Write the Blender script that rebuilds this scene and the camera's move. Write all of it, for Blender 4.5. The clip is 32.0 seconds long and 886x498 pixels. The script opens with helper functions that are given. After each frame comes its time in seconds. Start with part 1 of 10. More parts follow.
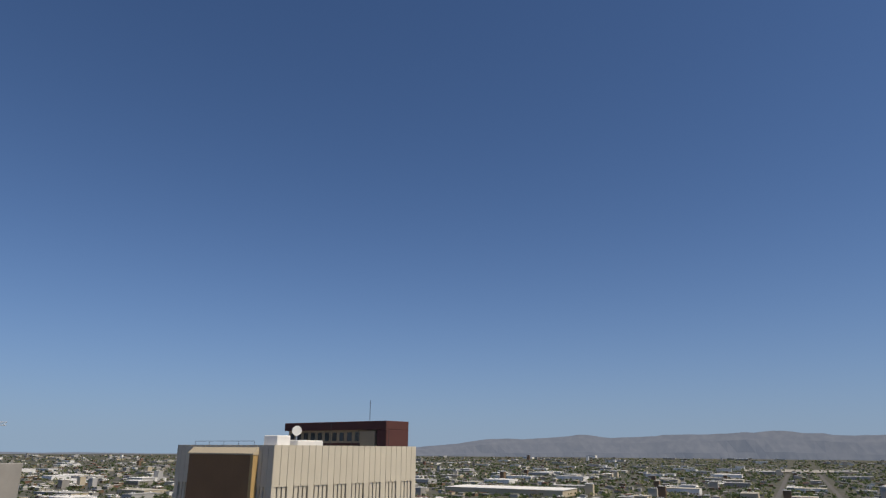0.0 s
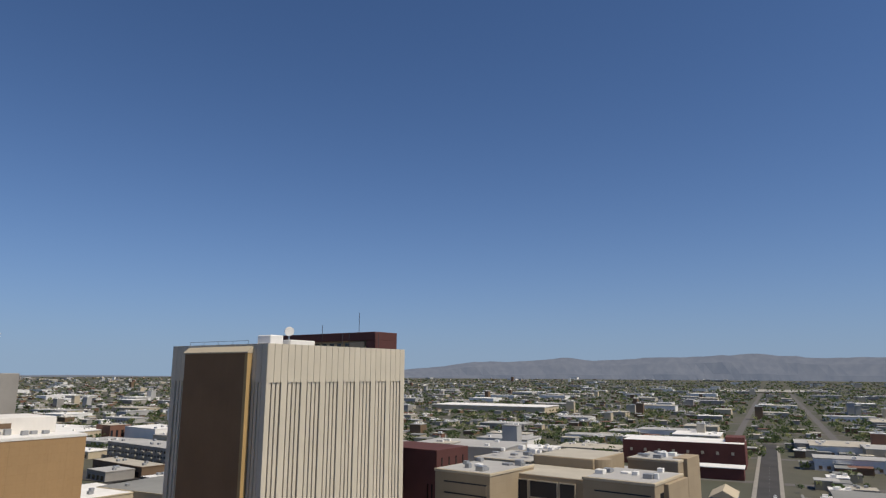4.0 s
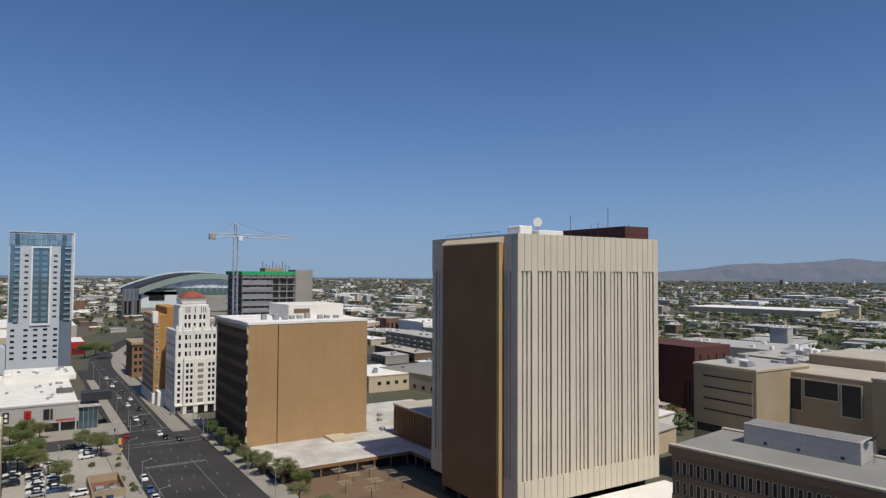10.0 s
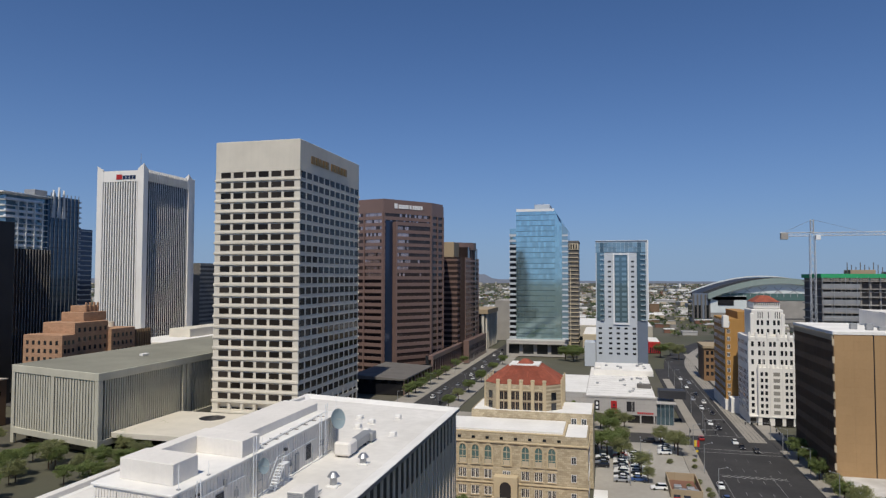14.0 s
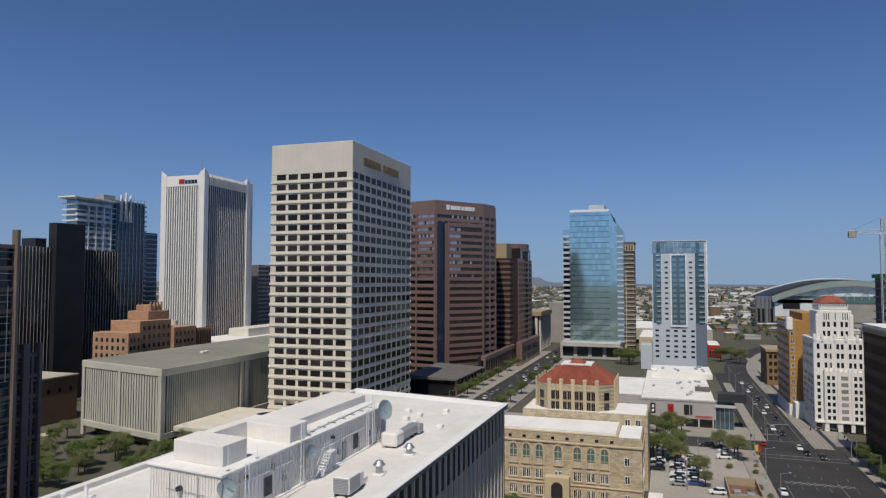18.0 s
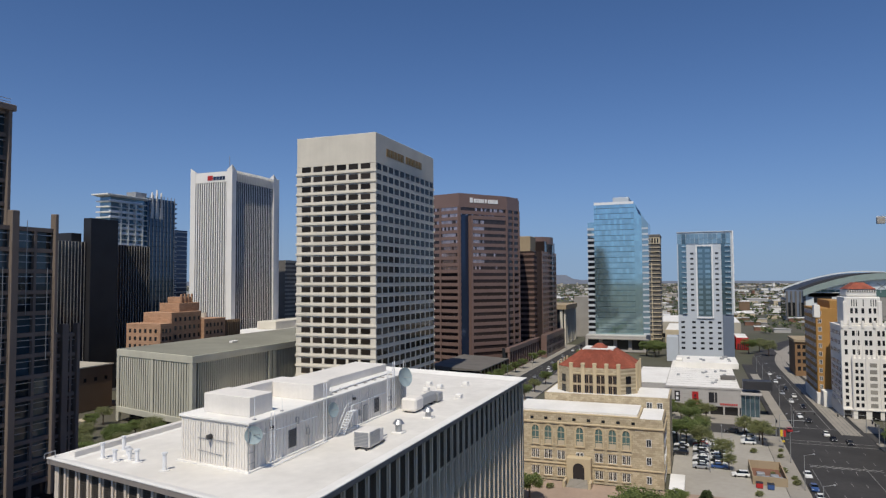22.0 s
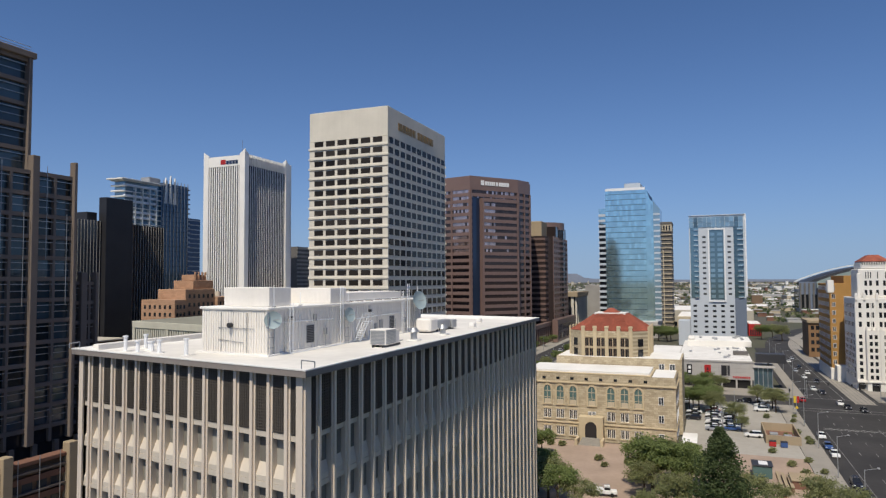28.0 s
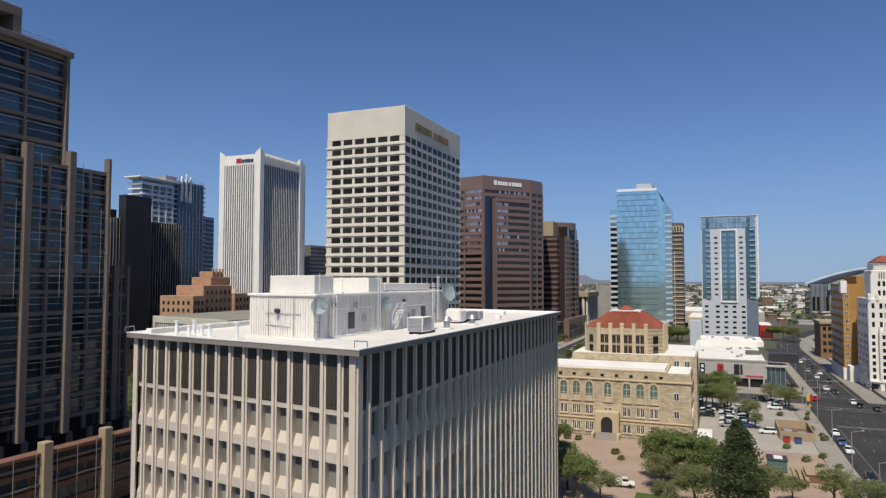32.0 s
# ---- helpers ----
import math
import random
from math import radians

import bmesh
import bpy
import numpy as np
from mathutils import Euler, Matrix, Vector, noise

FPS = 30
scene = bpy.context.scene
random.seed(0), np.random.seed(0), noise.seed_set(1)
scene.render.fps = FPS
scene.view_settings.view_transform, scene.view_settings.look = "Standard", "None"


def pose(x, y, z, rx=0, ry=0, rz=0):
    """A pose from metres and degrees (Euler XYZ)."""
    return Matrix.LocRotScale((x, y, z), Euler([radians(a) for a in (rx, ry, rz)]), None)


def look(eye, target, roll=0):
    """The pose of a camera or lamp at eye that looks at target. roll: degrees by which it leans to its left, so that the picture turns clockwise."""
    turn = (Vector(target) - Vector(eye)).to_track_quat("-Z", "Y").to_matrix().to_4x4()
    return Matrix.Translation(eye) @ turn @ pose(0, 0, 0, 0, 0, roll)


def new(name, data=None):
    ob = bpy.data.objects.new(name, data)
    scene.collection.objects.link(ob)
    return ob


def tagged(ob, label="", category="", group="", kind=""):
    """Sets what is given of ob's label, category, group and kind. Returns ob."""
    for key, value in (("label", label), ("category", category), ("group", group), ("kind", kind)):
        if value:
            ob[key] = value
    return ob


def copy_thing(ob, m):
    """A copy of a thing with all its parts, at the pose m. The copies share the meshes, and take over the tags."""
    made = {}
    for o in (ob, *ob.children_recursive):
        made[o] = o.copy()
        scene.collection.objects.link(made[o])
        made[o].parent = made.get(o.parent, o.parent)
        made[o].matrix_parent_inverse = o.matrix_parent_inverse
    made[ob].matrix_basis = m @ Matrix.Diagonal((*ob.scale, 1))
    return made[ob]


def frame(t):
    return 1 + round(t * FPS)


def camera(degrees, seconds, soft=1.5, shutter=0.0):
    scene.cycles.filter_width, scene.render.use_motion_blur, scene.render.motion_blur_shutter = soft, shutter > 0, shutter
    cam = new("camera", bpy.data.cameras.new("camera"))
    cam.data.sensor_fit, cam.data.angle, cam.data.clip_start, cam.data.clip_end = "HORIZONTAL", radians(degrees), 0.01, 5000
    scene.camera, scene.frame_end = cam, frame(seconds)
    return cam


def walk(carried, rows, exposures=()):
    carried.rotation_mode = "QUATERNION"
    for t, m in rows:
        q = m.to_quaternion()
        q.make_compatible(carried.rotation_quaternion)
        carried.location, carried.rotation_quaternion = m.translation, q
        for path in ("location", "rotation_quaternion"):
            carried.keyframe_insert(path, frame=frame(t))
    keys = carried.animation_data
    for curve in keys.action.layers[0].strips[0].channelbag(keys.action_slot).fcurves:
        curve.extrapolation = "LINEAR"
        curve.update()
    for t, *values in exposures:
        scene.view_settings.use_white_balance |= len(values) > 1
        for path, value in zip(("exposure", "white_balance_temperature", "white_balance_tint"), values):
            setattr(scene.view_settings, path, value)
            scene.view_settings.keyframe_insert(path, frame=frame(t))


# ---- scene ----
cam = camera(67.2, 32.0, soft=1.3)
# seconds, eye, target, roll
PATH = [
    (0, (-4.573, 1.34, 69.66), (-3.394, -0.17, 70.235), 0.4),
    (0.5, (-4.729, 1.126, 69.026), (-3.547, -0.386, 69.588), 0.5),
    (1, (-4.699, 1.466, 68.355), (-3.516, -0.058, 68.883), 0.5),
    (1.5, (-4.6, 1.95, 67.731), (-3.417, 0.411, 68.212), 0.5),
    (2, (-4.603, 2.027, 67.051), (-3.418, 0.479, 67.497), 0.5),
    (2.5, (-4.658, 2.011, 66.387), (-3.473, 0.457, 66.813), 0.5),
    (4.5, (-4.958, 2.64, 63.064), (-3.785, 1.05, 63.373), 0.1),
    (5, (-5.151, 3.252, 62.448), (-3.967, 1.655, 62.67), 0.3),
    (5.5, (-5.41, 3.513, 61.747), (-4.211, 1.92, 61.889), 0.4),
    (6, (-5.262, 3.554, 61.001), (-4.052, 1.965, 61.101), 0.4),
    (6.5, (-5.215, 3.407, 60.505), (-4.006, 1.816, 60.588), 0.4),
    (7, (-5.105, 3.286, 60.352), (-3.913, 1.681, 60.43), 0.5),
    (7.5, (-4.596, 3.467, 60.226), (-3.427, 1.845, 60.304), 0.4),
    (8, (-4.278, 3.341, 60.215), (-3.102, 1.726, 60.293), 0.4),
    (8.5, (-4.05, 3.179, 60.124), (-2.805, 1.615, 60.203), 0.4),
    (9, (-3.949, 2.549, 60.051), (-2.574, 1.098, 60.131), 0.4),
    (9.5, (-3.714, 1.499, 60.374), (-2.177, 0.221, 60.452), 0.4),
    (10, (-3.339, 0.782, 60.384), (-1.648, -0.284, 60.46), 0.3),
    (10.5, (-2.488, 0.719, 60.265), (-0.672, -0.114, 60.344), 0.3),
    (11, (-1.641, 0.918, 59.775), (0.267, 0.325, 59.858), 0.5),
    (11.5, (-0.715, 1.04, 59.458), (1.249, 0.674, 59.544), 0.4),
    (12, (0.418, 0.741, 59.406), (2.41, 0.574, 59.49), 0.5),
    (12.5, (1.779, 0.15, 59.619), (3.777, 0.16, 59.7), 0.3),
    (13, (2.925, -0.1, 59.433), (4.914, 0.088, 59.516), 0.3),
    (13.5, (3.775, -0.193, 59.292), (5.74, 0.165, 59.378), 0.1),
    (14, (4.637, -0.165, 59.252), (6.577, 0.314, 59.339), 0.1),
    (14.5, (4.889, -0.253, 59.087), (6.813, 0.286, 59.175), 0.1),
    (16.5, (5.894, -0.323, 58.194), (7.796, 0.286, 58.288), 0.1),
    (17, (5.741, -0.644, 58.073), (7.641, -0.027, 58.168), 0.1),
    (17.5, (5.282, -1.007, 57.907), (7.179, -0.38, 58.004), 0.1),
    (18, (4.879, -1.272, 57.757), (6.773, -0.638, 57.854), 0.1),
    (18.5, (4.566, -1.543, 57.624), (6.457, -0.901, 57.722), 0.1),
    (19, (4.254, -1.753, 57.541), (6.143, -1.102, 57.639), 0.0),
    (19.5, (3.724, -2.074, 57.419), (5.609, -1.414, 57.515), 0.0),
    (20, (3.451, -2.533, 57.045), (5.333, -1.862, 57.14), -0.1),
    (20.5, (3.292, -3.054, 56.304), (5.169, -2.37, 56.397), -0.1),
    (21, (3.079, -3.255, 55.41), (4.953, -2.561, 55.503), -0.2),
    (21.5, (2.803, -3.306, 54.689), (4.674, -2.606, 54.782), -0.2),
    (22, (2.614, -3.356, 53.854), (4.483, -2.649, 53.948), -0.3),
    (22.5, (2.267, -3.441, 52.995), (4.134, -2.73, 53.09), -0.3),
    (23, (2.022, -3.491, 52.207), (3.888, -2.777, 52.3), -0.3),
    (23.5, (2.024, -3.523, 51.336), (3.888, -2.805, 51.43), -0.3),
    (24, (2.017, -3.519, 50.428), (3.881, -2.8, 50.521), -0.3),
    (24.5, (2.051, -3.526, 49.583), (3.913, -2.803, 49.676), -0.3),
    (26.5, (2.067, -3.0, 45.863), (3.926, -2.268, 45.956), -0.2),
    (27, (1.97, -2.934, 44.94), (3.828, -2.2, 45.033), -0.3),
    (27.5, (1.88, -2.945, 44.001), (3.738, -2.209, 44.095), -0.2),
    (28, (1.909, -3.026, 42.987), (3.766, -2.29, 43.082), -0.3),
    (28.5, (2.03, -3.036, 42.255), (3.886, -2.298, 42.352), -0.2),
    (29, (1.915, -3.144, 41.795), (3.77, -2.402, 41.892), -0.1),
    (29.5, (1.629, -3.035, 41.653), (3.483, -2.29, 41.75), -0.0),
    (30, (0.99, -2.792, 41.691), (2.843, -2.045, 41.787), 0.0),
    (30.5, (0.107, -2.47, 41.757), (1.959, -1.721, 41.853), 0.1),
    (31, (-0.68, -2.228, 41.71), (1.17, -1.475, 41.807), 0.0),
    (31.5, (-1.46, -1.796, 41.781), (0.389, -1.04, 41.877), 0.1),
    (32, (-2.349, -1.422, 41.785), (-0.501, -0.664, 41.882), 0.1),
]
walk(cam, [(t, look(e, g, r)) for t, e, g, r in PATH], [(0, -0.05, 6500, 10), (2.5, -0.05, 6400, 10), (5, -0.02, 6300, 10), (8, 0.0, 6150, 10), (9.5, -0.04, 6100, 10), (11, -0.12, 6050, 10), (13, -0.1, 6000, 10), (14.5, -0.16, 6000, 10), (18, -0.2, 6000, 10), (21, -0.13, 6000, 10), (24, -0.04, 6050, 10), (28, 0.07, 6150, 10), (32, 0.12, 6200, 10)])

# ---- world, sun ----
SUN_AZ, SUN_EL = 265.0, 57.0          # compass degrees (north = +y, east = +x), degrees
world = bpy.data.worlds.new("sky")
scene.world = world
world.use_nodes = True
wn = world.node_tree.nodes
sky = wn.new("ShaderNodeTexSky")
sky.sky_type = "NISHITA"
sky.sun_disc = False
sky.sun_elevation = radians(SUN_EL)
sky.sun_rotation = radians(SUN_AZ)
sky.altitude = 0
sky.air_density = 0.8
sky.dust_density = 0.4
sky.ozone_density = 10.0
wn["Background"].inputs["Strength"].default_value = 0.09
# soft horizon: the sky's height never falls under 0.045, and a pale haze lies all round the horizon
way = wn.new("ShaderNodeTexCoord")
split = wn.new("ShaderNodeSeparateXYZ")
square = wn.new("ShaderNodeMath")
square.operation = "MULTIPLY"
lift = wn.new("ShaderNodeMath")
lift.operation = "ADD"
lift.inputs[1].default_value = 0.0020
root = wn.new("ShaderNodeMath")
root.operation = "SQRT"
gather = wn.new("ShaderNodeCombineXYZ")
for a, b in ((way.outputs["Generated"], split.inputs[0]), (split.outputs[2], square.inputs[0]), (split.outputs[2], square.inputs[1]), (square.outputs[0], lift.inputs[0]), (lift.outputs[0], root.inputs[0]), (split.outputs[0], gather.inputs[0]), (split.outputs[1], gather.inputs[1]), (root.outputs[0], gather.inputs[2]), (gather.outputs[0], sky.inputs[0])):
    world.node_tree.links.new(a, b)
haze = wn.new("ShaderNodeMix")
haze.data_type = "RGBA"
haze.inputs[7].default_value = (3.0, 3.65, 4.95, 1)
thin = wn.new("ShaderNodeMath")
thin.operation = "MULTIPLY"
thin.inputs[1].default_value = -9.0
fade = wn.new("ShaderNodeMath")
fade.operation = "EXPONENT"
share = wn.new("ShaderNodeMath")
share.operation = "MULTIPLY"
share.inputs[1].default_value = 0.9
for a, b in ((root.outputs[0], thin.inputs[0]), (thin.outputs[0], fade.inputs[0]), (fade.outputs[0], share.inputs[0]), (share.outputs[0], haze.inputs[0]), (sky.outputs[0], haze.inputs[6]), (haze.outputs[2], wn["Background"].inputs["Color"])):
    world.node_tree.links.new(a, b)
sun_dir = Vector((math.sin(radians(SUN_AZ)) * math.cos(radians(SUN_EL)), math.cos(radians(SUN_AZ)) * math.cos(radians(SUN_EL)), math.sin(radians(SUN_EL))))
sun_data = bpy.data.lights.new("sun", "SUN")
sun_data.energy, sun_data.angle, sun_data.color = 4.15, radians(0.53), (1.0, 0.88, 0.69)
sun = new("sun", sun_data)
sun.matrix_basis = look((0, 0, 400), Vector((0, 0, 400)) - sun_dir)
scene.view_settings.exposure = 0.0


# ---- materials ----
def mat(name, col, rough=0.85, metal=0.0, var=0.12, fine=3.0, coarse=0.12, bump=0.0, streak=0.0, dark=None, spec=0.3, island=0.0):
    """A surface with grain and stains of real size, set out in metres of the place."""
    m = bpy.data.materials.new(name)
    m.use_nodes = True
    n, l = m.node_tree.nodes, m.node_tree.links
    b = n["Principled BSDF"]
    geo = n.new("ShaderNodeNewGeometry")
    def tex(scale, detail, vec=None):
        x = n.new("ShaderNodeTexNoise")
        x.inputs["Scale"].default_value, x.inputs["Detail"].default_value = scale, detail
        l.new(vec or geo.outputs["Position"], x.inputs["Vector"])
        return x.outputs["Fac"]
    def mix(fac, a, bcol, kind="MIX"):
        x = n.new("ShaderNodeMix")
        x.data_type, x.blend_type = "RGBA", kind
        for key, val in ((0, fac), (6, a), (7, bcol)):
            if isinstance(val, (int, float)):
                x.inputs[key].default_value = val
            elif isinstance(val, tuple):
                x.inputs[key].default_value = (*val, 1)
            else:
                l.new(val, x.inputs[key])
        return x.outputs[2]
    def span(val, a, bb, lo, hi):
        x = n.new("ShaderNodeMapRange")
        for key, v in zip((1, 2, 3, 4), (a, bb, lo, hi)):
            x.inputs[key].default_value = v
        l.new(val, x.inputs[0])
        return x.outputs[0]
    low = dark or tuple(c * 0.55 for c in col)
    c = mix(span(tex(coarse, 5.0), 0.35, 0.75, 0.0, min(1.0, var * 3)), col, low)
    c = mix(span(tex(fine, 4.0), 0.3, 0.7, 0.0, var), c, tuple(x * 0.45 for x in col))
    if streak:
        mp = n.new("ShaderNodeMapping")
        mp.inputs["Scale"].default_value = (1.1, 1.1, 0.05)
        l.new(geo.outputs["Position"], mp.inputs["Vector"])
        c = mix(span(tex(1.0, 4.0, mp.outputs[0]), 0.45, 0.8, 0.0, streak), c, low)
    info = n.new("ShaderNodeObjectInfo")
    src = geo.outputs["Random Per Island"] if island else info.outputs["Random"]
    c = mix(span(src, 0, 1, 0.0, island or 0.12), c, tuple(x * 0.6 for x in col))
    l.new(c, b.inputs["Base Color"])
    b.inputs["Roughness"].default_value, b.inputs["Metallic"].default_value = rough, metal
    b.inputs["Specular IOR Level"].default_value = spec
    if bump:
        bp = n.new("ShaderNodeBump")
        bp.inputs["Strength"].default_value, bp.inputs["Distance"].default_value = bump, 0.05
        l.new(tex(fine * 3, 4.0), bp.inputs["Height"])
        l.new(bp.outputs[0], b.inputs["Normal"])
    return m


def glass(name, col, rough=0.05, metal=0.0, wave=0.0, var=0.35, spec=0.6):
    """Tinted facade glass, seen from outside: dark body with a mirror-like skin."""
    m = bpy.data.materials.new(name)
    m.use_nodes = True
    n, l = m.node_tree.nodes, m.node_tree.links
    b = n["Principled BSDF"]
    info, geo = n.new("ShaderNodeObjectInfo"), n.new("ShaderNodeNewGeometry")
    add = n.new("ShaderNodeMath")
    add.operation = "ADD"
    l.new(info.outputs["Random"], add.inputs[0])
    l.new(geo.outputs["Random Per Island"], add.inputs[1])
    fr = n.new("ShaderNodeMath")
    fr.operation = "FRACT"
    l.new(add.outputs[0], fr.inputs[0])
    ramp = n.new("ShaderNodeMix")
    ramp.data_type = "RGBA"
    l.new(fr.outputs[0], ramp.inputs[0])
    ramp.inputs[6].default_value = (*[c * (1 - var) for c in col], 1)
    ramp.inputs[7].default_value = (*[min(1, c * (1 + var)) for c in col], 1)
    l.new(ramp.outputs[2], b.inputs["Base Color"])
    b.inputs["Roughness"].default_value, b.inputs["Metallic"].default_value = rough, metal
    b.inputs["Specular IOR Level"].default_value = spec
    if wave:
        t = n.new("ShaderNodeTexNoise")
        t.inputs["Scale"].default_value, t.inputs["Detail"].default_value = 0.35, 2.0
        l.new(geo.outputs["Position"], t.inputs["Vector"])
        bp = n.new("ShaderNodeBump")
        bp.inputs["Strength"].default_value, bp.inputs["Distance"].default_value = wave, 0.3
        l.new(t.outputs["Fac"], bp.inputs["Height"])
        l.new(bp.outputs[0], b.inputs["Normal"])
    return m


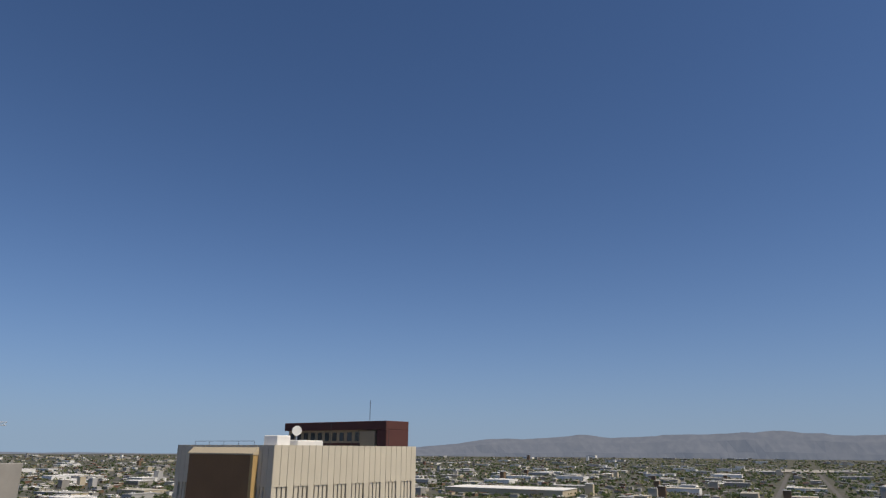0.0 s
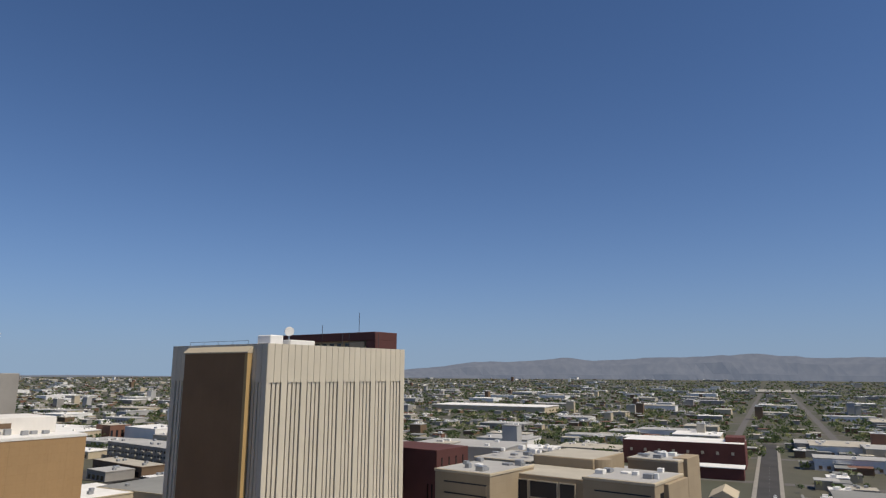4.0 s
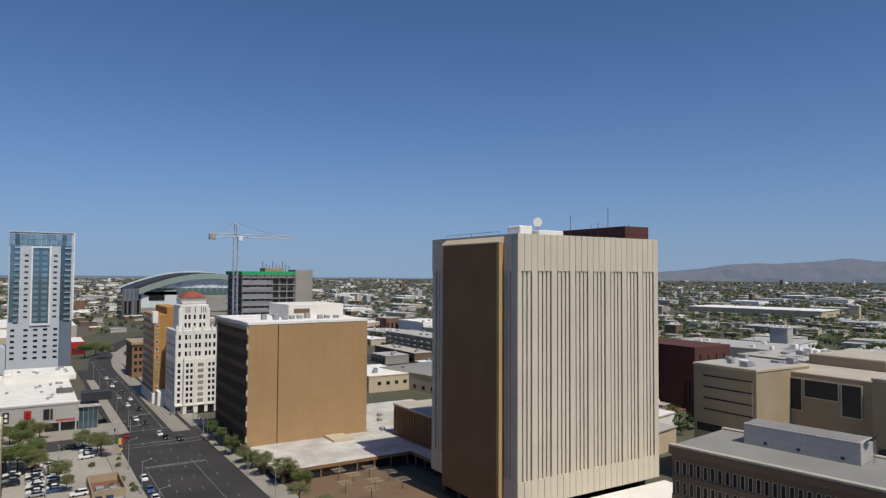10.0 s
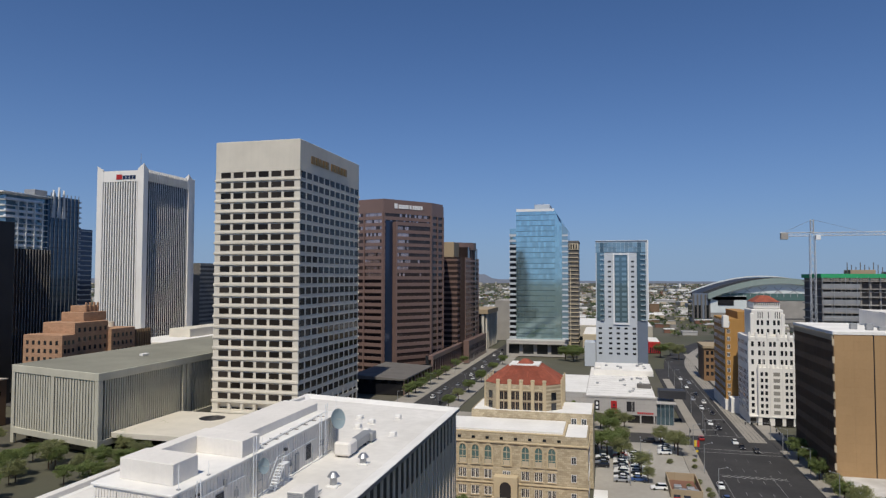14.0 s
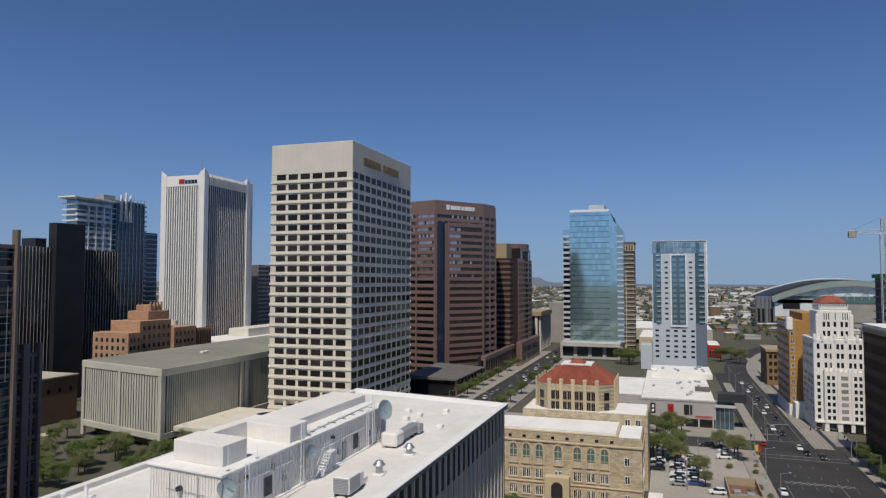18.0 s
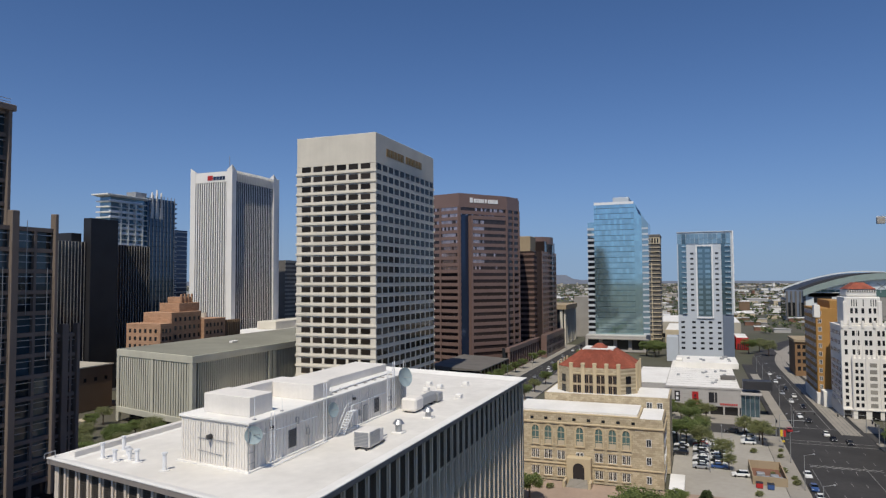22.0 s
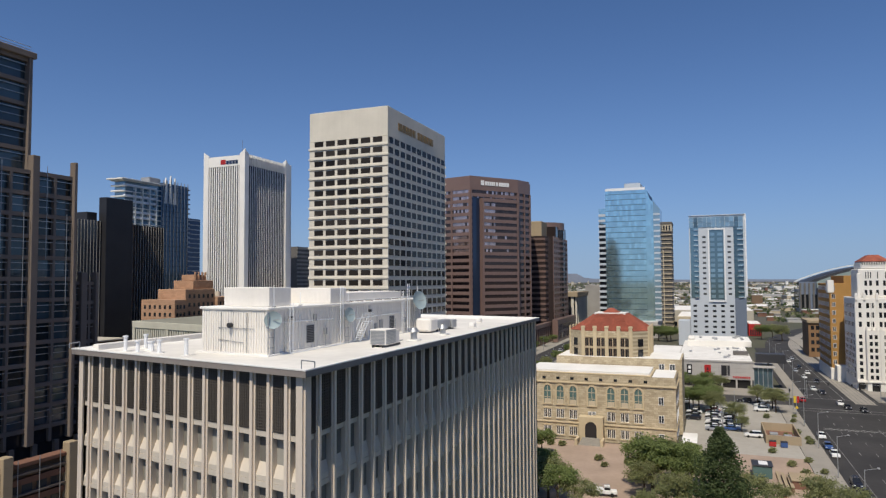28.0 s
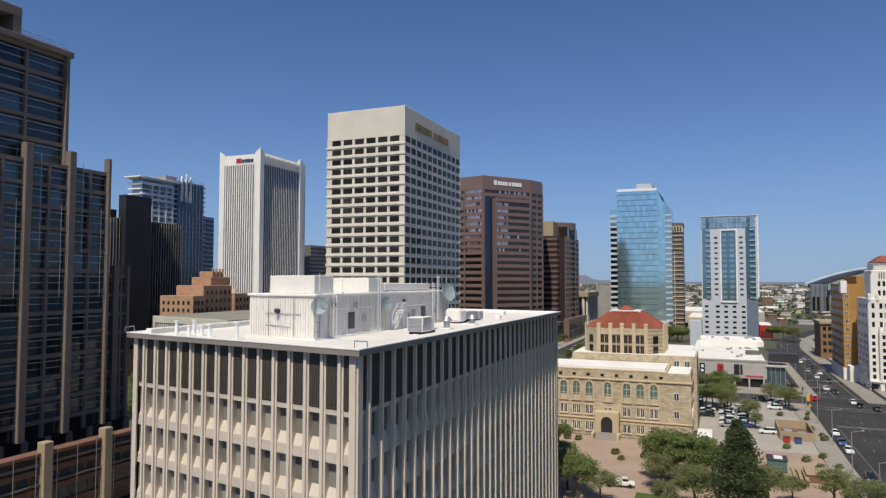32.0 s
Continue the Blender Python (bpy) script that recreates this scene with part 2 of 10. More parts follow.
M = {
    "white_concrete": mat("white_concrete", (0.70, 0.655, 0.56), var=0.10, streak=0.10),
    "cream_fin": mat("cream_fin", (0.71, 0.62, 0.52), var=0.10, streak=0.18, bump=0.1),
    "roof_white": mat("roof_white", (0.86, 0.845, 0.81), var=0.14, fine=0.7, coarse=0.12, dark=(0.55, 0.525, 0.48)),
    "penthouse": mat("penthouse", (0.82, 0.785, 0.73), var=0.10, streak=0.16),
    "spandrel": mat("spandrel", (0.60, 0.54, 0.455), var=0.10, streak=0.15),
    "bronze_grille": mat("bronze_grille", (0.125, 0.11, 0.095), rough=0.6, metal=0.3, var=0.3, fine=6),
    "roof_stained": mat("roof_stained", (0.66, 0.645, 0.615), var=0.36, fine=0.35, coarse=0.10, dark=(0.33, 0.315, 0.29)),
    "roof_cream": mat("roof_cream", (0.80, 0.775, 0.725), var=0.18, fine=0.7, coarse=0.12, dark=(0.50, 0.475, 0.43)),
    # west side of the stair wall: its sunlight is put into the colour
    "ochre_edge_lit": mat("ochre_edge_lit", (0.50, 0.34, 0.15), var=0.1),
    "slate": mat("slate", (0.17, 0.205, 0.27), var=0.08, rough=0.5),
    "roof_fascia": mat("roof_fascia", (0.27, 0.24, 0.22), var=0.12, streak=0.1),
    "window_grey": glass("window_grey", (0.25, 0.24, 0.215), spec=0.3, var=0.4),
    "window_bronze": glass("window_bronze", (0.03, 0.025, 0.021), spec=0.12, var=0.5),
    "dark_glass": glass("dark_glass", (0.02, 0.022, 0.026), spec=0.5),
    "grey_glass": glass("grey_glass", (0.05, 0.055, 0.06), spec=0.5),
    "blue_glass": glass("blue_glass", (0.05, 0.085, 0.13), metal=0.35, rough=0.06, wave=0.05),
    "sky_glass": glass("sky_glass", (0.50, 0.69, 0.74), metal=0.85, rough=0.06, wave=0.012, var=0.10),
    "hall_glass": glass("hall_glass", (0.045, 0.07, 0.085), metal=0.25, rough=0.05, wave=0.10, var=0.7),
    "teal_glass": glass("teal_glass", (0.16, 0.25, 0.30), metal=0.6, rough=0.05, wave=0.08, var=0.35),
    "pale_glass": glass("pale_glass", (0.26, 0.38, 0.46), metal=0.5, rough=0.08, var=0.2),
    "navy_glass": glass("navy_glass", (0.03, 0.05, 0.10), metal=0.4, rough=0.08),
    "tan_panel": mat("tan_panel", (0.415, 0.272, 0.138), var=0.10, coarse=0.05, streak=0.12, fine=1.2),
    "brown_panel": mat("brown_panel", (0.26, 0.155, 0.08), var=0.10, streak=0.10),
    "ribbed_white": mat("ribbed_white", (0.63, 0.57, 0.455), var=0.07, streak=0.08),
    # darker copy of the rib tone: shade between the ribs set as colour
    "rib_groove_shade": mat("rib_groove_shade", (0.30, 0.255, 0.205), var=0.1),
    "maroon": mat("maroon", (0.11, 0.045, 0.04), var=0.12),
    "maroon_brick": mat("maroon_brick", (0.16, 0.06, 0.05), var=0.2, fine=5),
    "beige": mat("beige", (0.395, 0.315, 0.21), var=0.08, streak=0.08),
    "beige_light": mat("beige_light", (0.55, 0.47, 0.34), var=0.08, streak=0.06),
    "brown_block": mat("brown_block", (0.20, 0.135, 0.085), var=0.12),
    "roof_grey": mat("roof_grey", (0.46, 0.45, 0.43), var=0.14, fine=0.8, coarse=0.05),
    "roof_dull": mat("roof_dull", (0.27, 0.27, 0.255), var=0.16, fine=0.7, coarse=0.06),
    "roof_tan": mat("roof_tan", (0.50, 0.46, 0.38), var=0.14, fine=0.8),
    "stone_yellow": mat("stone_yellow", (0.62, 0.53, 0.37), var=0.16, fine=0.9, coarse=0.3, bump=0.3, streak=0.15),
    "stone_trim": mat("stone_trim", (0.56, 0.46, 0.30), var=0.12, fine=2, bump=0.2),
    "roof_tile": mat("roof_tile", (0.40, 0.115, 0.07), var=0.45, fine=1.6, coarse=0.5, island=1.0, dark=(0.14, 0.05, 0.035)),
    "granite_pink": mat("granite_pink", (0.20, 0.132, 0.112), rough=0.35, var=0.08, spec=0.5),
    # bronze panes that mirror the bright horizon: reflection put into the rose colour
    "rose_reflection_glass": glass("rose_reflection_glass", (0.50, 0.38, 0.36), metal=0.75, rough=0.08, wave=0.06, var=0.3),
    "bronze_glass": glass("bronze_glass", (0.05, 0.037, 0.036), metal=0.35, rough=0.06),
    "white_rib": mat("white_rib", (0.84, 0.815, 0.77), var=0.06, streak=0.05),
    "purple_glass": glass("purple_glass", (0.045, 0.033, 0.045), metal=0.3, rough=0.1),
    "black_metal": mat("black_metal", (0.032, 0.032, 0.036), rough=0.4, var=0.2),
    "black_glass": glass("black_glass", (0.018, 0.018, 0.021), rough=0.08),
    "orange_brick": mat("orange_brick", (0.52, 0.32, 0.20), var=0.15, fine=3, streak=0.1),
    "ochre_brick": mat("ochre_brick", (0.43, 0.24, 0.075), var=0.12, fine=3, streak=0.1),
    "stucco_white": mat("stucco_white", (0.84, 0.815, 0.76), var=0.08, streak=0.10),
    "pal_grey": mat("pal_grey", (0.53, 0.57, 0.62), var=0.05, rough=0.5),
    "pal_white": mat("pal_white", (0.80, 0.81, 0.82), var=0.04, rough=0.5),
    "retail_grey": mat("retail_grey", (0.46, 0.44, 0.42), var=0.06),
    "pier_tan": mat("pier_tan", (0.20, 0.162, 0.135), var=0.10, streak=0.08),
    "terracotta": mat("terracotta", (0.22, 0.115, 0.08), var=0.12),
    "asphalt": mat("asphalt", (0.056, 0.054, 0.055), var=0.35, fine=0.7, coarse=0.06, rough=0.9, dark=(0.03, 0.03, 0.032)),
    "olive_concrete": mat("olive_concrete", (0.57, 0.55, 0.45), var=0.12, streak=0.15),
    "roof_olive": mat("roof_olive", (0.29, 0.285, 0.23), var=0.2, fine=0.6, coarse=0.05),
    "asphalt_old": mat("asphalt_old", (0.075, 0.072, 0.07), var=0.3, fine=0.7, coarse=0.05, rough=0.95),
    "lot": mat("lot", (0.41, 0.385, 0.34), var=0.2, fine=0.6, coarse=0.05),
    "pavement": mat("pavement", (0.34, 0.315, 0.275), var=0.14, fine=0.8),
    "plaza_brick": mat("plaza_brick", (0.42, 0.32, 0.25), var=0.2, fine=1.0),
    "desert": mat("desert", (0.12, 0.112, 0.085), var=0.35, fine=0.05, coarse=0.006, dark=(0.07, 0.08, 0.045)),
    "lawn": mat("lawn", (0.085, 0.13, 0.032), var=0.3, fine=1.5),
    "line_white": mat("line_white", (0.34, 0.34, 0.33), var=0.5, fine=1.5),
    "dish_blue": mat("dish_blue", (0.30, 0.37, 0.39), rough=0.6, var=0.06),
    "leaf": mat("leaf", (0.29, 0.355, 0.13), var=0.2, fine=1.2, rough=0.7, island=0.45),
    "leaf_olive": mat("leaf_olive", (0.37, 0.39, 0.185), var=0.2, fine=1.2, rough=0.7, island=0.45),
    "pine": mat("pine", (0.15, 0.20, 0.085), var=0.25, fine=2, island=0.6),
    "bark": mat("bark", (0.12, 0.085, 0.06), var=0.3, fine=6),
    "steel": mat("steel", (0.45, 0.46, 0.47), rough=0.4, metal=0.7, var=0.1),
    "grey_metal": mat("grey_metal", (0.36, 0.37, 0.38), rough=0.5, metal=0.3, var=0.1),
    "dark_metal": mat("dark_metal", (0.06, 0.06, 0.065), rough=0.5, metal=0.3, var=0.1),
    "green_net": mat("green_net", (0.05, 0.38, 0.16), var=0.1),
    "crane_white": mat("crane_white", (0.62, 0.63, 0.63), rough=0.5, var=0.1),
    "concrete": mat("concrete", (0.36, 0.34, 0.31), var=0.15),
    "concrete_dark": mat("concrete_dark", (0.16, 0.15, 0.14), var=0.2),
    "arena_roof": mat("arena_roof", (0.27, 0.33, 0.31), var=0.08, rough=0.5),
    "arena_green": mat("arena_green", (0.10, 0.17, 0.16), var=0.1, rough=0.4),
    "arena_white": mat("arena_white", (0.66, 0.70, 0.70), var=0.08),
    "arena_glazing": glass("arena_glazing", (0.60, 0.63, 0.62), metal=0.1, rough=0.3, var=0.2),
    "red_paint": mat("red_paint", (0.45, 0.03, 0.03), rough=0.5, var=0.1),
    "gold": mat("gold", (0.30, 0.17, 0.04), rough=0.4, metal=0.5, var=0.1),
    "sign_white": mat("sign_white", (0.80, 0.80, 0.80), rough=0.5, var=0.03),
    "blue_wall": mat("blue_wall", (0.05, 0.10, 0.35), rough=0.6, var=0.1),
    "tyre": mat("tyre", (0.02, 0.02, 0.02), rough=0.9),
    "car_glass": glass("car_glass", (0.015, 0.017, 0.02)),
    "car_white": mat("car_white", (0.78, 0.78, 0.77), rough=0.3, var=0.03, spec=0.5),
    "car_silver": mat("car_silver", (0.42, 0.43, 0.45), rough=0.3, metal=0.4, var=0.03),
    "car_black": mat("car_black", (0.02, 0.02, 0.023), rough=0.25, var=0.03, spec=0.5),
    "car_blue": mat("car_blue", (0.04, 0.09, 0.25), rough=0.3, var=0.03, spec=0.5),
    "car_red": mat("car_red", (0.35, 0.03, 0.03), rough=0.3, var=0.03, spec=0.5),
    "lamp_red": mat("lamp_red", (0.4, 0.02, 0.02), rough=0.3),
    "banner_yellow": mat("banner_yellow", (0.70, 0.50, 0.05), var=0.05),
}


def translucent(m, fac):
    """Leaves let some light through."""
    n, l = m.node_tree.nodes, m.node_tree.links
    b, out = n["Principled BSDF"], n["Material Output"]
    tr, mx = n.new("ShaderNodeBsdfTranslucent"), n.new("ShaderNodeMixShader")
    l.new(b.inputs["Base Color"].links[0].from_socket, tr.inputs["Color"])
    mx.inputs[0].default_value = fac
    l.new(b.outputs[0], mx.inputs[1])
    l.new(tr.outputs[0], mx.inputs[2])
    l.new(mx.outputs[0], out.inputs["Surface"])


def coursed(m, width, height, amount, joint=0.6):
    """Squared stone blocks: each course and block a little different, with darker joints."""
    n, l = m.node_tree.nodes, m.node_tree.links
    b = n["Principled BSDF"]
    src = b.inputs["Base Color"].links[0].from_socket
    geo, sep, add, com = n.new("ShaderNodeNewGeometry"), n.new("ShaderNodeSeparateXYZ"), n.new("ShaderNodeMath"), n.new("ShaderNodeCombineXYZ")
    l.new(geo.outputs["Position"], sep.inputs[0])
    l.new(sep.outputs[0], add.inputs[0])
    l.new(sep.outputs[1], add.inputs[1])
    l.new(add.outputs[0], com.inputs[0])
    l.new(sep.outputs[2], com.inputs[1])
    br = n.new("ShaderNodeTexBrick")
    br.inputs["Scale"].default_value = 1.0
    br.inputs["Brick Width"].default_value, br.inputs["Row Height"].default_value, br.inputs["Mortar Size"].default_value = width, height, 0.025
    br.inputs["Color1"].default_value, br.inputs["Color2"].default_value, br.inputs["Mortar"].default_value = (1, 1, 1, 1), (1 - amount, 1 - amount * 1.1, 1 - amount * 1.2, 1), (joint, joint * 0.96, joint * 0.88, 1)
    l.new(com.outputs[0], br.inputs["Vector"])
    mx = n.new("ShaderNodeMix")
    mx.data_type, mx.blend_type = "RGBA", "MULTIPLY"
    mx.inputs[0].default_value = 1.0
    l.new(src, mx.inputs[6])
    l.new(br.outputs["Color"], mx.inputs[7])
    l.new(mx.outputs[2], b.inputs["Base Color"])


coursed(M["stone_yellow"], 1.1, 0.55, 0.28)
coursed(M["orange_brick"], 2.2, 0.8, 0.18)
coursed(M["tan_panel"], 3.6, 2.6, 0.04, 0.9)
coursed(M["beige"], 6.0, 3.2, 0.05, 0.85)
coursed(M["retail_grey"], 3.2, 1.6, 0.06)
for key in ("leaf", "leaf_olive", "pine"):
    translucent(M[key], 0.55)


# ---- building helpers ----
def boxes_mesh(name, boxes, material):
    """One mesh of axis-aligned boxes (x0, x1, y0, y1, z0, z1)."""
    v, f = [], []
    for x0, x1, y0, y1, z0, z1 in boxes:
        k = len(v)
        v += [(x0, y0, z0), (x1, y0, z0), (x1, y1, z0), (x0, y1, z0), (x0, y0, z1), (x1, y0, z1), (x1, y1, z1), (x0, y1, z1)]
        f += [(k, k + 3, k + 2, k + 1), (k + 4, k + 5, k + 6, k + 7), (k, k + 1, k + 5, k + 4), (k + 1, k + 2, k + 6, k + 5), (k + 2, k + 3, k + 7, k + 6), (k + 3, k, k + 4, k + 7)]
    me = bpy.data.meshes.new(name)
    me.from_pydata(v, [], f)
    me.materials.append(M[material])
    return me


def hang(ob, parent, label=""):
    """Make ob a part of parent; its mesh lies in world metres."""
    if parent is not None:
        ob.parent = parent
        ob.matrix_parent_inverse = parent.matrix_basis.inverted() if parent.parent is None else Matrix()
    if label:
        ob["label"] = label
    return ob


def part(name, bm, material, parent, label=""):
    me = bpy.data.meshes.new(name)
    bm.to_mesh(me)
    bm.free()
    me.materials.append(M[material])
    return hang(new(name, me), parent, label)


def bx(name, b, material, parent, label=""):
    """A part that is one box; a list of boxes gives a part for each, past 60 one joined part."""
    if not isinstance(b[0], (int, float)) and len(b) <= 60:
        return [bx(name, q, material, parent, label) for q in b][-1]
    return hang(new(name, boxes_mesh(name, [b] if isinstance(b[0], (int, float)) else b, material)), parent, label)


def slab(name, b, material, parent, label="", r=0.05):
    """A box with softened edges."""
    bm = bmesh.new()
    x0, x1, y0, y1, z0, z1 = b
    bmesh.ops.create_cube(bm, size=1.0, matrix=Matrix.LocRotScale(((x0 + x1) / 2, (y0 + y1) / 2, (z0 + z1) / 2), None, (x1 - x0, y1 - y0, z1 - z0)))
    bmesh.ops.bevel(bm, geom=bm.edges[:], offset=min(r, 0.3 * min(x1 - x0, y1 - y0, z1 - z0)), segments=1, affect="EDGES")
    return part(name, bm, material, parent, label)


def tube(bm, a, b, r, n=8, r2=None):
    """A round bar from a to b in bm."""
    a, b = Vector(a), Vector(b)
    d = b - a
    m = Matrix.Translation((a + b) / 2) @ d.to_track_quat("Z", "Y").to_matrix().to_4x4()
    bmesh.ops.create_cone(bm, cap_ends=True, segments=n, radius1=r, radius2=r if r2 is None else r2, depth=d.length, matrix=m)


def rod(name, a, b, r, material, parent, label="", n=8, r2=None):
    bm = bmesh.new()
    tube(bm, a, b, r, n, r2)
    return part(name, bm, material, parent, label)


def thing(name, x, y, z, label, category, group="", kind=""):
    ob = new(name)
    ob.empty_display_size = 0.5
    ob.matrix_basis = Matrix.Translation((x, y, z))
    return tagged(ob, label, category, group, kind)


def fbox(face, plane, u0, u1, d0, d1, z0, z1):
    """A box on a facade: u runs along the wall, d outward from its plane."""
    if face == "W":
        return (plane - d1, plane - d0, u0, u1, z0, z1)
    if face == "E":
        return (plane + d0, plane + d1, u0, u1, z0, z1)
    if face == "S":
        return (u0, u1, plane - d1, plane - d0, z0, z1)
    return (u0, u1, plane + d0, plane + d1, z0, z1)


def repeat(name, mesh, places, parent, most=300, stuff=""):
    """One object for each place, all on one mesh; those past most are joined."""
    for p in places[:most]:
        o = hang(new(name, mesh), parent)
        o.matrix_basis = Matrix.Translation(p)
    rest = places[most:]
    if rest:
        base = np.array([v.co for v in mesh.vertices])
        fs = [tuple(p.vertices) for p in mesh.polygons]
        v, f = [], []
        for p in rest:
            k = len(v)
            v += [tuple(q) for q in (base + np.array(p))]
            f += [tuple(k + i for i in g) for g in fs]
        me = bpy.data.meshes.new(name)
        me.from_pydata(v, [], f)
        for mm in mesh.materials:
            me.materials.append(mm)
        o = hang(new(stuff or name + "_field", me), parent)
        o["kind"] = "stuff"


def windows(parent, face, plane, us, zs, w, h, material="dark_glass", name="window", depth=0.12, most=300, frame_mat=None, mull=True):
    """Window panes proud of a recessed wall, one object each on one mesh: us, zs are the lower corners."""
    me = boxes_mesh(name, [fbox(face, 0, 0, w, 0.0, depth, 0, h)], material)
    if frame_mat:
        t, fd = 0.10, depth + 0.06
        ub, zb = [0, t, w / 2 - t / 2, w / 2 + t / 2, w - t, w] if mull else [0, t, w - t, w], [0, t, h - t, h]
        nu = len(ub) - 1
        deep = [[depth if z == 1 and u in (1, 3) and u < nu - 1 else fd for u in range(nu)] for z in range(3)]
        def at(u, d, z):
            return {"W": (-d, u, z), "E": (d, u, z), "S": (u, -d, z), "N": (u, d, z)}[face]
        bm = bmesh.new()
        def quad(pts, k):
            fc = bm.faces.new([bm.verts.new(at(*q)) for q in pts])
            fc.material_index = k
        for j in range(3):
            for i in range(nu):
                d, u0, u1, z0, z1 = deep[j][i], ub[i], ub[i + 1], zb[j], zb[j + 1]
                quad(((u0, d, z0), (u1, d, z0), (u1, d, z1), (u0, d, z1)), 0 if d == depth else 1)
                e = deep[j][i + 1] if i < nu - 1 else 0.0
                if e != d:
                    quad(((u1, d, z0), (u1, e, z0), (u1, e, z1), (u1, d, z1)), 1)
                e = deep[j + 1][i] if j < 2 else 0.0
                if e != d:
                    quad(((u0, d, z1), (u1, d, z1), (u1, e, z1), (u0, e, z1)), 1)
                if i == 0:
                    quad(((u0, d, z0), (u0, 0, z0), (u0, 0, z1), (u0, d, z1)), 1)
                if j == 0:
                    quad(((u0, d, z0), (u1, d, z0), (u1, 0, z0), (u0, 0, z0)), 1)
        bmesh.ops.remove_doubles(bm, verts=bm.verts[:], dist=0.0005)
        bmesh.ops.recalc_face_normals(bm, faces=bm.faces[:])
        me = bpy.data.meshes.new(name)
        bm.to_mesh(me)
        bm.free()
        me.materials.append(M[material])
        me.materials.append(M[frame_mat])
    pl = []
    for z in zs:
        for u in us:
            pl.append((plane, u, z) if face in "WE" else (u, plane, z))
    repeat(name, me, pl, parent, most)


def skew(t, k, y0):
    """Lean every part of t along x by k for each metre of y from y0: the grid here is not quite square."""
    lean = Matrix(((1, k, 0, -k * y0), (0, 1, 0, 0), (0, 0, 1, 0), (0, 0, 0, 1)))
    base = t.matrix_basis.inverted()
    for o in t.children:
        o.matrix_parent_inverse = base @ lean


def along(a, b):
    """A frame on a wall that runs from a to b in plan: x along it, y outward (to the right of a -> b), z up."""
    d = Vector((b[0] - a[0], b[1] - a[1], 0))
    u = d.normalized()
    o = Vector((u.y, -u.x, 0))
    m = Matrix(((u.x, o.x, 0, a[0]), (u.y, o.y, 0, a[1]), (0, 0, 1, 0), (0, 0, 0, 1)))
    return m, d.length


def on_wall(name, m, box, material, parent, label=""):
    """A box (u0, u1, d0, d1, z0, z1) set in a wall's frame."""
    me = boxes_mesh(name, [box], material)
    me.transform(m)
    if m.determinant() < 0:
        me.flip_normals()
    return hang(new(name, me), parent, label)


def prism(name, ring, z0, z1, material, parent, label=""):
    """An upright block over a plan outline; z1 may be one height or one for each corner."""
    n = len(ring)
    tops = z1 if isinstance(z1, (list, tuple)) else [z1] * n
    bm = bmesh.new()
    lo = [bm.verts.new((x, y, z0)) for x, y in ring]
    hi = [bm.verts.new((x, y, z)) for (x, y), z in zip(ring, tops)]
    bm.faces.new(lo[::-1])
    bm.faces.new(hi)
    for i in range(n):
        bm.faces.new((lo[i], lo[(i + 1) % n], hi[(i + 1) % n], hi[i]))
    bmesh.ops.recalc_face_normals(bm, faces=bm.faces[:])
    return part(name, bm, material, parent, label)


def fan(n, a, b):
    """n even steps from a to b, both ends."""
    return [a + (b - a) * i / (n - 1) for i in range(n)]

# ---- ground, far plain and hills ----
def ground_height(x, y):
    d = math.hypot(x, y)
    return 0.0 if d < 2500 else 30.0 * ((d - 2500) / 2200) ** 1.5


def build_ground():
    v, f = [], []
    rings = [0, 150, 400, 800, 1400, 2000, 2500, 3000, 3500, 4000, 4400, 4700]
    n = 96
    v.append((0, 0, -0.35))
    for r in rings[1:]:
        for i in range(n):
            a = 2 * math.pi * i / n
            v.append((r * math.cos(a), r * math.sin(a), ground_height(r, 0) - 0.35))
    for i in range(n):
        f.append((0, 1 + i, 1 + (i + 1) % n))
    for k in range(len(rings) - 2):
        for i in range(n):
            a, b = 1 + k * n + i, 1 + k * n + (i + 1) % n
            f.append((a, a + n, b + n, b))
    me = bpy.data.meshes.new("ground")
    me.from_pydata(v, [], f)
    me.materials.append(M["desert"])
    tagged(new("ground", me), "flat dusty desert city ground reaching the horizon", "ground", kind="structure")


build_ground()


# the range glows: distance haze is put into its blue-grey emission
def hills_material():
    m = bpy.data.materials.new("hills_haze_glow")
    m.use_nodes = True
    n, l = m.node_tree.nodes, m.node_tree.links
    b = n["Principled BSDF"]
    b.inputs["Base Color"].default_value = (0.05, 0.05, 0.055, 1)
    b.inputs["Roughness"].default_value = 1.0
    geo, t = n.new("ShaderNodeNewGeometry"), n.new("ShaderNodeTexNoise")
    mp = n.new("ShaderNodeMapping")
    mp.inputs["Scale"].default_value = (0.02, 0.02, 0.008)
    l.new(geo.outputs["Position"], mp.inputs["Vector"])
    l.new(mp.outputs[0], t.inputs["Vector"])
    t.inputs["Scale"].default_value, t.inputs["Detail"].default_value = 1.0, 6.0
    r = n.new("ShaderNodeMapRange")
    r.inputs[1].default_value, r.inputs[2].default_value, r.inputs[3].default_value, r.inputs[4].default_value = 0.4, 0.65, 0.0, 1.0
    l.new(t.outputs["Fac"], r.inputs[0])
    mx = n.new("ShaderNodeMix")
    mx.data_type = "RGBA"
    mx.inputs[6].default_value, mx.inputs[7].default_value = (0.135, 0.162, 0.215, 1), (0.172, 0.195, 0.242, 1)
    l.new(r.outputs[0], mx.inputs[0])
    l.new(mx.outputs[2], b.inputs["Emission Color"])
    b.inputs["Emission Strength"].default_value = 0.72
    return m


M["hills_haze_glow"] = hills_material()


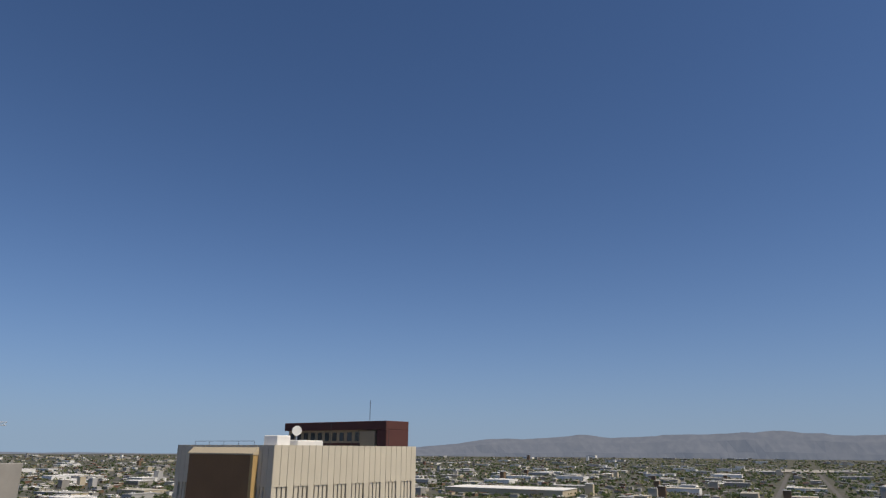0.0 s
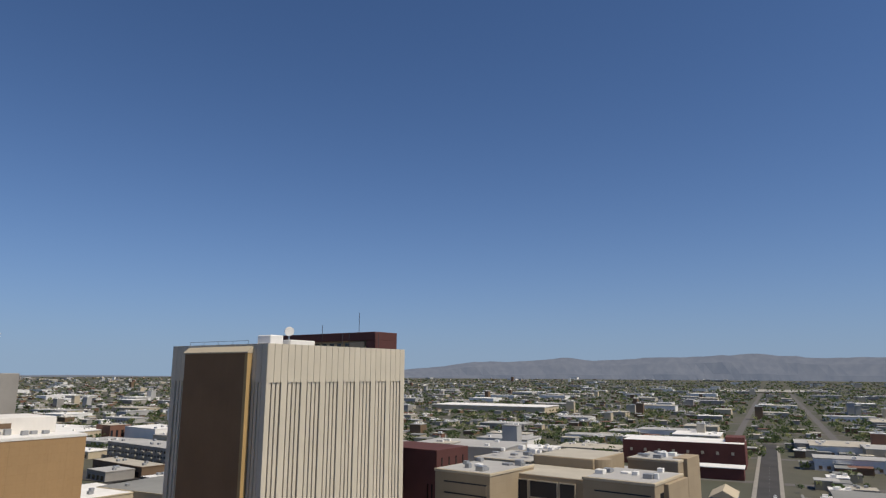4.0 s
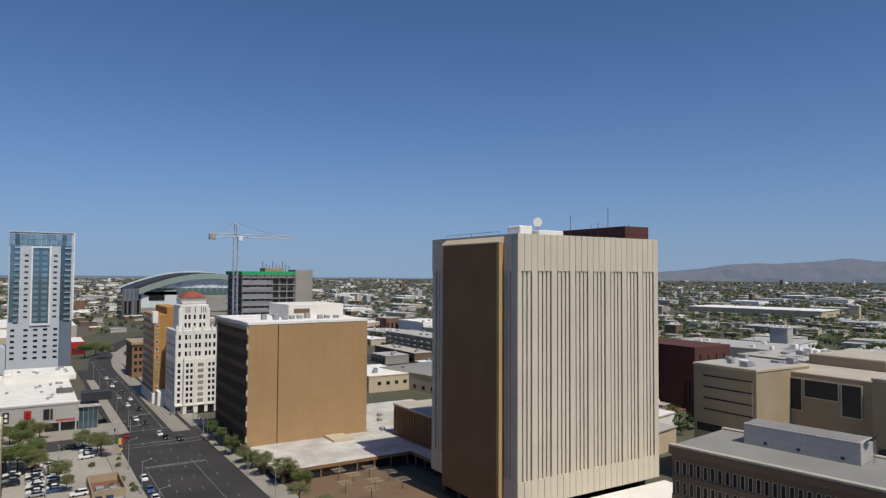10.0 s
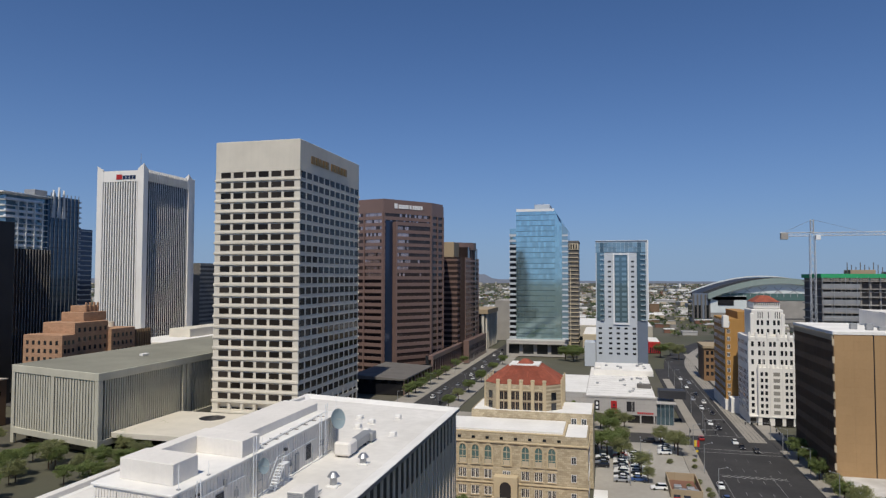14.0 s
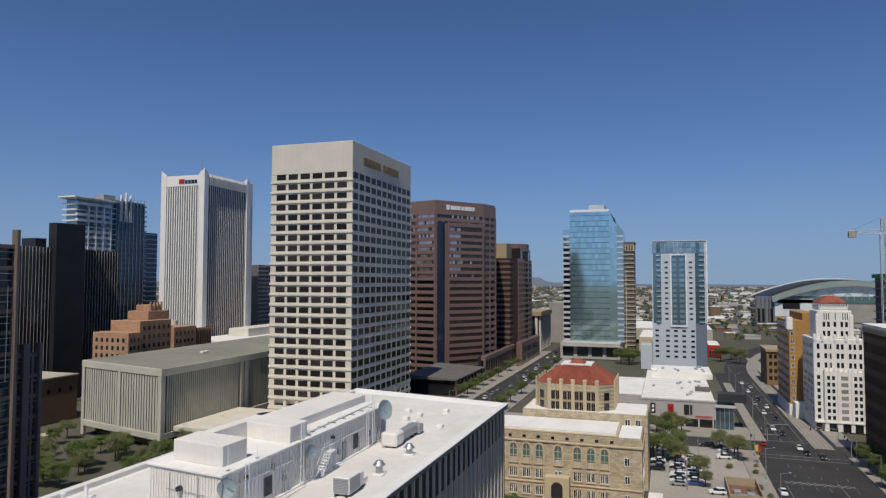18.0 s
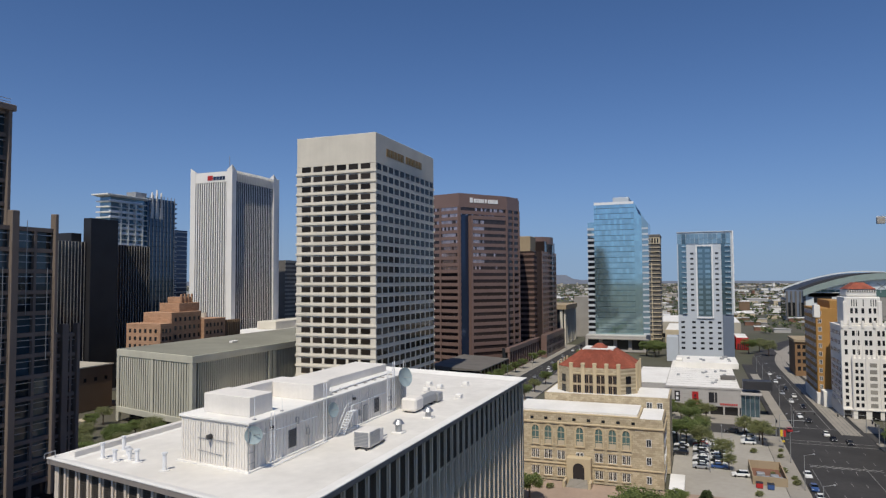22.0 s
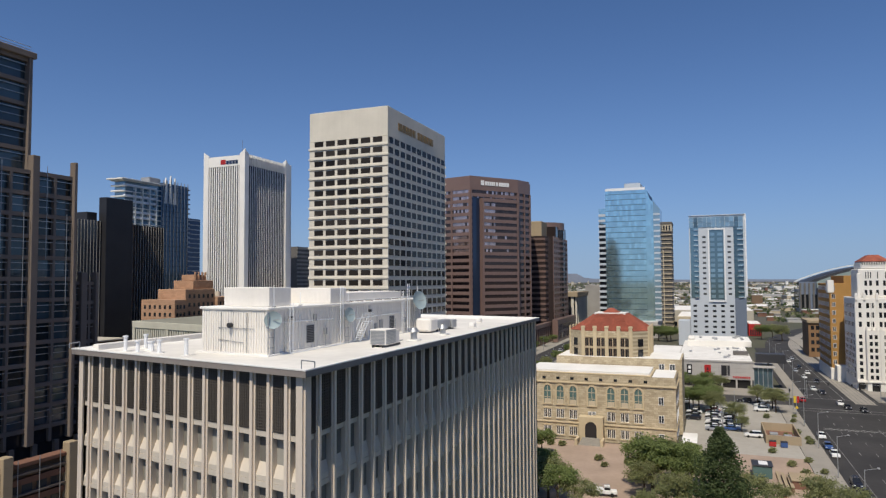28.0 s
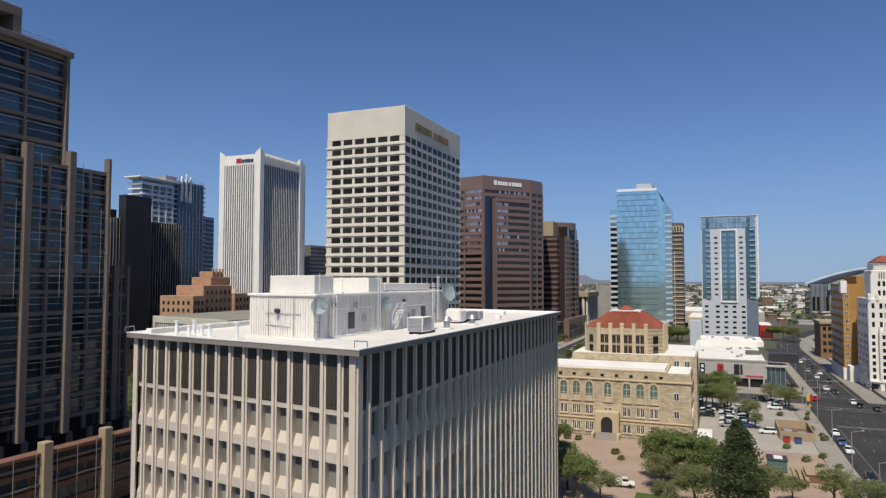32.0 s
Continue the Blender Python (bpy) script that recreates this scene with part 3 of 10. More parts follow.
def hills(name, a0, a1, dist, height, rough, seed, label):
    """A far range as a ridged strip: bearings in degrees from east, crest height by bearing."""
    v, f = [], []
    n = 260
    for i in range(n):
        a = radians(a0 + (a1 - a0) * i / (n - 1))
        h = height(a0 + (a1 - a0) * i / (n - 1)) * (1 + rough * noise.fractal((i * 0.11, seed, 0), 0.9, 2.1, 6))
        for k, (dd, hh) in enumerate(((0, -30), (60, 0.35), (140, 0.75), (220, 1.0))):
            r = dist + dd + (40 * noise.noise((i * 0.2, k * 3, seed)) if k else 0)
            v.append((r * math.cos(a), r * math.sin(a), hh if k == 0 else max(2, h * hh)))
    for i in range(n - 1):
        for k in range(3):
            a = i * 4 + k
            f.append((a, a + 4, a + 5, a + 1))
    me = bpy.data.meshes.new(name)
    me.from_pydata(v, [], f)
    me.materials.append(M["hills_haze_glow"])
    tagged(new(name, me), label, "mountains", kind="structure")


def south_range(b):
    """Crest of the southern range, in metres at 4.4 km."""
    pts = [(-100, 150), (-92, 150), (-87, 168), (-84, 160), (-80, 168), (-78, 186), (-76, 178), (-73, 162), (-68, 162), (-63, 158), (-60, 146), (-56, 132), (-52, 96), (-47, 62), (-40, 40), (-30, 34), (-10, 40), (5, 44), (9.5, 55), (10.5, 100), (11.5, 72), (13.5, 60), (25, 56), (70, 50)]
    for (a, h), (a2, h2) in zip(pts, pts[1:]):
        if a <= b <= a2:
            return h + (h2 - h) * (b - a) / (a2 - a)
    return 50


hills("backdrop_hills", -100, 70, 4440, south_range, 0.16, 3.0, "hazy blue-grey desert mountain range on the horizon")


# ---- streets ----
def sheet(name, x0, x1, y0, y1, z, material, label, category, turn_deg=0.0, pivot=(0, 0), thick=0.3):
    me = boxes_mesh(name, [(x0 - pivot[0], x1 - pivot[0], y0 - pivot[1], y1 - pivot[1], z - thick, z)], material)
    ob = new(name, me)
    ob.matrix_basis = Matrix.Translation((*pivot, 0)) @ Matrix.Rotation(radians(turn_deg), 4, "Z")
    return tagged(ob, label, category, kind="structure")


SOUTH, PIV = 10.9, (34.0, -195.0)
sheet("road", -120, 465, -57.0, -29.2, 0.0, "asphalt", "dark asphalt one-way avenue with white lane lines", "road")
sheet("road", -120, 900, 73.5, 89.5, 0.0, "asphalt", "dark asphalt avenue lined with parked traffic", "road")
sheet("road", 258.0, 274.0, -29.1, 73.4, 0.0, "asphalt_old", "faded asphalt cross street", "road")
sheet("road", 258.0, 274.0, -330, -57.1, 0.0, "asphalt_old", "faded asphalt cross street running south", "road")
sheet("road", 258.0, 274.0, 89.6, 420, 0.0, "asphalt_old", "faded asphalt cross street running north", "road")
sheet("road", 4.0, 20.0, -29.1, 73.4, 0.0, "asphalt_old", "asphalt cross street beside the office block", "road")
sheet("road", 4.0, 20.0, 89.6, 300, 0.0, "asphalt_old", "asphalt cross street running north past the hall", "road")
sheet("road", 28.0, 45.0, -274.1, -64, 0.02, "asphalt_old", "dark asphalt street running south towards the hills", "road", SOUTH, PIV)
sheet("road", 33.6, 45.0, -700, -300.1, 0.02, "asphalt_old", "worn asphalt street running south between low blocks", "road", SOUTH, PIV)
sheet("road", -300, 700, -300, -274.2, 0.0, "asphalt_old", "sun-bleached asphalt cross street", "road", SOUTH, PIV)
sheet("pavement", 45.1, 52, -274, -75, 0.15, "pavement", "pale concrete sidewalk with planting strip", "sidewalk", SOUTH, PIV, 0.5)
sheet("pavement", 45.1, 47.4, -690, -300.2, 0.15, "pavement", "pale concrete sidewalk", "sidewalk", SOUTH, PIV, 0.5)
sheet("pavement", 27.0, 27.9, -274, -75, 0.15, "pavement", "pale concrete sidewalk", "sidewalk", SOUTH, PIV, 0.5)
sheet("pavement", 31.4, 33.5, -690, -300.2, 0.15, "pavement", "pale concrete sidewalk beside the low shops", "sidewalk", SOUTH, PIV, 0.5)
sheet("pavement", 20.1, 257.9, 66.5, 73.4, 0.15, "pavement", "pale concrete sidewalk along the avenue", "sidewalk", thick=0.5)
sheet("pavement", 20.1, 257.9, 89.6, 100, 0.15, "pavement", "pale concrete sidewalk in front of the towers", "sidewalk", thick=0.5)
sheet("pavement", 274.1, 560, 66.5, 73.4, 0.15, "pavement", "pale concrete sidewalk along the avenue", "sidewalk", thick=0.5)
sheet("pavement", 274.1, 560, 89.6, 100, 0.15, "pavement", "pale concrete sidewalk under street trees", "sidewalk", thick=0.5)
sheet("pavement", 20.1, 257.9, -29.1, -24, 0.15, "pavement", "pale concrete sidewalk beside the car park", "sidewalk", thick=0.5)
sheet("pavement", 274.1, 420, -34.9, -31, 0.15, "pavement", "pale concrete sidewalk beside the shops", "sidewalk", thick=0.5)
sheet("pavement", 52, 257.9, -64, -57.1, 0.15, "pavement", "pale concrete sidewalk with small street trees", "sidewalk", thick=0.5)
sheet("pavement", 274.1, 560, -64, -57.1, 0.15, "pavement", "pale concrete sidewalk with light rail platform", "sidewalk", thick=0.5)
sheet("plaza", 120, 183, -23.9, 66.4, 0.10, "plaza_brick", "reddish-brown brick paved courthouse plaza", "plaza", thick=0.45)
sheet("pavement", 274.1, 296.4, -30.9, 66.4, 0.15, "pavement", "pale concrete forecourt beside the shopping block", "sidewalk", thick=0.5)
sheet("car_park", 183.1, 257.9, -23.9, 4, 0.08, "lot", "pale sandy concrete car park", "car park", thick=0.43)
# the shadow over this court is put into its brown paving colour
sheet("plaza", 52, 216, -98.5, -64.1, 0.12, "brown_block", "brick paved civic court between the court buildings, coloured dark for shade", "plaza", thick=0.47)
sheet("lawn", 120.2, 136.5, -23.5, 14.0, 0.13, "lawn", "green watered lawn under the plaza trees", "lawn", thick=0.1)
sheet("lawn", 20.1, 119.9, -23.9, 20, 0.10, "lawn", "green watered lawn beside the office block", "lawn", thick=0.45)

# ---- office block with vertical fins (nearest) ----
def fin_office():
    X0, X1, Y0, Y1, ZR = 46.1, 121.0, 26.1, 57.6, 35.62
    t = thing("office_block", 84, 38, 0, "cream concrete office block with vertical fins and a white flat roof", "building")
    RW, RS = 0.95, 0.85                    # depth of the recess on the short and the long sides
    bx("core", (X0 + RW, X1 - RW, Y0 + RS, Y1 - RS, 0, ZR - 0.05), "spandrel", t, "cream recessed wall between the fins")
    floor_h, top0 = 4.05, ZR - 4.75
    nW, nS = 16, 32
    zs = [top0 - floor_h * k for k in range(1, 8)]
    def put(face, u, d, z):
        return {"W": (-d, u, z), "E": (d, u, z), "S": (u, -d, z), "N": (u, d, z)}[face]
    def hull(name, face, quads, material):
        """Faces given by (u, d, z) corners on a facade."""
        v, f = [], []
        for q in quads:
            k = len(v)
            v += [put(face, *c) for c in q]
            f.append(tuple(range(k, k + len(q))))
        me = bpy.data.meshes.new(name)
        me.from_pydata(v, [], f)
        bm = bmesh.new()
        bm.from_mesh(me)
        bmesh.ops.remove_doubles(bm, verts=bm.verts[:], dist=0.0005)
        bmesh.ops.recalc_face_normals(bm, faces=bm.faces[:])
        bm.to_mesh(me)
        bm.free()
        me.materials.append(M[material])
        return me
    for face, plane, u0, u1, n in (("W", X0, Y0, Y1, nW), ("S", Y0, X0, X1, nS), ("N", Y1, X0, X1, nS), ("E", X1, Y0, Y1, nW)):
        p = (u1 - u0) / n
        R = RW if face in "WE" else RS
        out = 0.02 if face in "WE" else 0.0
        fin = boxes_mesh("fin", [fbox(face, 0, -0.16, 0.16, -R - 0.03, out, 0, ZR - 0.02), fbox(face, 0, -0.35, 0.35, -R - 0.03, out - 0.22, 0, ZR - 0.03)], "cream_fin")
        lo, hi = u0 + 0.35, u1 - 0.35
        cs = [min(max(u0 + p * i, lo), hi) for i in range(n + 1)]
        repeat("fin", fin, [(plane, c, 0) if face in "WE" else (c, plane, 0) for c in cs], t, 300 if face in "WS" else 0)
        hw = 0.35
        us = [u0 + p * i + hw for i in range(n)]
        w = p - 2 * hw
        g0 = -0.26
        gr = boxes_mesh("grille", [fbox(face, 0, 0, w, -R, g0, 0, 4.7)] + [fbox(face, 0, 0, w, g0, g0 + 0.05, 0.1 + 0.24 * k, 0.2 + 0.24 * k) for k in range(19)]
                        + [fbox(face, 0, w * j / 6 - 0.025, w * j / 6 + 0.025, g0, g0 + 0.07, 0, 4.7) for j in (1, 2, 3, 4, 5)], "bronze_grille")
        repeat("grille", gr, [(plane, u, top0 + 0.05) if face in "WE" else (u, plane, top0 + 0.05) for u in us], t, 300 if face in "WS" else 0)
        e0 = -0.30 if face in "WE" else -0.42
        bx("ledge", [fbox(face, plane, u0 + 0.25, u1 - 0.25, -R, e0, z - 0.45, z) for z in [top0] + zs], "spandrel", t)
        # each bay: a deep window and a splayed sill below it
        zt, zb, d0, d1 = floor_h - 0.45, 1.4, -R + 0.08, e0 - 0.05
        pane = boxes_mesh("window", [fbox(face, 0, 0, w, -R - 0.02, d0, zb - 0.1, zt)], "window_grey")
        sm = hull("sill_panel", face, [
            [(0.0, d1, 0.45), (w, d1, 0.45), (w, d0, zb), (0.0, d0, zb)],
            [(0.0, d1, 0.02), (w, d1, 0.02), (w, d1, 0.45), (0.0, d1, 0.45)],
            [(0.0, d1, 0.02), (w, d1, 0.02), (w, -R, 0.02), (0.0, -R, 0.02)],
            [(0.0, -R, 0.02), (0.0, d1, 0.02), (0.0, d1, 0.45), (0.0, d0, zb), (0.0, -R, zb)],
            [(w, -R, 0.02), (w, d1, 0.02), (w, d1, 0.45), (w, d0, zb), (w, -R, zb)]], "spandrel")
        places = [(plane, u, z) if face in "WE" else (u, plane, z) for z in zs for u in us]
        most = 112 if face == "W" else (80 if face == "S" else 0)
        repeat("window", pane, places, t, most)
        repeat("sill_panel", sm, places, t, most)
    # roof plate with a raised sloping border, and the white field inside it
    E = 0.5
    bx("roof_slab", (X0 - 0.1, X1 + 0.1, Y0 - 0.1, Y1 + 0.1, ZR, ZR + 0.10), "roof_fascia", t)
    bx("roof_field", (X0 - 0.1, X1 + 0.1, Y0 - 0.1, Y1 + 0.1, ZR + 0.101, ZR + 0.13), "roof_cream", t, "cream stained roof membrane")
    def border(a, b, inward, name, prof, material, label):
        """A moulding along the roof edge from a to b; prof gives (distance inward, height)."""
        bm = bmesh.new()
        ends = []
        for p in (a, b):
            ends.append([bm.verts.new((p[0] + inward[0] * d + (b[0] - a[0] > 1) * (d if p is a else -d) , p[1] + inward[1] * d + (b[1] - a[1] > 1) * (d if p is a else -d), ZR + h)) for d, h in prof])
        n = len(prof)
        bm.faces.new(ends[0])
        bm.faces.new(ends[1][::-1])
        for q in range(n):
            bm.faces.new((ends[0][q], ends[1][q], ends[1][(q + 1) % n], ends[0][(q + 1) % n]))
        bmesh.ops.recalc_face_normals(bm, faces=bm.faces[:])
        part(name, bm, material, t, label)
    x0, x1, y0, y1 = X0 - E, X1 + E, Y0 - E, Y1 + E
    for a, b, n in (((x0, y0), (x0, y1), (1, 0)), ((x1, y0), (x1, y1), (-1, 0)), ((x0, y0), (x1, y0), (0, 1)), ((x0, y1), (x1, y1), (0, -1))):
        border(a, b, n, "fascia", ((0.0, 0.02), (0.0, 0.52), (0.55, 0.52), (0.55, 0.02)), "roof_fascia", "grey-brown fascia of the roof edge")
        border(a, b, n, "roof_border", ((-0.04, 0.52), (-0.04, 0.62), (0.35, 0.62), (1.9, 0.14), (1.9, 0.11), (0.56, 0.11), (0.56, 0.52)), "roof_white", "white sloping roof border")
    skew(t, 0.2, 25.6)
    return X0, X1, Y0, Y1, ZR + 0.13


OX0, OX1, OY0, OY1, OZ = fin_office()


# ---- tall bank tower: deep square window grid ----
def grid_tower(name, label, X0, X1, Y0, Y1, H, crown, floor_h, ncols, wall, pane, pier=0.42, span=0.45, depth=1.3, base=6.0, most=200, cat="building", faces="WSNE", crown_mat=None, roof="roof_grey", margin=0.0, lip=0.0):
    t = thing(name, (X0 + X1) / 2, (Y0 + Y1) / 2, 0, label, cat)
    full, shallow = depth, depth * 0.3
    bx("core", (X0 + full, X1 - full, Y0 + shallow, Y1 - shallow, 0, H - crown), wall, t)
    slab("crown", (X0, X1, Y0, Y1, H - crown, H), crown_mat or wall, t, "", 0.12)
    bx("roof", (X0 + 0.6, X1 - 0.6, Y0 + 0.6, Y1 - 0.6, H, H + 0.05), roof, t)
    nrow = int((H - crown - base) / floor_h)
    for face in faces:
        plane, u0, u1 = {"W": (X0, Y0, Y1), "E": (X1, Y0, Y1), "S": (Y0, X0, X1), "N": (Y1, X0, X1)}[face]
        n = ncols[0] if face in "WE" else ncols[1]
        depth = full if face in "WE" else shallow
        m = margin if face in "WE" else 0.0
        p = (u1 - u0 - 2 * m) / n
        pw, sh = p * pier, floor_h * (span if face in "WE" else span * 0.82)
        inset = 0.0 if face in "WE" else 0.004
        for i in range(n + 1):
            c = u0 + m + p * i
            bx("pier", fbox(face, plane, u0 + inset if i == 0 else c - pw / 2, u1 - inset if i == n else c + pw / 2, -depth, -0.02, 0, H - crown), wall, t)
        for k in range(nrow + 1):
            z = H - crown - floor_h * (k + 1)
            bx("spandrel", fbox(face, plane, u0 + 0.05 + inset, u1 - 0.05 - inset, -depth, -0.05, z, z + sh), wall, t)
            if lip and face in "WE":
                q = lip if face in "WE" else lip * 0.3
                slab("ledge", fbox(face, plane, u0 - (lip if face in "WE" else -0.02), u1 + (lip if face in "WE" else -0.02), -0.06, q, z + sh * 0.25, z + sh * 0.75), wall, t, "", q * 0.45)
        zs = [H - crown - floor_h * (k + 1) + sh for k in range(nrow)]
        us = [u0 + m + p * i + pw / 2 for i in range(n)]
        windows(t, face, plane, us, zs, p - pw, floor_h - sh, pane, depth=0.15 - depth, most=most if face in "WS" else 0)
        if base > 3:
            bx("base", fbox(face, plane, u0 + 0.1, u1 - 0.1, -depth, -depth + 0.2, 0, base - 0.5), pane, t)
    return t


bank = grid_tower("bank_tower", "tall pale concrete bank tower with deep-set square windows and blank crown", 235.4, 296.8, 112.6, 148.5, 112.1, 12.0, 4.05, (6, 11), "white_concrete", "window_bronze", pier=0.22, span=0.47, depth=1.5, base=10, margin=1.8, lip=0.35)
# raised letters on the crown, as plain bars
x = 245.0
for k, w in enumerate((3.2, 2.6, 2.4, 2.4, 2.4, 0, 2.6, 2.8, 2.6, 2.6, 2.8)):
    if w:
        slab("sign_bar", (x, x + w, 112.6 - 0.35, 112.6 + 0.02, 104.1, 107.2), "gold", bank, "bronze sign block on the crown", 0.05)
    x += w + 0.9 if w else 1.8

# ---- criminal court tower: ribbed white walls, brown panel ----
def court_tower():
    X0, X1, Y0, Y1, ZB, H = 121.6, 160.9, -148.6, -99.1, 5.2, 70.3
    t = thing("court_tower", 141, -124, 0, "tall court tower with white ribbed walls and brown blank panel", "building")
    bx("core", (X0 + 0.9, X1 - 0.9, Y0 + 0.9, Y1 - 0.9, ZB, H - 0.6), "rib_groove_shade", t, "recesses between the ribs, coloured dark for shade")
    bx("lobby", (X0 + 3, X1 - 3, Y0 + 3, Y1 - 3, 0, ZB), "dark_glass", t, "dark glazed ground floor")
    for face, plane, u0, u1, n in (("W", X0, Y0, Y1, 24), ("S", Y0, X0, X1, 19), ("E", X1, Y0, Y1, 24), ("N", Y1, X0, X1, 19)):
        p = (u1 - u0) / n
        for i in range(n):
            a, b = u0 + p * i + 0.06, u0 + p * (i + 1) - 0.06
            bx("rib", fbox(face, plane, a, b, -0.85, 0.0, H - 9.0, H), "ribbed_white", t)
            bx("rib", fbox(face, plane, a, b, -0.85, 0.0, ZB, ZB + 6.0), "ribbed_white", t)
        m = 3 * p
        for i in range(n // 3 + 1):
            for k, (a, b, out) in enumerate(((0.05, 1.75, 0.0), (2.12, 3.02, -0.22), (3.42, 4.32, -0.22), (4.72, 5.72, -0.22))):
                a, b = u0 + m * i + a * m / 6.2, u0 + m * i + b * m / 6.2
                if b < u1 + 0.01:
                    bx("rib", fbox(face, plane, a, b, -0.85, out, ZB + 6.0, H - 9.0), "ribbed_white", t)
    # brown panel box on the north face with a bright cap; the west edge is coloured brighter for sunlight
    slab("brown_panel", (X0 + 6.6, X1 - 7.8, Y1 + 0.02, Y1 + 1.3, 3.0, H - 2.2), "brown_panel", t, "flat brown blank stair wall", 0.08)
    slab("panel_edge", (X0 + 5.5, X0 + 6.6, Y1 + 0.02, Y1 + 1.45, 3.0, H - 2.2), "ochre_edge_lit", t, "ochre edge strip of the stair wall, coloured as sunlit", 0.05)
    cap = bmesh.new()
    v = [cap.verts.new(q) for x in (X0 + 5.4, X1 - 7.5) for q in ((x, Y1 + 0.02, H - 2.2), (x, Y1 + 1.6, H - 2.2), (x, Y1 + 1.6, H - 1.9), (x, Y1 + 0.02, H - 0.5))]
    for g in ((0, 1, 2, 3), (7, 6, 5, 4), (0, 4, 5, 1), (1, 5, 6, 2), (2, 6, 7, 3), (3, 7, 4, 0)):
        cap.faces.new([v[i] for i in g])
    part("panel_cap", cap, "beige_light", t, "pale sloping coping over the panel")
    bx("roof", (X0 + 0.9, X1 - 0.9, Y0 + 0.9, Y1 - 0.9, H - 0.6, H - 0.4), "roof_white", t)
    slab("roof_unit", (X0 + 3, X0 + 8, Y1 - 7, Y1 - 3, H - 0.4, H + 2.2), "roof_white", t, "white rooftop equipment", 0.2)
    slab("roof_unit", (X0 + 1.6, X0 + 6, Y1 - 16, Y1 - 8, H - 0.4, H + 1.2), "roof_white", t, "", 0.15)
    bm = bmesh.new()
    bmesh.ops.create_cone(bm, cap_ends=True, segments=24, radius1=1.15, radius2=1.15, depth=0.9, matrix=Matrix.Translation((X0 + 4.6, Y1 - 10, H + 3.4)) @ Matrix.Rotation(radians(90), 4, "Y") @ Matrix.Rotation(radians(35), 4, "X"))
    part("dish", bm, "roof_white", t, "white drum dish on the roof")
    rod("dish_post", (X0 + 4.6, Y1 - 10, H - 0.4), (X0 + 4.6, Y1 - 10, H + 3.0), 0.2, "steel", t)
    for y in (Y0 + 6, Y0 + 18, Y0 + 20.5, Y0 + 28):
        rod("whip_antenna", (X0 + 5, y, H - 0.4), (X0 + 5, y, H + 2.5 + (y % 3) * 1.3), 0.07, "dark_metal", t, "", 5)
    for x in fan(5, X0 + 9, X1 - 6):
        rod("edge_rail", (x, Y1 - 1.2, H - 0.4), (x, Y1 - 1.2, H + 0.9), 0.05, "dark_metal", t, "", 5)
    rod("edge_rail", (X0 + 9, Y1 - 1.2, H + 0.9), (X1 - 6, Y1 - 1.2, H + 0.9), 0.05, "dark_metal", t, "", 5)
    for x in fan(5, X0 + 4, X1 - 4):
        for y in (Y0 + 2, Y1 - 2):
            rod("column", (x, y, 0), (x, y, ZB), 0.7, "brown_block", t, n=10)
    return t


court_tower()


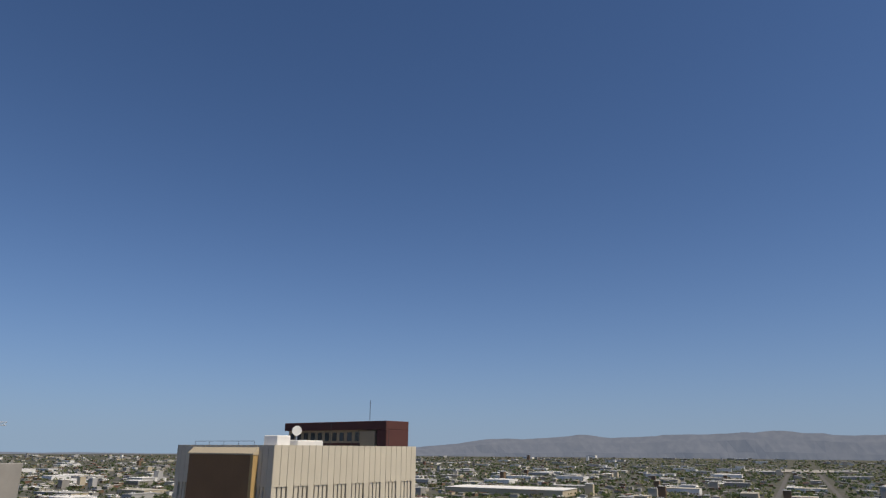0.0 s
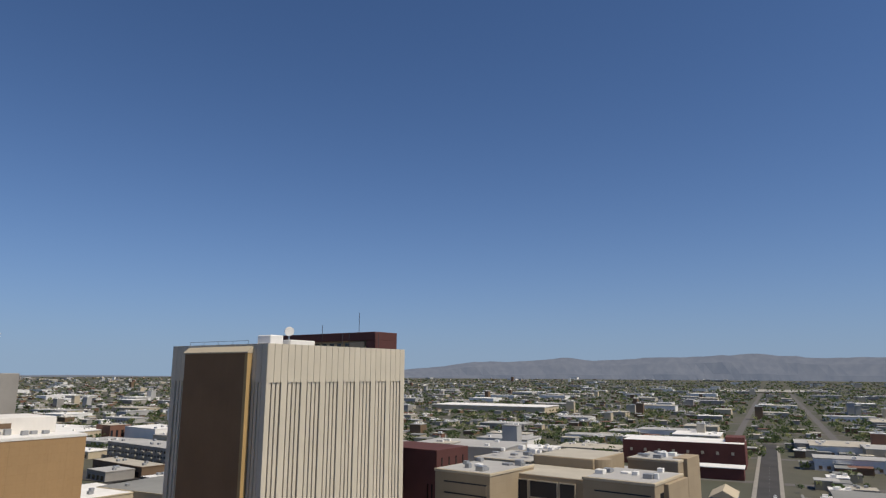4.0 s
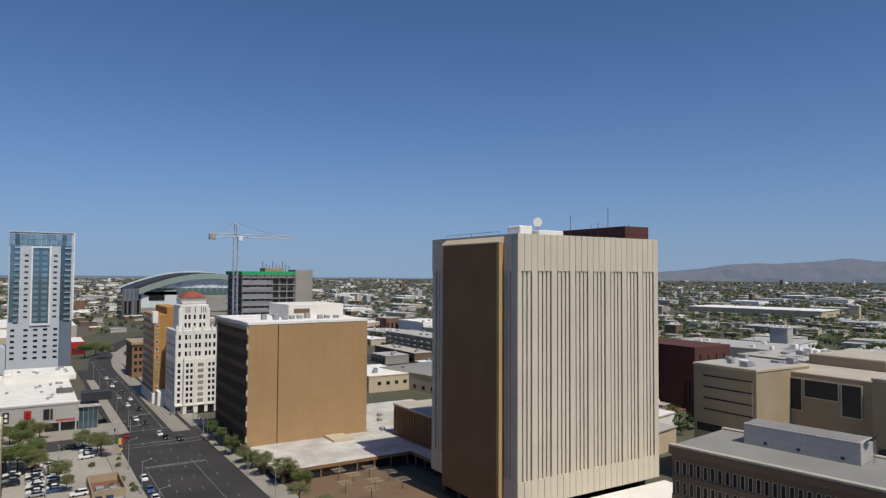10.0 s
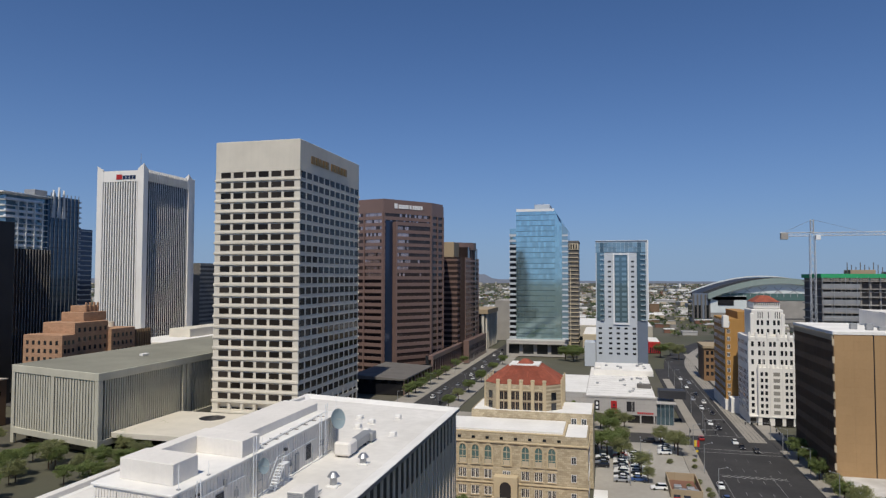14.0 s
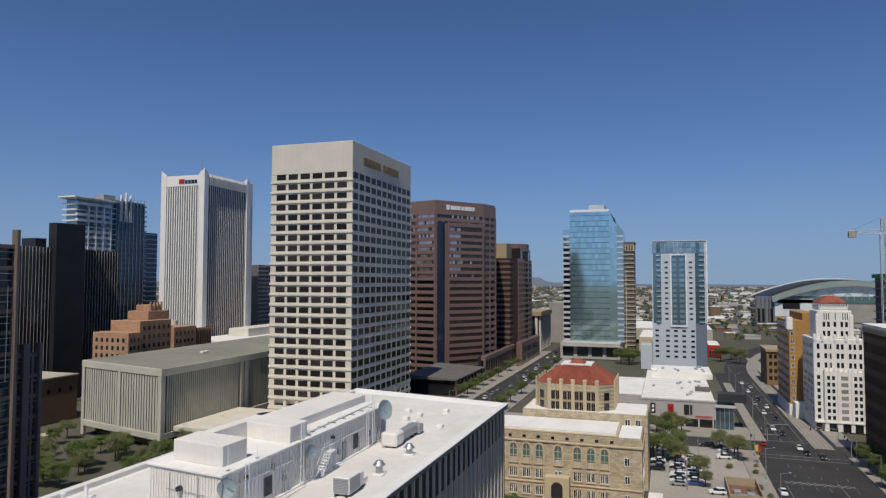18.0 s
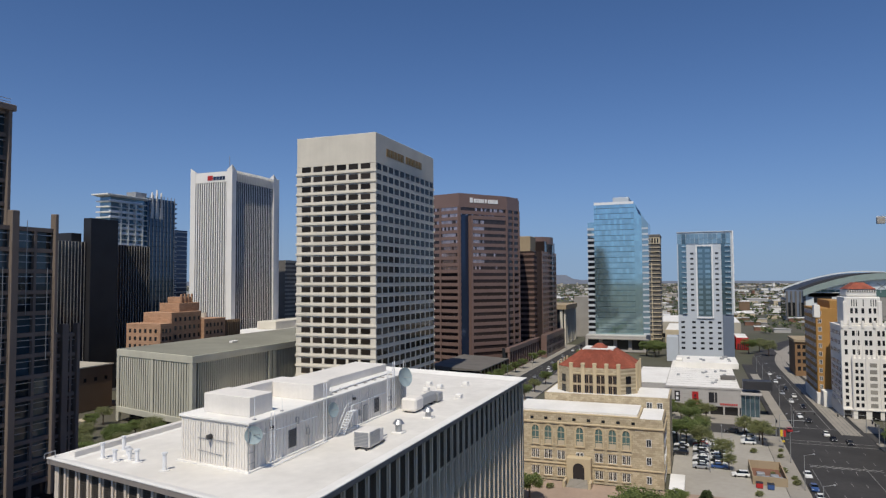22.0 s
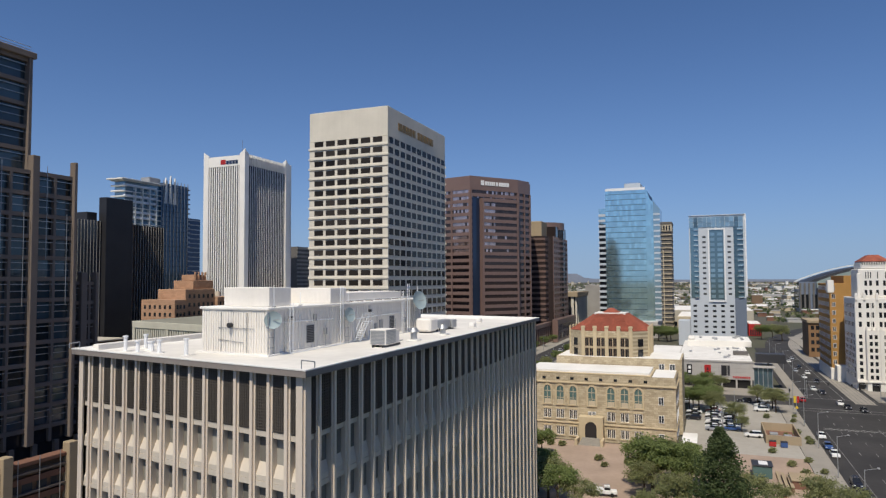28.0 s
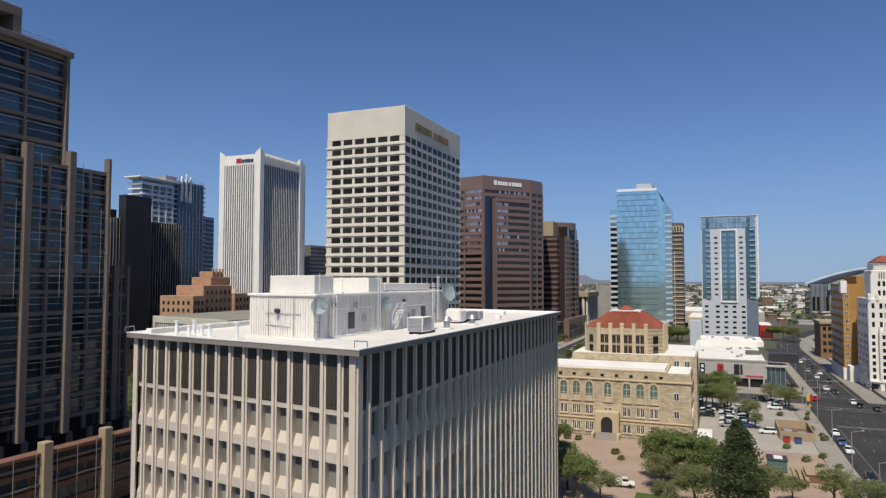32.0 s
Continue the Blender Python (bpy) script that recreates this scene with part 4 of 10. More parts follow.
# ---- tan records building ----
def tan_building():
    X0, X1, Y0, Y1, ZB, H = 216.0, 257.2, -105.3, -62.4, 3.6, 44.3
    t = thing("tan_office_building", 236, -84, 0, "tan blank-walled office block with brown louvred north side", "building")
    bx("core", (X0 + 0.5, X1 - 0.5, Y0 + 0.5, Y1 - 1.2, ZB, H - 0.3), "brown_block", t)
    g = Y1 - 10.0
    for a, b in ((Y0, g - 0.15), (g + 0.15, Y1)):
        n = max(1, round((b - a) / 5.5))
        for i in range(n):
            y0, y1 = a + (b - a) * i / n, a + (b - a) * (i + 1) / n
            bx("panel", (X0, X0 + 0.5, y0 + 0.008, y1 - 0.008, ZB, H - 0.9), "tan_panel", t)
    bx("joint", (X0 + 0.25, X0 + 0.5, g - 0.15, g + 0.15, ZB, H - 0.9), "black_metal", t)
    for a, b in ((Y0, Y1),):
        bx("east_wall", (X1 - 0.5, X1, a, b, ZB, H - 0.9), "tan_panel", t)
    bx("south_wall", (X0 + 0.5, X1 - 0.5, Y0, Y0 + 0.5, ZB, H - 0.9), "tan_panel", t)
    slab("roof_edge", (X0 - 0.15, X1 + 0.15, Y0 - 0.15, Y1 + 0.4, H - 0.9, H), "roof_white", t, "white roof edge band", 0.05)
    fl = 5.0
    for k in range(8):
        z = H - 0.9 - fl * (k + 1)
        bx("balcony_band", (X0 + 0.3, X1 - 0.3, Y1 - 1.2, Y1 + 0.1, z, z + 2.0), "brown_block", t)
        bx("window_band", (X0 + 0.6, X1 - 0.6, Y1 - 1.2, Y1 - 1.0, z + 2.0, z + fl), "dark_glass", t)
    fin = boxes_mesh("fin", [(-0.12, 0.12, -0.6, 0.5, 0, H - ZB - 1.2)], "brown_block")
    repeat("fin", fin, [(x, Y1 - 0.3, ZB) for x in fan(27, X0 + 0.4, X1 - 0.4)], t)
    bx("bracket", [(x, x + 0.35, Y1 + 0.1, Y1 + 0.5, H - 2.6, H - 0.9) for x in fan(34, X0 + 0.3, X1 - 0.7)], "beige_light", t, "pale bracket blocks under the roof edge")
    bx("edge_block", [(X0 - 0.12, X0 + 0.2, Y1 - 0.02, Y1 + 0.55, H - 0.9 - fl * (k + 1) + 1.9, H - 0.9 - fl * k - 1.2) for k in range(8)], "beige_light", t)
    for x in fan(9, X0 + 1, X1 - 1):
        for y in (Y1 - 0.6,):
            bx("column", (x - 0.4, x + 0.4, y - 0.4, y + 0.4, 0, ZB), "brown_block", t)
    bx("ground_floor", (X0 + 1, X1 - 3, Y0 + 1, Y1 - 5, 0, ZB), "black_glass", t)
    slab("penthouse", (X0 + 13, X1 - 6, Y0 + 3.8, Y0 + 25, H, H + 4.9), "penthouse", t, "cream rooftop plant room", 0.1)
    bx("penthouse_recess", (X0 + 12.9, X0 + 13.02, Y0 + 17, Y0 + 23, H + 1.8, H + 3.4), "brown_block", t)
    rr = random.Random(4)
    for i in range(9):
        y = Y0 + 8 + i * 3.2
        x = X0 + 6 + rr.random() * 5
        slab("roof_unit", (x, x + 1.6, y, y + 1.8, H, H + 1.0 + rr.random()), "grey_metal", t, "", 0.08)
    return t


tan_building()


# ---- low plaza roofs between the court buildings ----
def plaza_roofs():
    t = thing("plaza_canopy", 190, -100, 0, "low white-roofed podium canopy around a civic courtyard", "canopy")
    bx("roof", (184.5, 216.0, -106, -62.5, 3.2, 3.75), "roof_stained", t, "white stained flat roof")
    bx("roof", (163.0, 209, -112.1, -106.1, 3.2, 3.77), "roof_stained", t, "white stained flat roof")
    bx("roof", (209.1, 262, -150, -106.1, 3.2, 3.78), "roof_stained", t, "white stained flat roof")
    bx("wall", (185.2, 198, -105, -63.2, 0, 3.2), "black_glass", t)
    bx("wall", (198.1, 215.5, -105, -63.2, 0, 3.2), "tan_panel", t)
    bx("wall", (163.5, 208.5, -111.5, -107.5, 0, 3.2), "black_glass", t)
    bx("wall", (210, 261, -149, -107, 0, 3.2), "brown_block", t)
    bx("fascia", [(184.3, 184.5, -106, -62.5, 2.9, 3.85), (184.3, 216, -62.5, -62.3, 2.9, 3.85), (163.0, 184.3, -106.1, -105.9, 2.9, 3.85)], "brown_panel", t)
    bx("column", [(184.6, 185.1, y, y + 0.5, 0, 3.2) for y in fan(8, -105, -64)] + [(x, x + 0.5, -106.7, -106.2, 0, 3.2) for x in fan(4, 165, 182)], "brown_block", t)
    bx("clerestory", (207, 215.8, -96, -89, 3.76, 4.5), "beige_light", t)
    for x, y in ((228, -118), (236, -122), (222, -125), (214, -112)):
        slab("roof_unit", (x, x + 2.0, y, y + 1.6, 3.78, 4.9), "grey_metal", t, "", 0.1)
    bx("roof", (62, 121, -150, -104, 3.6, 4.2), "roof_white", t, "white flat roof beside the tower")
    bx("wall", (63, 120.5, -149, -105, 0, 3.6), "brown_block", t)
    s = thing("slit_annex", 186, -131, 0, "low brown annex with close vertical fins and tan roof", "building")
    bx("body", (163.6, 208, -150, -112.3, 0, 14.0), "brown_panel", s)
    bx("roof", (163.4, 208.3, -150.3, -112.0, 14.0, 14.5), "roof_tan", s)
    repeat("fin", boxes_mesh("fin", [(-0.35, 0.35, 0.0, 0.35, 0, 9.4)], "brown_panel"), [(x, -112.29, 4.0) for x in fan(26, 164.4, 207.3)], s)


plaza_roofs()


# ---- old courthouse ----
def gable_hip(bm, x0, x1, y0, y1, z0, z1, inset):
    v = [bm.verts.new(c) for c in ((x0, y0, z0), (x1, y0, z0), (x1, y1, z0), (x0, y1, z0), (x0 + inset, y0 + inset, z1), (x1 - inset, y0 + inset, z1), (x1 - inset, y1 - inset, z1), (x0 + inset, y1 - inset, z1))]
    for g in ((0, 1, 5, 4), (1, 2, 6, 5), (2, 3, 7, 6), (3, 0, 4, 7), (4, 5, 6, 7), (3, 2, 1, 0)):
        bm.faces.new([v[i] for i in g])


def courthouse():
    X, Y0, Y1, C = 184.0, 5.2, 50.8, 26.5
    t = thing("old_courthouse", 205, 28, 0, "yellow sandstone courthouse with arched windows and red tiled roof", "building")
    bx("front_block", (X, X + 16, Y0, Y1, 0, 17.6), "stone_yellow", t)
    slab("cornice", (X - 0.35, X + 16.2, Y0 - 0.3, Y1 + 0.3, 15.0, 15.5), "stone_trim", t, "", 0.1)
    slab("string_course", (X - 0.25, X + 16.1, Y0 - 0.2, Y1 + 0.2, 4.3, 4.7), "stone_trim", t, "", 0.08)
    bx("roof", (X + 0.8, X + 15.5, Y0 + 6.5, Y1 - 6.5, 18.0, 18.5), "roof_white", t, "white flat roof")
    slab("parapet", (X + 0.1, X + 16, Y0 + 6, Y1 - 6, 17.6, 18.0), "stone_trim", t, "", 0.1)
    bx("end_roof", [(X + 0.4, X + 15.6, Y0 + 0.4, Y0 + 5.8, 17.6, 17.75), (X + 0.4, X + 15.6, Y1 - 5.8, Y1 - 0.4, 17.6, 17.75)], "roof_white", t)
    # arched windows of the main floor
    bay = [C + s * k for k in (5.0, 8.5, 12.0) for s in (-1, 1)]
    arch = bmesh.new()
    pts = [(-0.8, 0), (0.8, 0), (0.8, 2.6)] + [(0.8 * math.cos(a), 2.6 + 0.8 * math.sin(a)) for a in fan(7, 0.4, math.pi - 0.4)] + [(-0.8, 2.6)]
    fr = [arch.verts.new((-0.06, -u, z)) for u, z in pts]
    bk = [arch.verts.new((0.1, -u, z)) for u, z in pts]
    arch.faces.new(fr)
    for i in range(len(pts)):
        arch.faces.new((fr[i], bk[i], bk[(i + 1) % len(pts)], fr[(i + 1) % len(pts)]))
    bmesh.ops.recalc_face_normals(arch, faces=arch.faces[:])
    am = bpy.data.meshes.new("arched_window")
    arch.to_mesh(am)
    arch.free()
    am.materials.append(M["arena_green"])
    repeat("arched_window", am, [(X, y, 9.25) for y in bay + [C]], t)
    sur = bmesh.new()
    outer = [(-1.15, -0.1), (1.15, -0.1), (1.15, 2.6)] + [(1.15 * math.cos(a), 2.6 + 1.15 * math.sin(a)) for a in fan(9, 0.3, math.pi - 0.3)] + [(-1.15, 2.6)]
    inner = [(-0.8, 0.1), (0.8, 0.1), (0.8, 2.6)] + [(0.8 * math.cos(a), 2.6 + 0.8 * math.sin(a)) for a in fan(9, 0.3, math.pi - 0.3)] + [(-0.8, 2.6)]
    n = len(outer)
    of = [sur.verts.new((-0.28, -u, z)) for u, z in outer]
    nf = [sur.verts.new((-0.28, -u, z)) for u, z in inner]
    ob_ = [sur.verts.new((0.05, -u, z)) for u, z in outer]
    nb = [sur.verts.new((0.05, -u, z)) for u, z in inner]
    for i in range(n):
        j = (i + 1) % n
        for g in ((of[i], of[j], nf[j], nf[i]), (of[i], ob_[i], ob_[j], of[j]), (nf[i], nf[j], nb[j], nb[i])):
            sur.faces.new(g)
    bmesh.ops.recalc_face_normals(sur, faces=sur.faces[:])
    sm = bpy.data.meshes.new("surround")
    sur.to_mesh(sm)
    sur.free()
    sm.materials.append(M["stone_trim"])
    repeat("surround", sm, [(X, y, 9.25) for y in bay + [C]], t)
    mull = boxes_mesh("mullion", [(-0.12, -0.05, -0.06, 0.06, 0, 3.3), (-0.12, -0.05, -0.8, 0.8, 1.2, 1.3), (-0.12, -0.05, -0.8, 0.8, 2.3, 2.42)], "beige_light")
    blind = boxes_mesh("blind", [(-0.09, -0.055, -0.72, 0.72, 0.05, 0.95)], "beige_light")
    repeat("blind", blind, [(X, y, 9.25) for y in bay + [C]], t)
    repeat("mullion", mull, [(X, y, 9.25) for y in bay + [C]], t)
    for q in (am, sm, mull, blind):
        q.transform(Matrix.Diagonal((1, 1.18, 1.52, 1)))
    for z, h in ((5.6, 2.4), (1.2, 2.3)):
        us = [b + o for b in bay for o in (-1.0, 0.1)]
        windows(t, "W", X, us, [z], 0.95, h, "window_bronze", depth=0.05, frame_mat="stucco_white")
        bx("lintel", [(X - 0.18, X + 0.02, b - 1.25, b + 1.3, z + h, z + h + 0.35) for b in bay], "stone_trim", t)
        bx("window_sill", [(X - 0.22, X + 0.02, b - 1.25, b + 1.3, z - 0.3, z) for b in bay], "stone_trim", t)
    for y in (Y0 + 3.0, Y1 - 4.2):
        windows(t, "W", X, [y], [10.6, 6.0, 1.2], 1.3, 2.0, "grey_glass", depth=0.05, frame_mat="sign_white")
    windows(t, "W", X, [C - 1.0, C + 0.1], [5.9], 0.95, 1.9, "grey_glass", depth=0.05, frame_mat="sign_white")
    windows(t, "W", X, fan(9, Y0 + 7, Y1 - 8), [16.0], 0.9, 0.7, "dark_glass", depth=0.05)
    windows(t, "S", Y0, fan(3, X + 3, X + 12), [10.2, 5.8, 1.4], 1.5, 2.4, "grey_glass", depth=0.05, frame_mat="sign_white")
    # portal
    slab("portal", (X - 2.6, X - 0.02, C - 3.2, C + 3.2, 0, 6.9), "stone_trim", t, "pale stone entrance porch", 0.15)
    door = bmesh.new()
    dp = [(-1.5, 1.5), (1.5, 1.5), (1.5, 4.1)] + [(1.5 * math.cos(a), 4.1 + 1.5 * math.sin(a)) for a in fan(9, 0.3, math.pi - 0.3)] + [(-1.5, 4.1)]
    door.faces.new([door.verts.new((X - 2.64, C - u, z)) for u, z in dp])
    r = bmesh.ops.extrude_face_region(door, geom=door.faces[:])
    bmesh.ops.translate(door, verts=[g for g in r["geom"] if isinstance(g, bmesh.types.BMVert)], vec=(0.5, 0, 0))
    part("doorway", door, "black_glass", t, "dark arched entrance doorway")
    for k in range(8):
        bx("step", (X - 2.6 - 0.4 * (k + 1), X - 2.6 - 0.4 * k, C - 2.2 - 0.1 * k, C + 2.2 + 0.1 * k, 0, 1.5 - 0.19 * k), "pavement", t)
    for s in (-1, 1):
        slab("step_wall", (X - 6.2, X - 2.62, C + s * 3.3 - 0.35, C + s * 3.3 + 0.35, 0, 1.7), "stone_trim", t, "", 0.1)
    # rear body, tower block with canted corners and tiled roof
    bx("rear_block", (X + 16.02, X + 34, Y0 - 1.0, C + 12.8, 0, 20.6), "stone_yellow", t)
    bx("rear_roof", (X + 16.5, X + 33.5, Y0 - 0.5, C + 12.3, 20.6, 20.72), "roof_white", t)
    windows(t, "W", X + 16.02, [Y0 + 0.8, Y0 + 3.6], [16.4], 1.5, 2.9, "grey_glass", depth=0.05, frame_mat="sign_white")
    tw = bmesh.new()
    x0, x1, y0, y1, cut = X + 17.5, X + 41, C - 12.9, C + 9.5, 3.8
    ring = [(x0 + cut, y0), (x1 - cut, y0), (x1, y0 + cut), (x1, y1 - cut), (x1 - cut, y1), (x0 + cut, y1), (x0, y1 - cut), (x0, y0 + cut)]
    lo = [tw.verts.new((a, b, 17.0)) for a, b in ring]
    hi = [tw.verts.new((a, b, 28.0)) for a, b in ring]
    for i in range(8):
        tw.faces.new((lo[i], lo[(i + 1) % 8], hi[(i + 1) % 8], hi[i]))
    tw.faces.new(hi)
    part("upper_storey", tw, "stone_yellow", t)
    rf = bmesh.new()
    lo = [rf.verts.new((a, b, 28.02)) for a, b in ring]
    cx, cy = (x0 + x1) / 2, (y0 + y1) / 2
    hi = [rf.verts.new((cx + (a - cx) * 0.42, cy + (b - cy) * 0.42, 32.6)) for a, b in ring]
    for i in range(8):
        rf.faces.new((lo[i], lo[(i + 1) % 8], hi[(i + 1) % 8], hi[i]))
    rf.faces.new(hi)
    part("tiled_roof", rf, "roof_tile", t, "red clay tiled hipped roof")
    bx("roof_deck", (cx - 4.4, cx + 4.4, cy - 4.6, cy + 4.6, 32.5, 33.0), "roof_white", t)
    cap = bmesh.new()
    gable_hip(cap, cx - 2.6, cx + 2.2, cy - 2.4, cy + 2.4, 33.0, 34.3, 1.7)
    part("roof_cap", cap, "roof_tile", t, "small red tiled roof lantern")
    # half-round clay tiles in rows down each slope
    tv, tf = [], []
    rt = random.Random(8)
    for i in range(8):
        (a0, b0), (a1, b1) = ring[i], ring[(i + 1) % 8]
        m = int(math.hypot(a1 - a0, b1 - b0) / 0.5)
        for k in range(m):
            g0, g1 = k / m, (k + 0.92) / m
            for r in range(11):
                lo_, hi_ = r / 11, (r + 1.06) / 11
                base = len(tv)
                for f in (lo_, hi_):
                    for g, up in ((g0, 0.03), ((g0 * 2 + g1) / 3, 0.16), ((g0 + g1 * 2) / 3, 0.16), (g1, 0.03)):
                        a, b = a0 + (a1 - a0) * g, b0 + (b1 - b0) * g
                        sc = 1 - 0.58 * f
                        tv.append((cx + (a - cx) * sc, cy + (b - cy) * sc, 28.02 + 4.58 * f + up + (0.05 if f == lo_ else 0) + rt.uniform(0, 0.02)))
                tf += [(base + q, base + q + 1, base + q + 5, base + q + 4) for q in range(3)] + [(base, base + 3, base + 2, base + 1)]
    tm = bpy.data.meshes.new("roof_tiles")
    tm.from_pydata(tv, [], tf)
    tm.materials.append(M["roof_tile"])
    hang(new("roof_tiles", tm), t)["kind"] = "stuff"
    ys = fan(5, y0 + cut + 0.6, y1 - cut - 0.6)
    for ya, yb in zip(ys, ys[1:]):
        y = (ya + yb) / 2
        bx("window_recess", (x0 - 0.02, x0 + 0.02, y - 1.35, y + 1.35, 20.4, 26.4), "stone_yellow", t)
        windows(t, "W", x0 - 0.02, [y - 1.25, y + 0.1], [20.6, 23.6], 1.15, 2.4, "dark_glass", depth=0.06, frame_mat="brown_block")
        slab("window_lintel", (x0 - 0.25, x0, y - 1.5, y + 1.5, 26.2, 26.6), "stone_trim", t, "", 0.05)
    for sy in (-1, 1):
        yc = (y0 if sy < 0 else y1) - sy * cut / 2
        for z in (20.6, 23.6):
            ob = hang(new("window", boxes_mesh("window", [(-0.12, 0.1, -0.9, 0.9, 0, 2.2)], "dark_glass")), t)
            ob.matrix_basis = Matrix.Translation((x0 + cut / 2, yc, z)) @ Matrix.Rotation(sy * -0.785, 4, "Z")
    for y in fan(5, y0 + cut + 0.6, y1 - cut - 0.6):
        slab("buttress", (x0 - 0.45, x0 + 0.05, y - 0.55, y + 0.55, 20.0, 28.7), "stone_trim", t, "", 0.1)
        slab("finial", (x0 - 0.5, x0 + 0.3, y - 0.6, y + 0.6, 28.7, 29.5), "stone_trim", t, "", 0.15)
    for sx, sy in ((0, 1), (0, -1)):
        yy = y1 if sy > 0 else y0
        for x in fan(4, x0 + cut + 0.6, x1 - cut - 0.6):
            slab("buttress", (x - 0.55, x + 0.55, yy - 0.05 if sy > 0 else yy - 0.45, yy + 0.45 if sy > 0 else yy + 0.05, 20.0, 29.3), "stone_trim", t, "", 0.1)
    return t


courthouse()

# ---- city hall: stepped slab of tan piers and blue glass ----
def city_hall():
    t = thing("city_hall", 70, 135, 0, "tan and blue-glass city hall tower with stepped roofline", "building")
    def wing(X0, X1, Y, Yb, z0, H, major, floor_h, finial, tall):
        bx("core", (X0 + 0.3, X1 - 0.3, Y + 0.9, Yb, z0, H - 0.5), "dark_glass", t)
        n = max(1, round((X1 - X0) / major))
        p = (X1 - X0) / n
        for i in range(n + 1):
            x = X0 + p * i
            slab("pier", (max(X0, x - 0.75), min(X1, x + 0.75), Y - 0.5, Y + 1.0, z0, H + finial), "pier_tan", t, "", 0.1)
            if i < n:
                bx("mullion", (x + p * 0.5 - 0.28, x + p * 0.5 + 0.28, Y + 0.1, Y + 0.85, z0, H), "pier_tan", t)
                for f, top in ((0.27, 0.0), (0.76, 9.0)):
                    if tall:
                        rod("hanging_rod", (x + p * f, Y - 0.25, H - 17.0 - top), (x + p * f, Y - 0.25, H + 1.2 - top), 0.06, "steel", t)
        rows = int((H - z0) / floor_h)
        for k in range(rows + 1):
            z = H - floor_h * k
            bx("spandrel", (X0 + 0.1, X1 - 0.1, Y + 0.12, Y + 0.92, z - 0.75, z + 0.05), "pier_tan", t)
            if k < rows:
                for d, o in ((1.45, 0.2), (2.75, 0.62)):
                    bx("rail", (X0 + 0.1, X1 - 0.1, Y + o, Y + o + 0.2, z - d, z - d + 0.13), "steel", t)
        us = [X0 + p * i + d for i in range(n) for d in (0.8, p * 0.5 + 0.3)]
        windows(t, "S", Y + 0.9, us, [H - floor_h * (k + 1) + 0.1 for k in range(rows)], p * 0.5 - 1.1, floor_h - 0.9, "hall_glass", depth=0.06, most=260 if tall else 60)
        for k in range(rows + 1):
            bx("side_band", (X1 - 0.3, X1 + 0.25, Y + 1.0, Yb, H - floor_h * k - 0.75, H - floor_h * k), "pier_tan", t)
            bx("side_band", (X0 - 0.25, X0 + 0.3, Y + 1.0, Yb, H - floor_h * k - 0.75, H - floor_h * k), "pier_tan", t)
        bx("roof", (X0 + 0.4, X1 - 0.4, Y + 1.0, Yb, H - 0.45, H - 0.2), "roof_tan", t)
    wing(28, 101.0, 117.4, 150, 12, 64.6, 8.6, 4.1, 3.0, True)
    wing(101.3, 108.4, 119.5, 150, 12, 43.2, 3.5, 4.1, 2.0, False)
    wing(40, 92.0, 119.2, 146, 64.7, 86.8, 17.0, 4.4, 0.0, False)
    slab("cornice", (39.4, 92.6, 118.4, 146.5, 86.8, 88.0), "pier_tan", t, "", 0.1)
    for x in (54, 66, 80.4):
        slab("crown_pier", (x, x + 1.6, 119.3, 123.0, 88.0, 91.4), "pier_tan", t, "", 0.1)
    slab("crown_beam", (52, 82.0, 119.2, 124.5, 91.4, 93.3), "pier_tan", t, "", 0.1)
    bx("crown_back", (52, 81.6, 124.0, 128.0, 88.0, 91.4), "concrete_dark", t)
    slab("crown_tier", (50, 78.5, 121.0, 132.0, 93.3, 100.0), "pier_tan", t, "", 0.1)
    bx("crown_fin", [(x, x + 0.5, 120.6, 121.0, 93.4, 99.6) for x in fan(14, 51, 77.5)], "pier_tan", t)
    for z in (88.6, 89.2):
        rod("roof_rail", (82.1, 119.4, z), (92, 119.4, z), 0.06, "steel", t)
    # podium with terracotta bands and square posts
    bx("podium", (28, 128, 105.6, 107.0, 0, 12.0), "brown_block", t, "brick screen wall in front of the tower")
    bx("base_block", (28.3, 108.2, 118.2, 149.9, 0, 11.98), "dark_glass", t)
    for x in fan(18, 28.6, 107.2):
        bx("base_pier", (x - 0.5, x + 0.5, 117.5, 118.2, 0, 12.0), "pier_tan", t)
    bx("court_floor", (28.1, 127.9, 107.02, 117.4, 0.16, 0.4), "concrete_dark", t)
    for z in (2.5, 5.8, 9.0):
        bx("podium_band", (28, 128.2, 105.0, 105.62, z, z + 1.0), "terracotta", t)
    slab("podium_cap", (28, 128.4, 104.7, 107.2, 12.0, 12.7), "terracotta", t, "red-brown podium parapet", 0.1)
    for x in fan(9, 30, 127):
        slab("podium_post", (x - 0.9, x + 0.9, 104.0, 105.8, 0, 14.4), "beige", t, "", 0.12)
    for x in fan(26, 29.5, 127.6):
        rod("podium_rod", (x, 104.5, 1.0), (x, 104.5, 13.4), 0.07, "steel", t, "", 5)
    bx("podium_coping", [(28, 128.2, 104.75, 105.6, 10.6, 10.95), (28, 128.2, 104.75, 105.6, 7.2, 7.5)], "pier_tan", t)
    windows(t, "S", 105.6, fan(36, 31, 125), [3.6, 6.9], 1.9, 2.0, "grey_glass", depth=0.05, most=72)


city_hall()


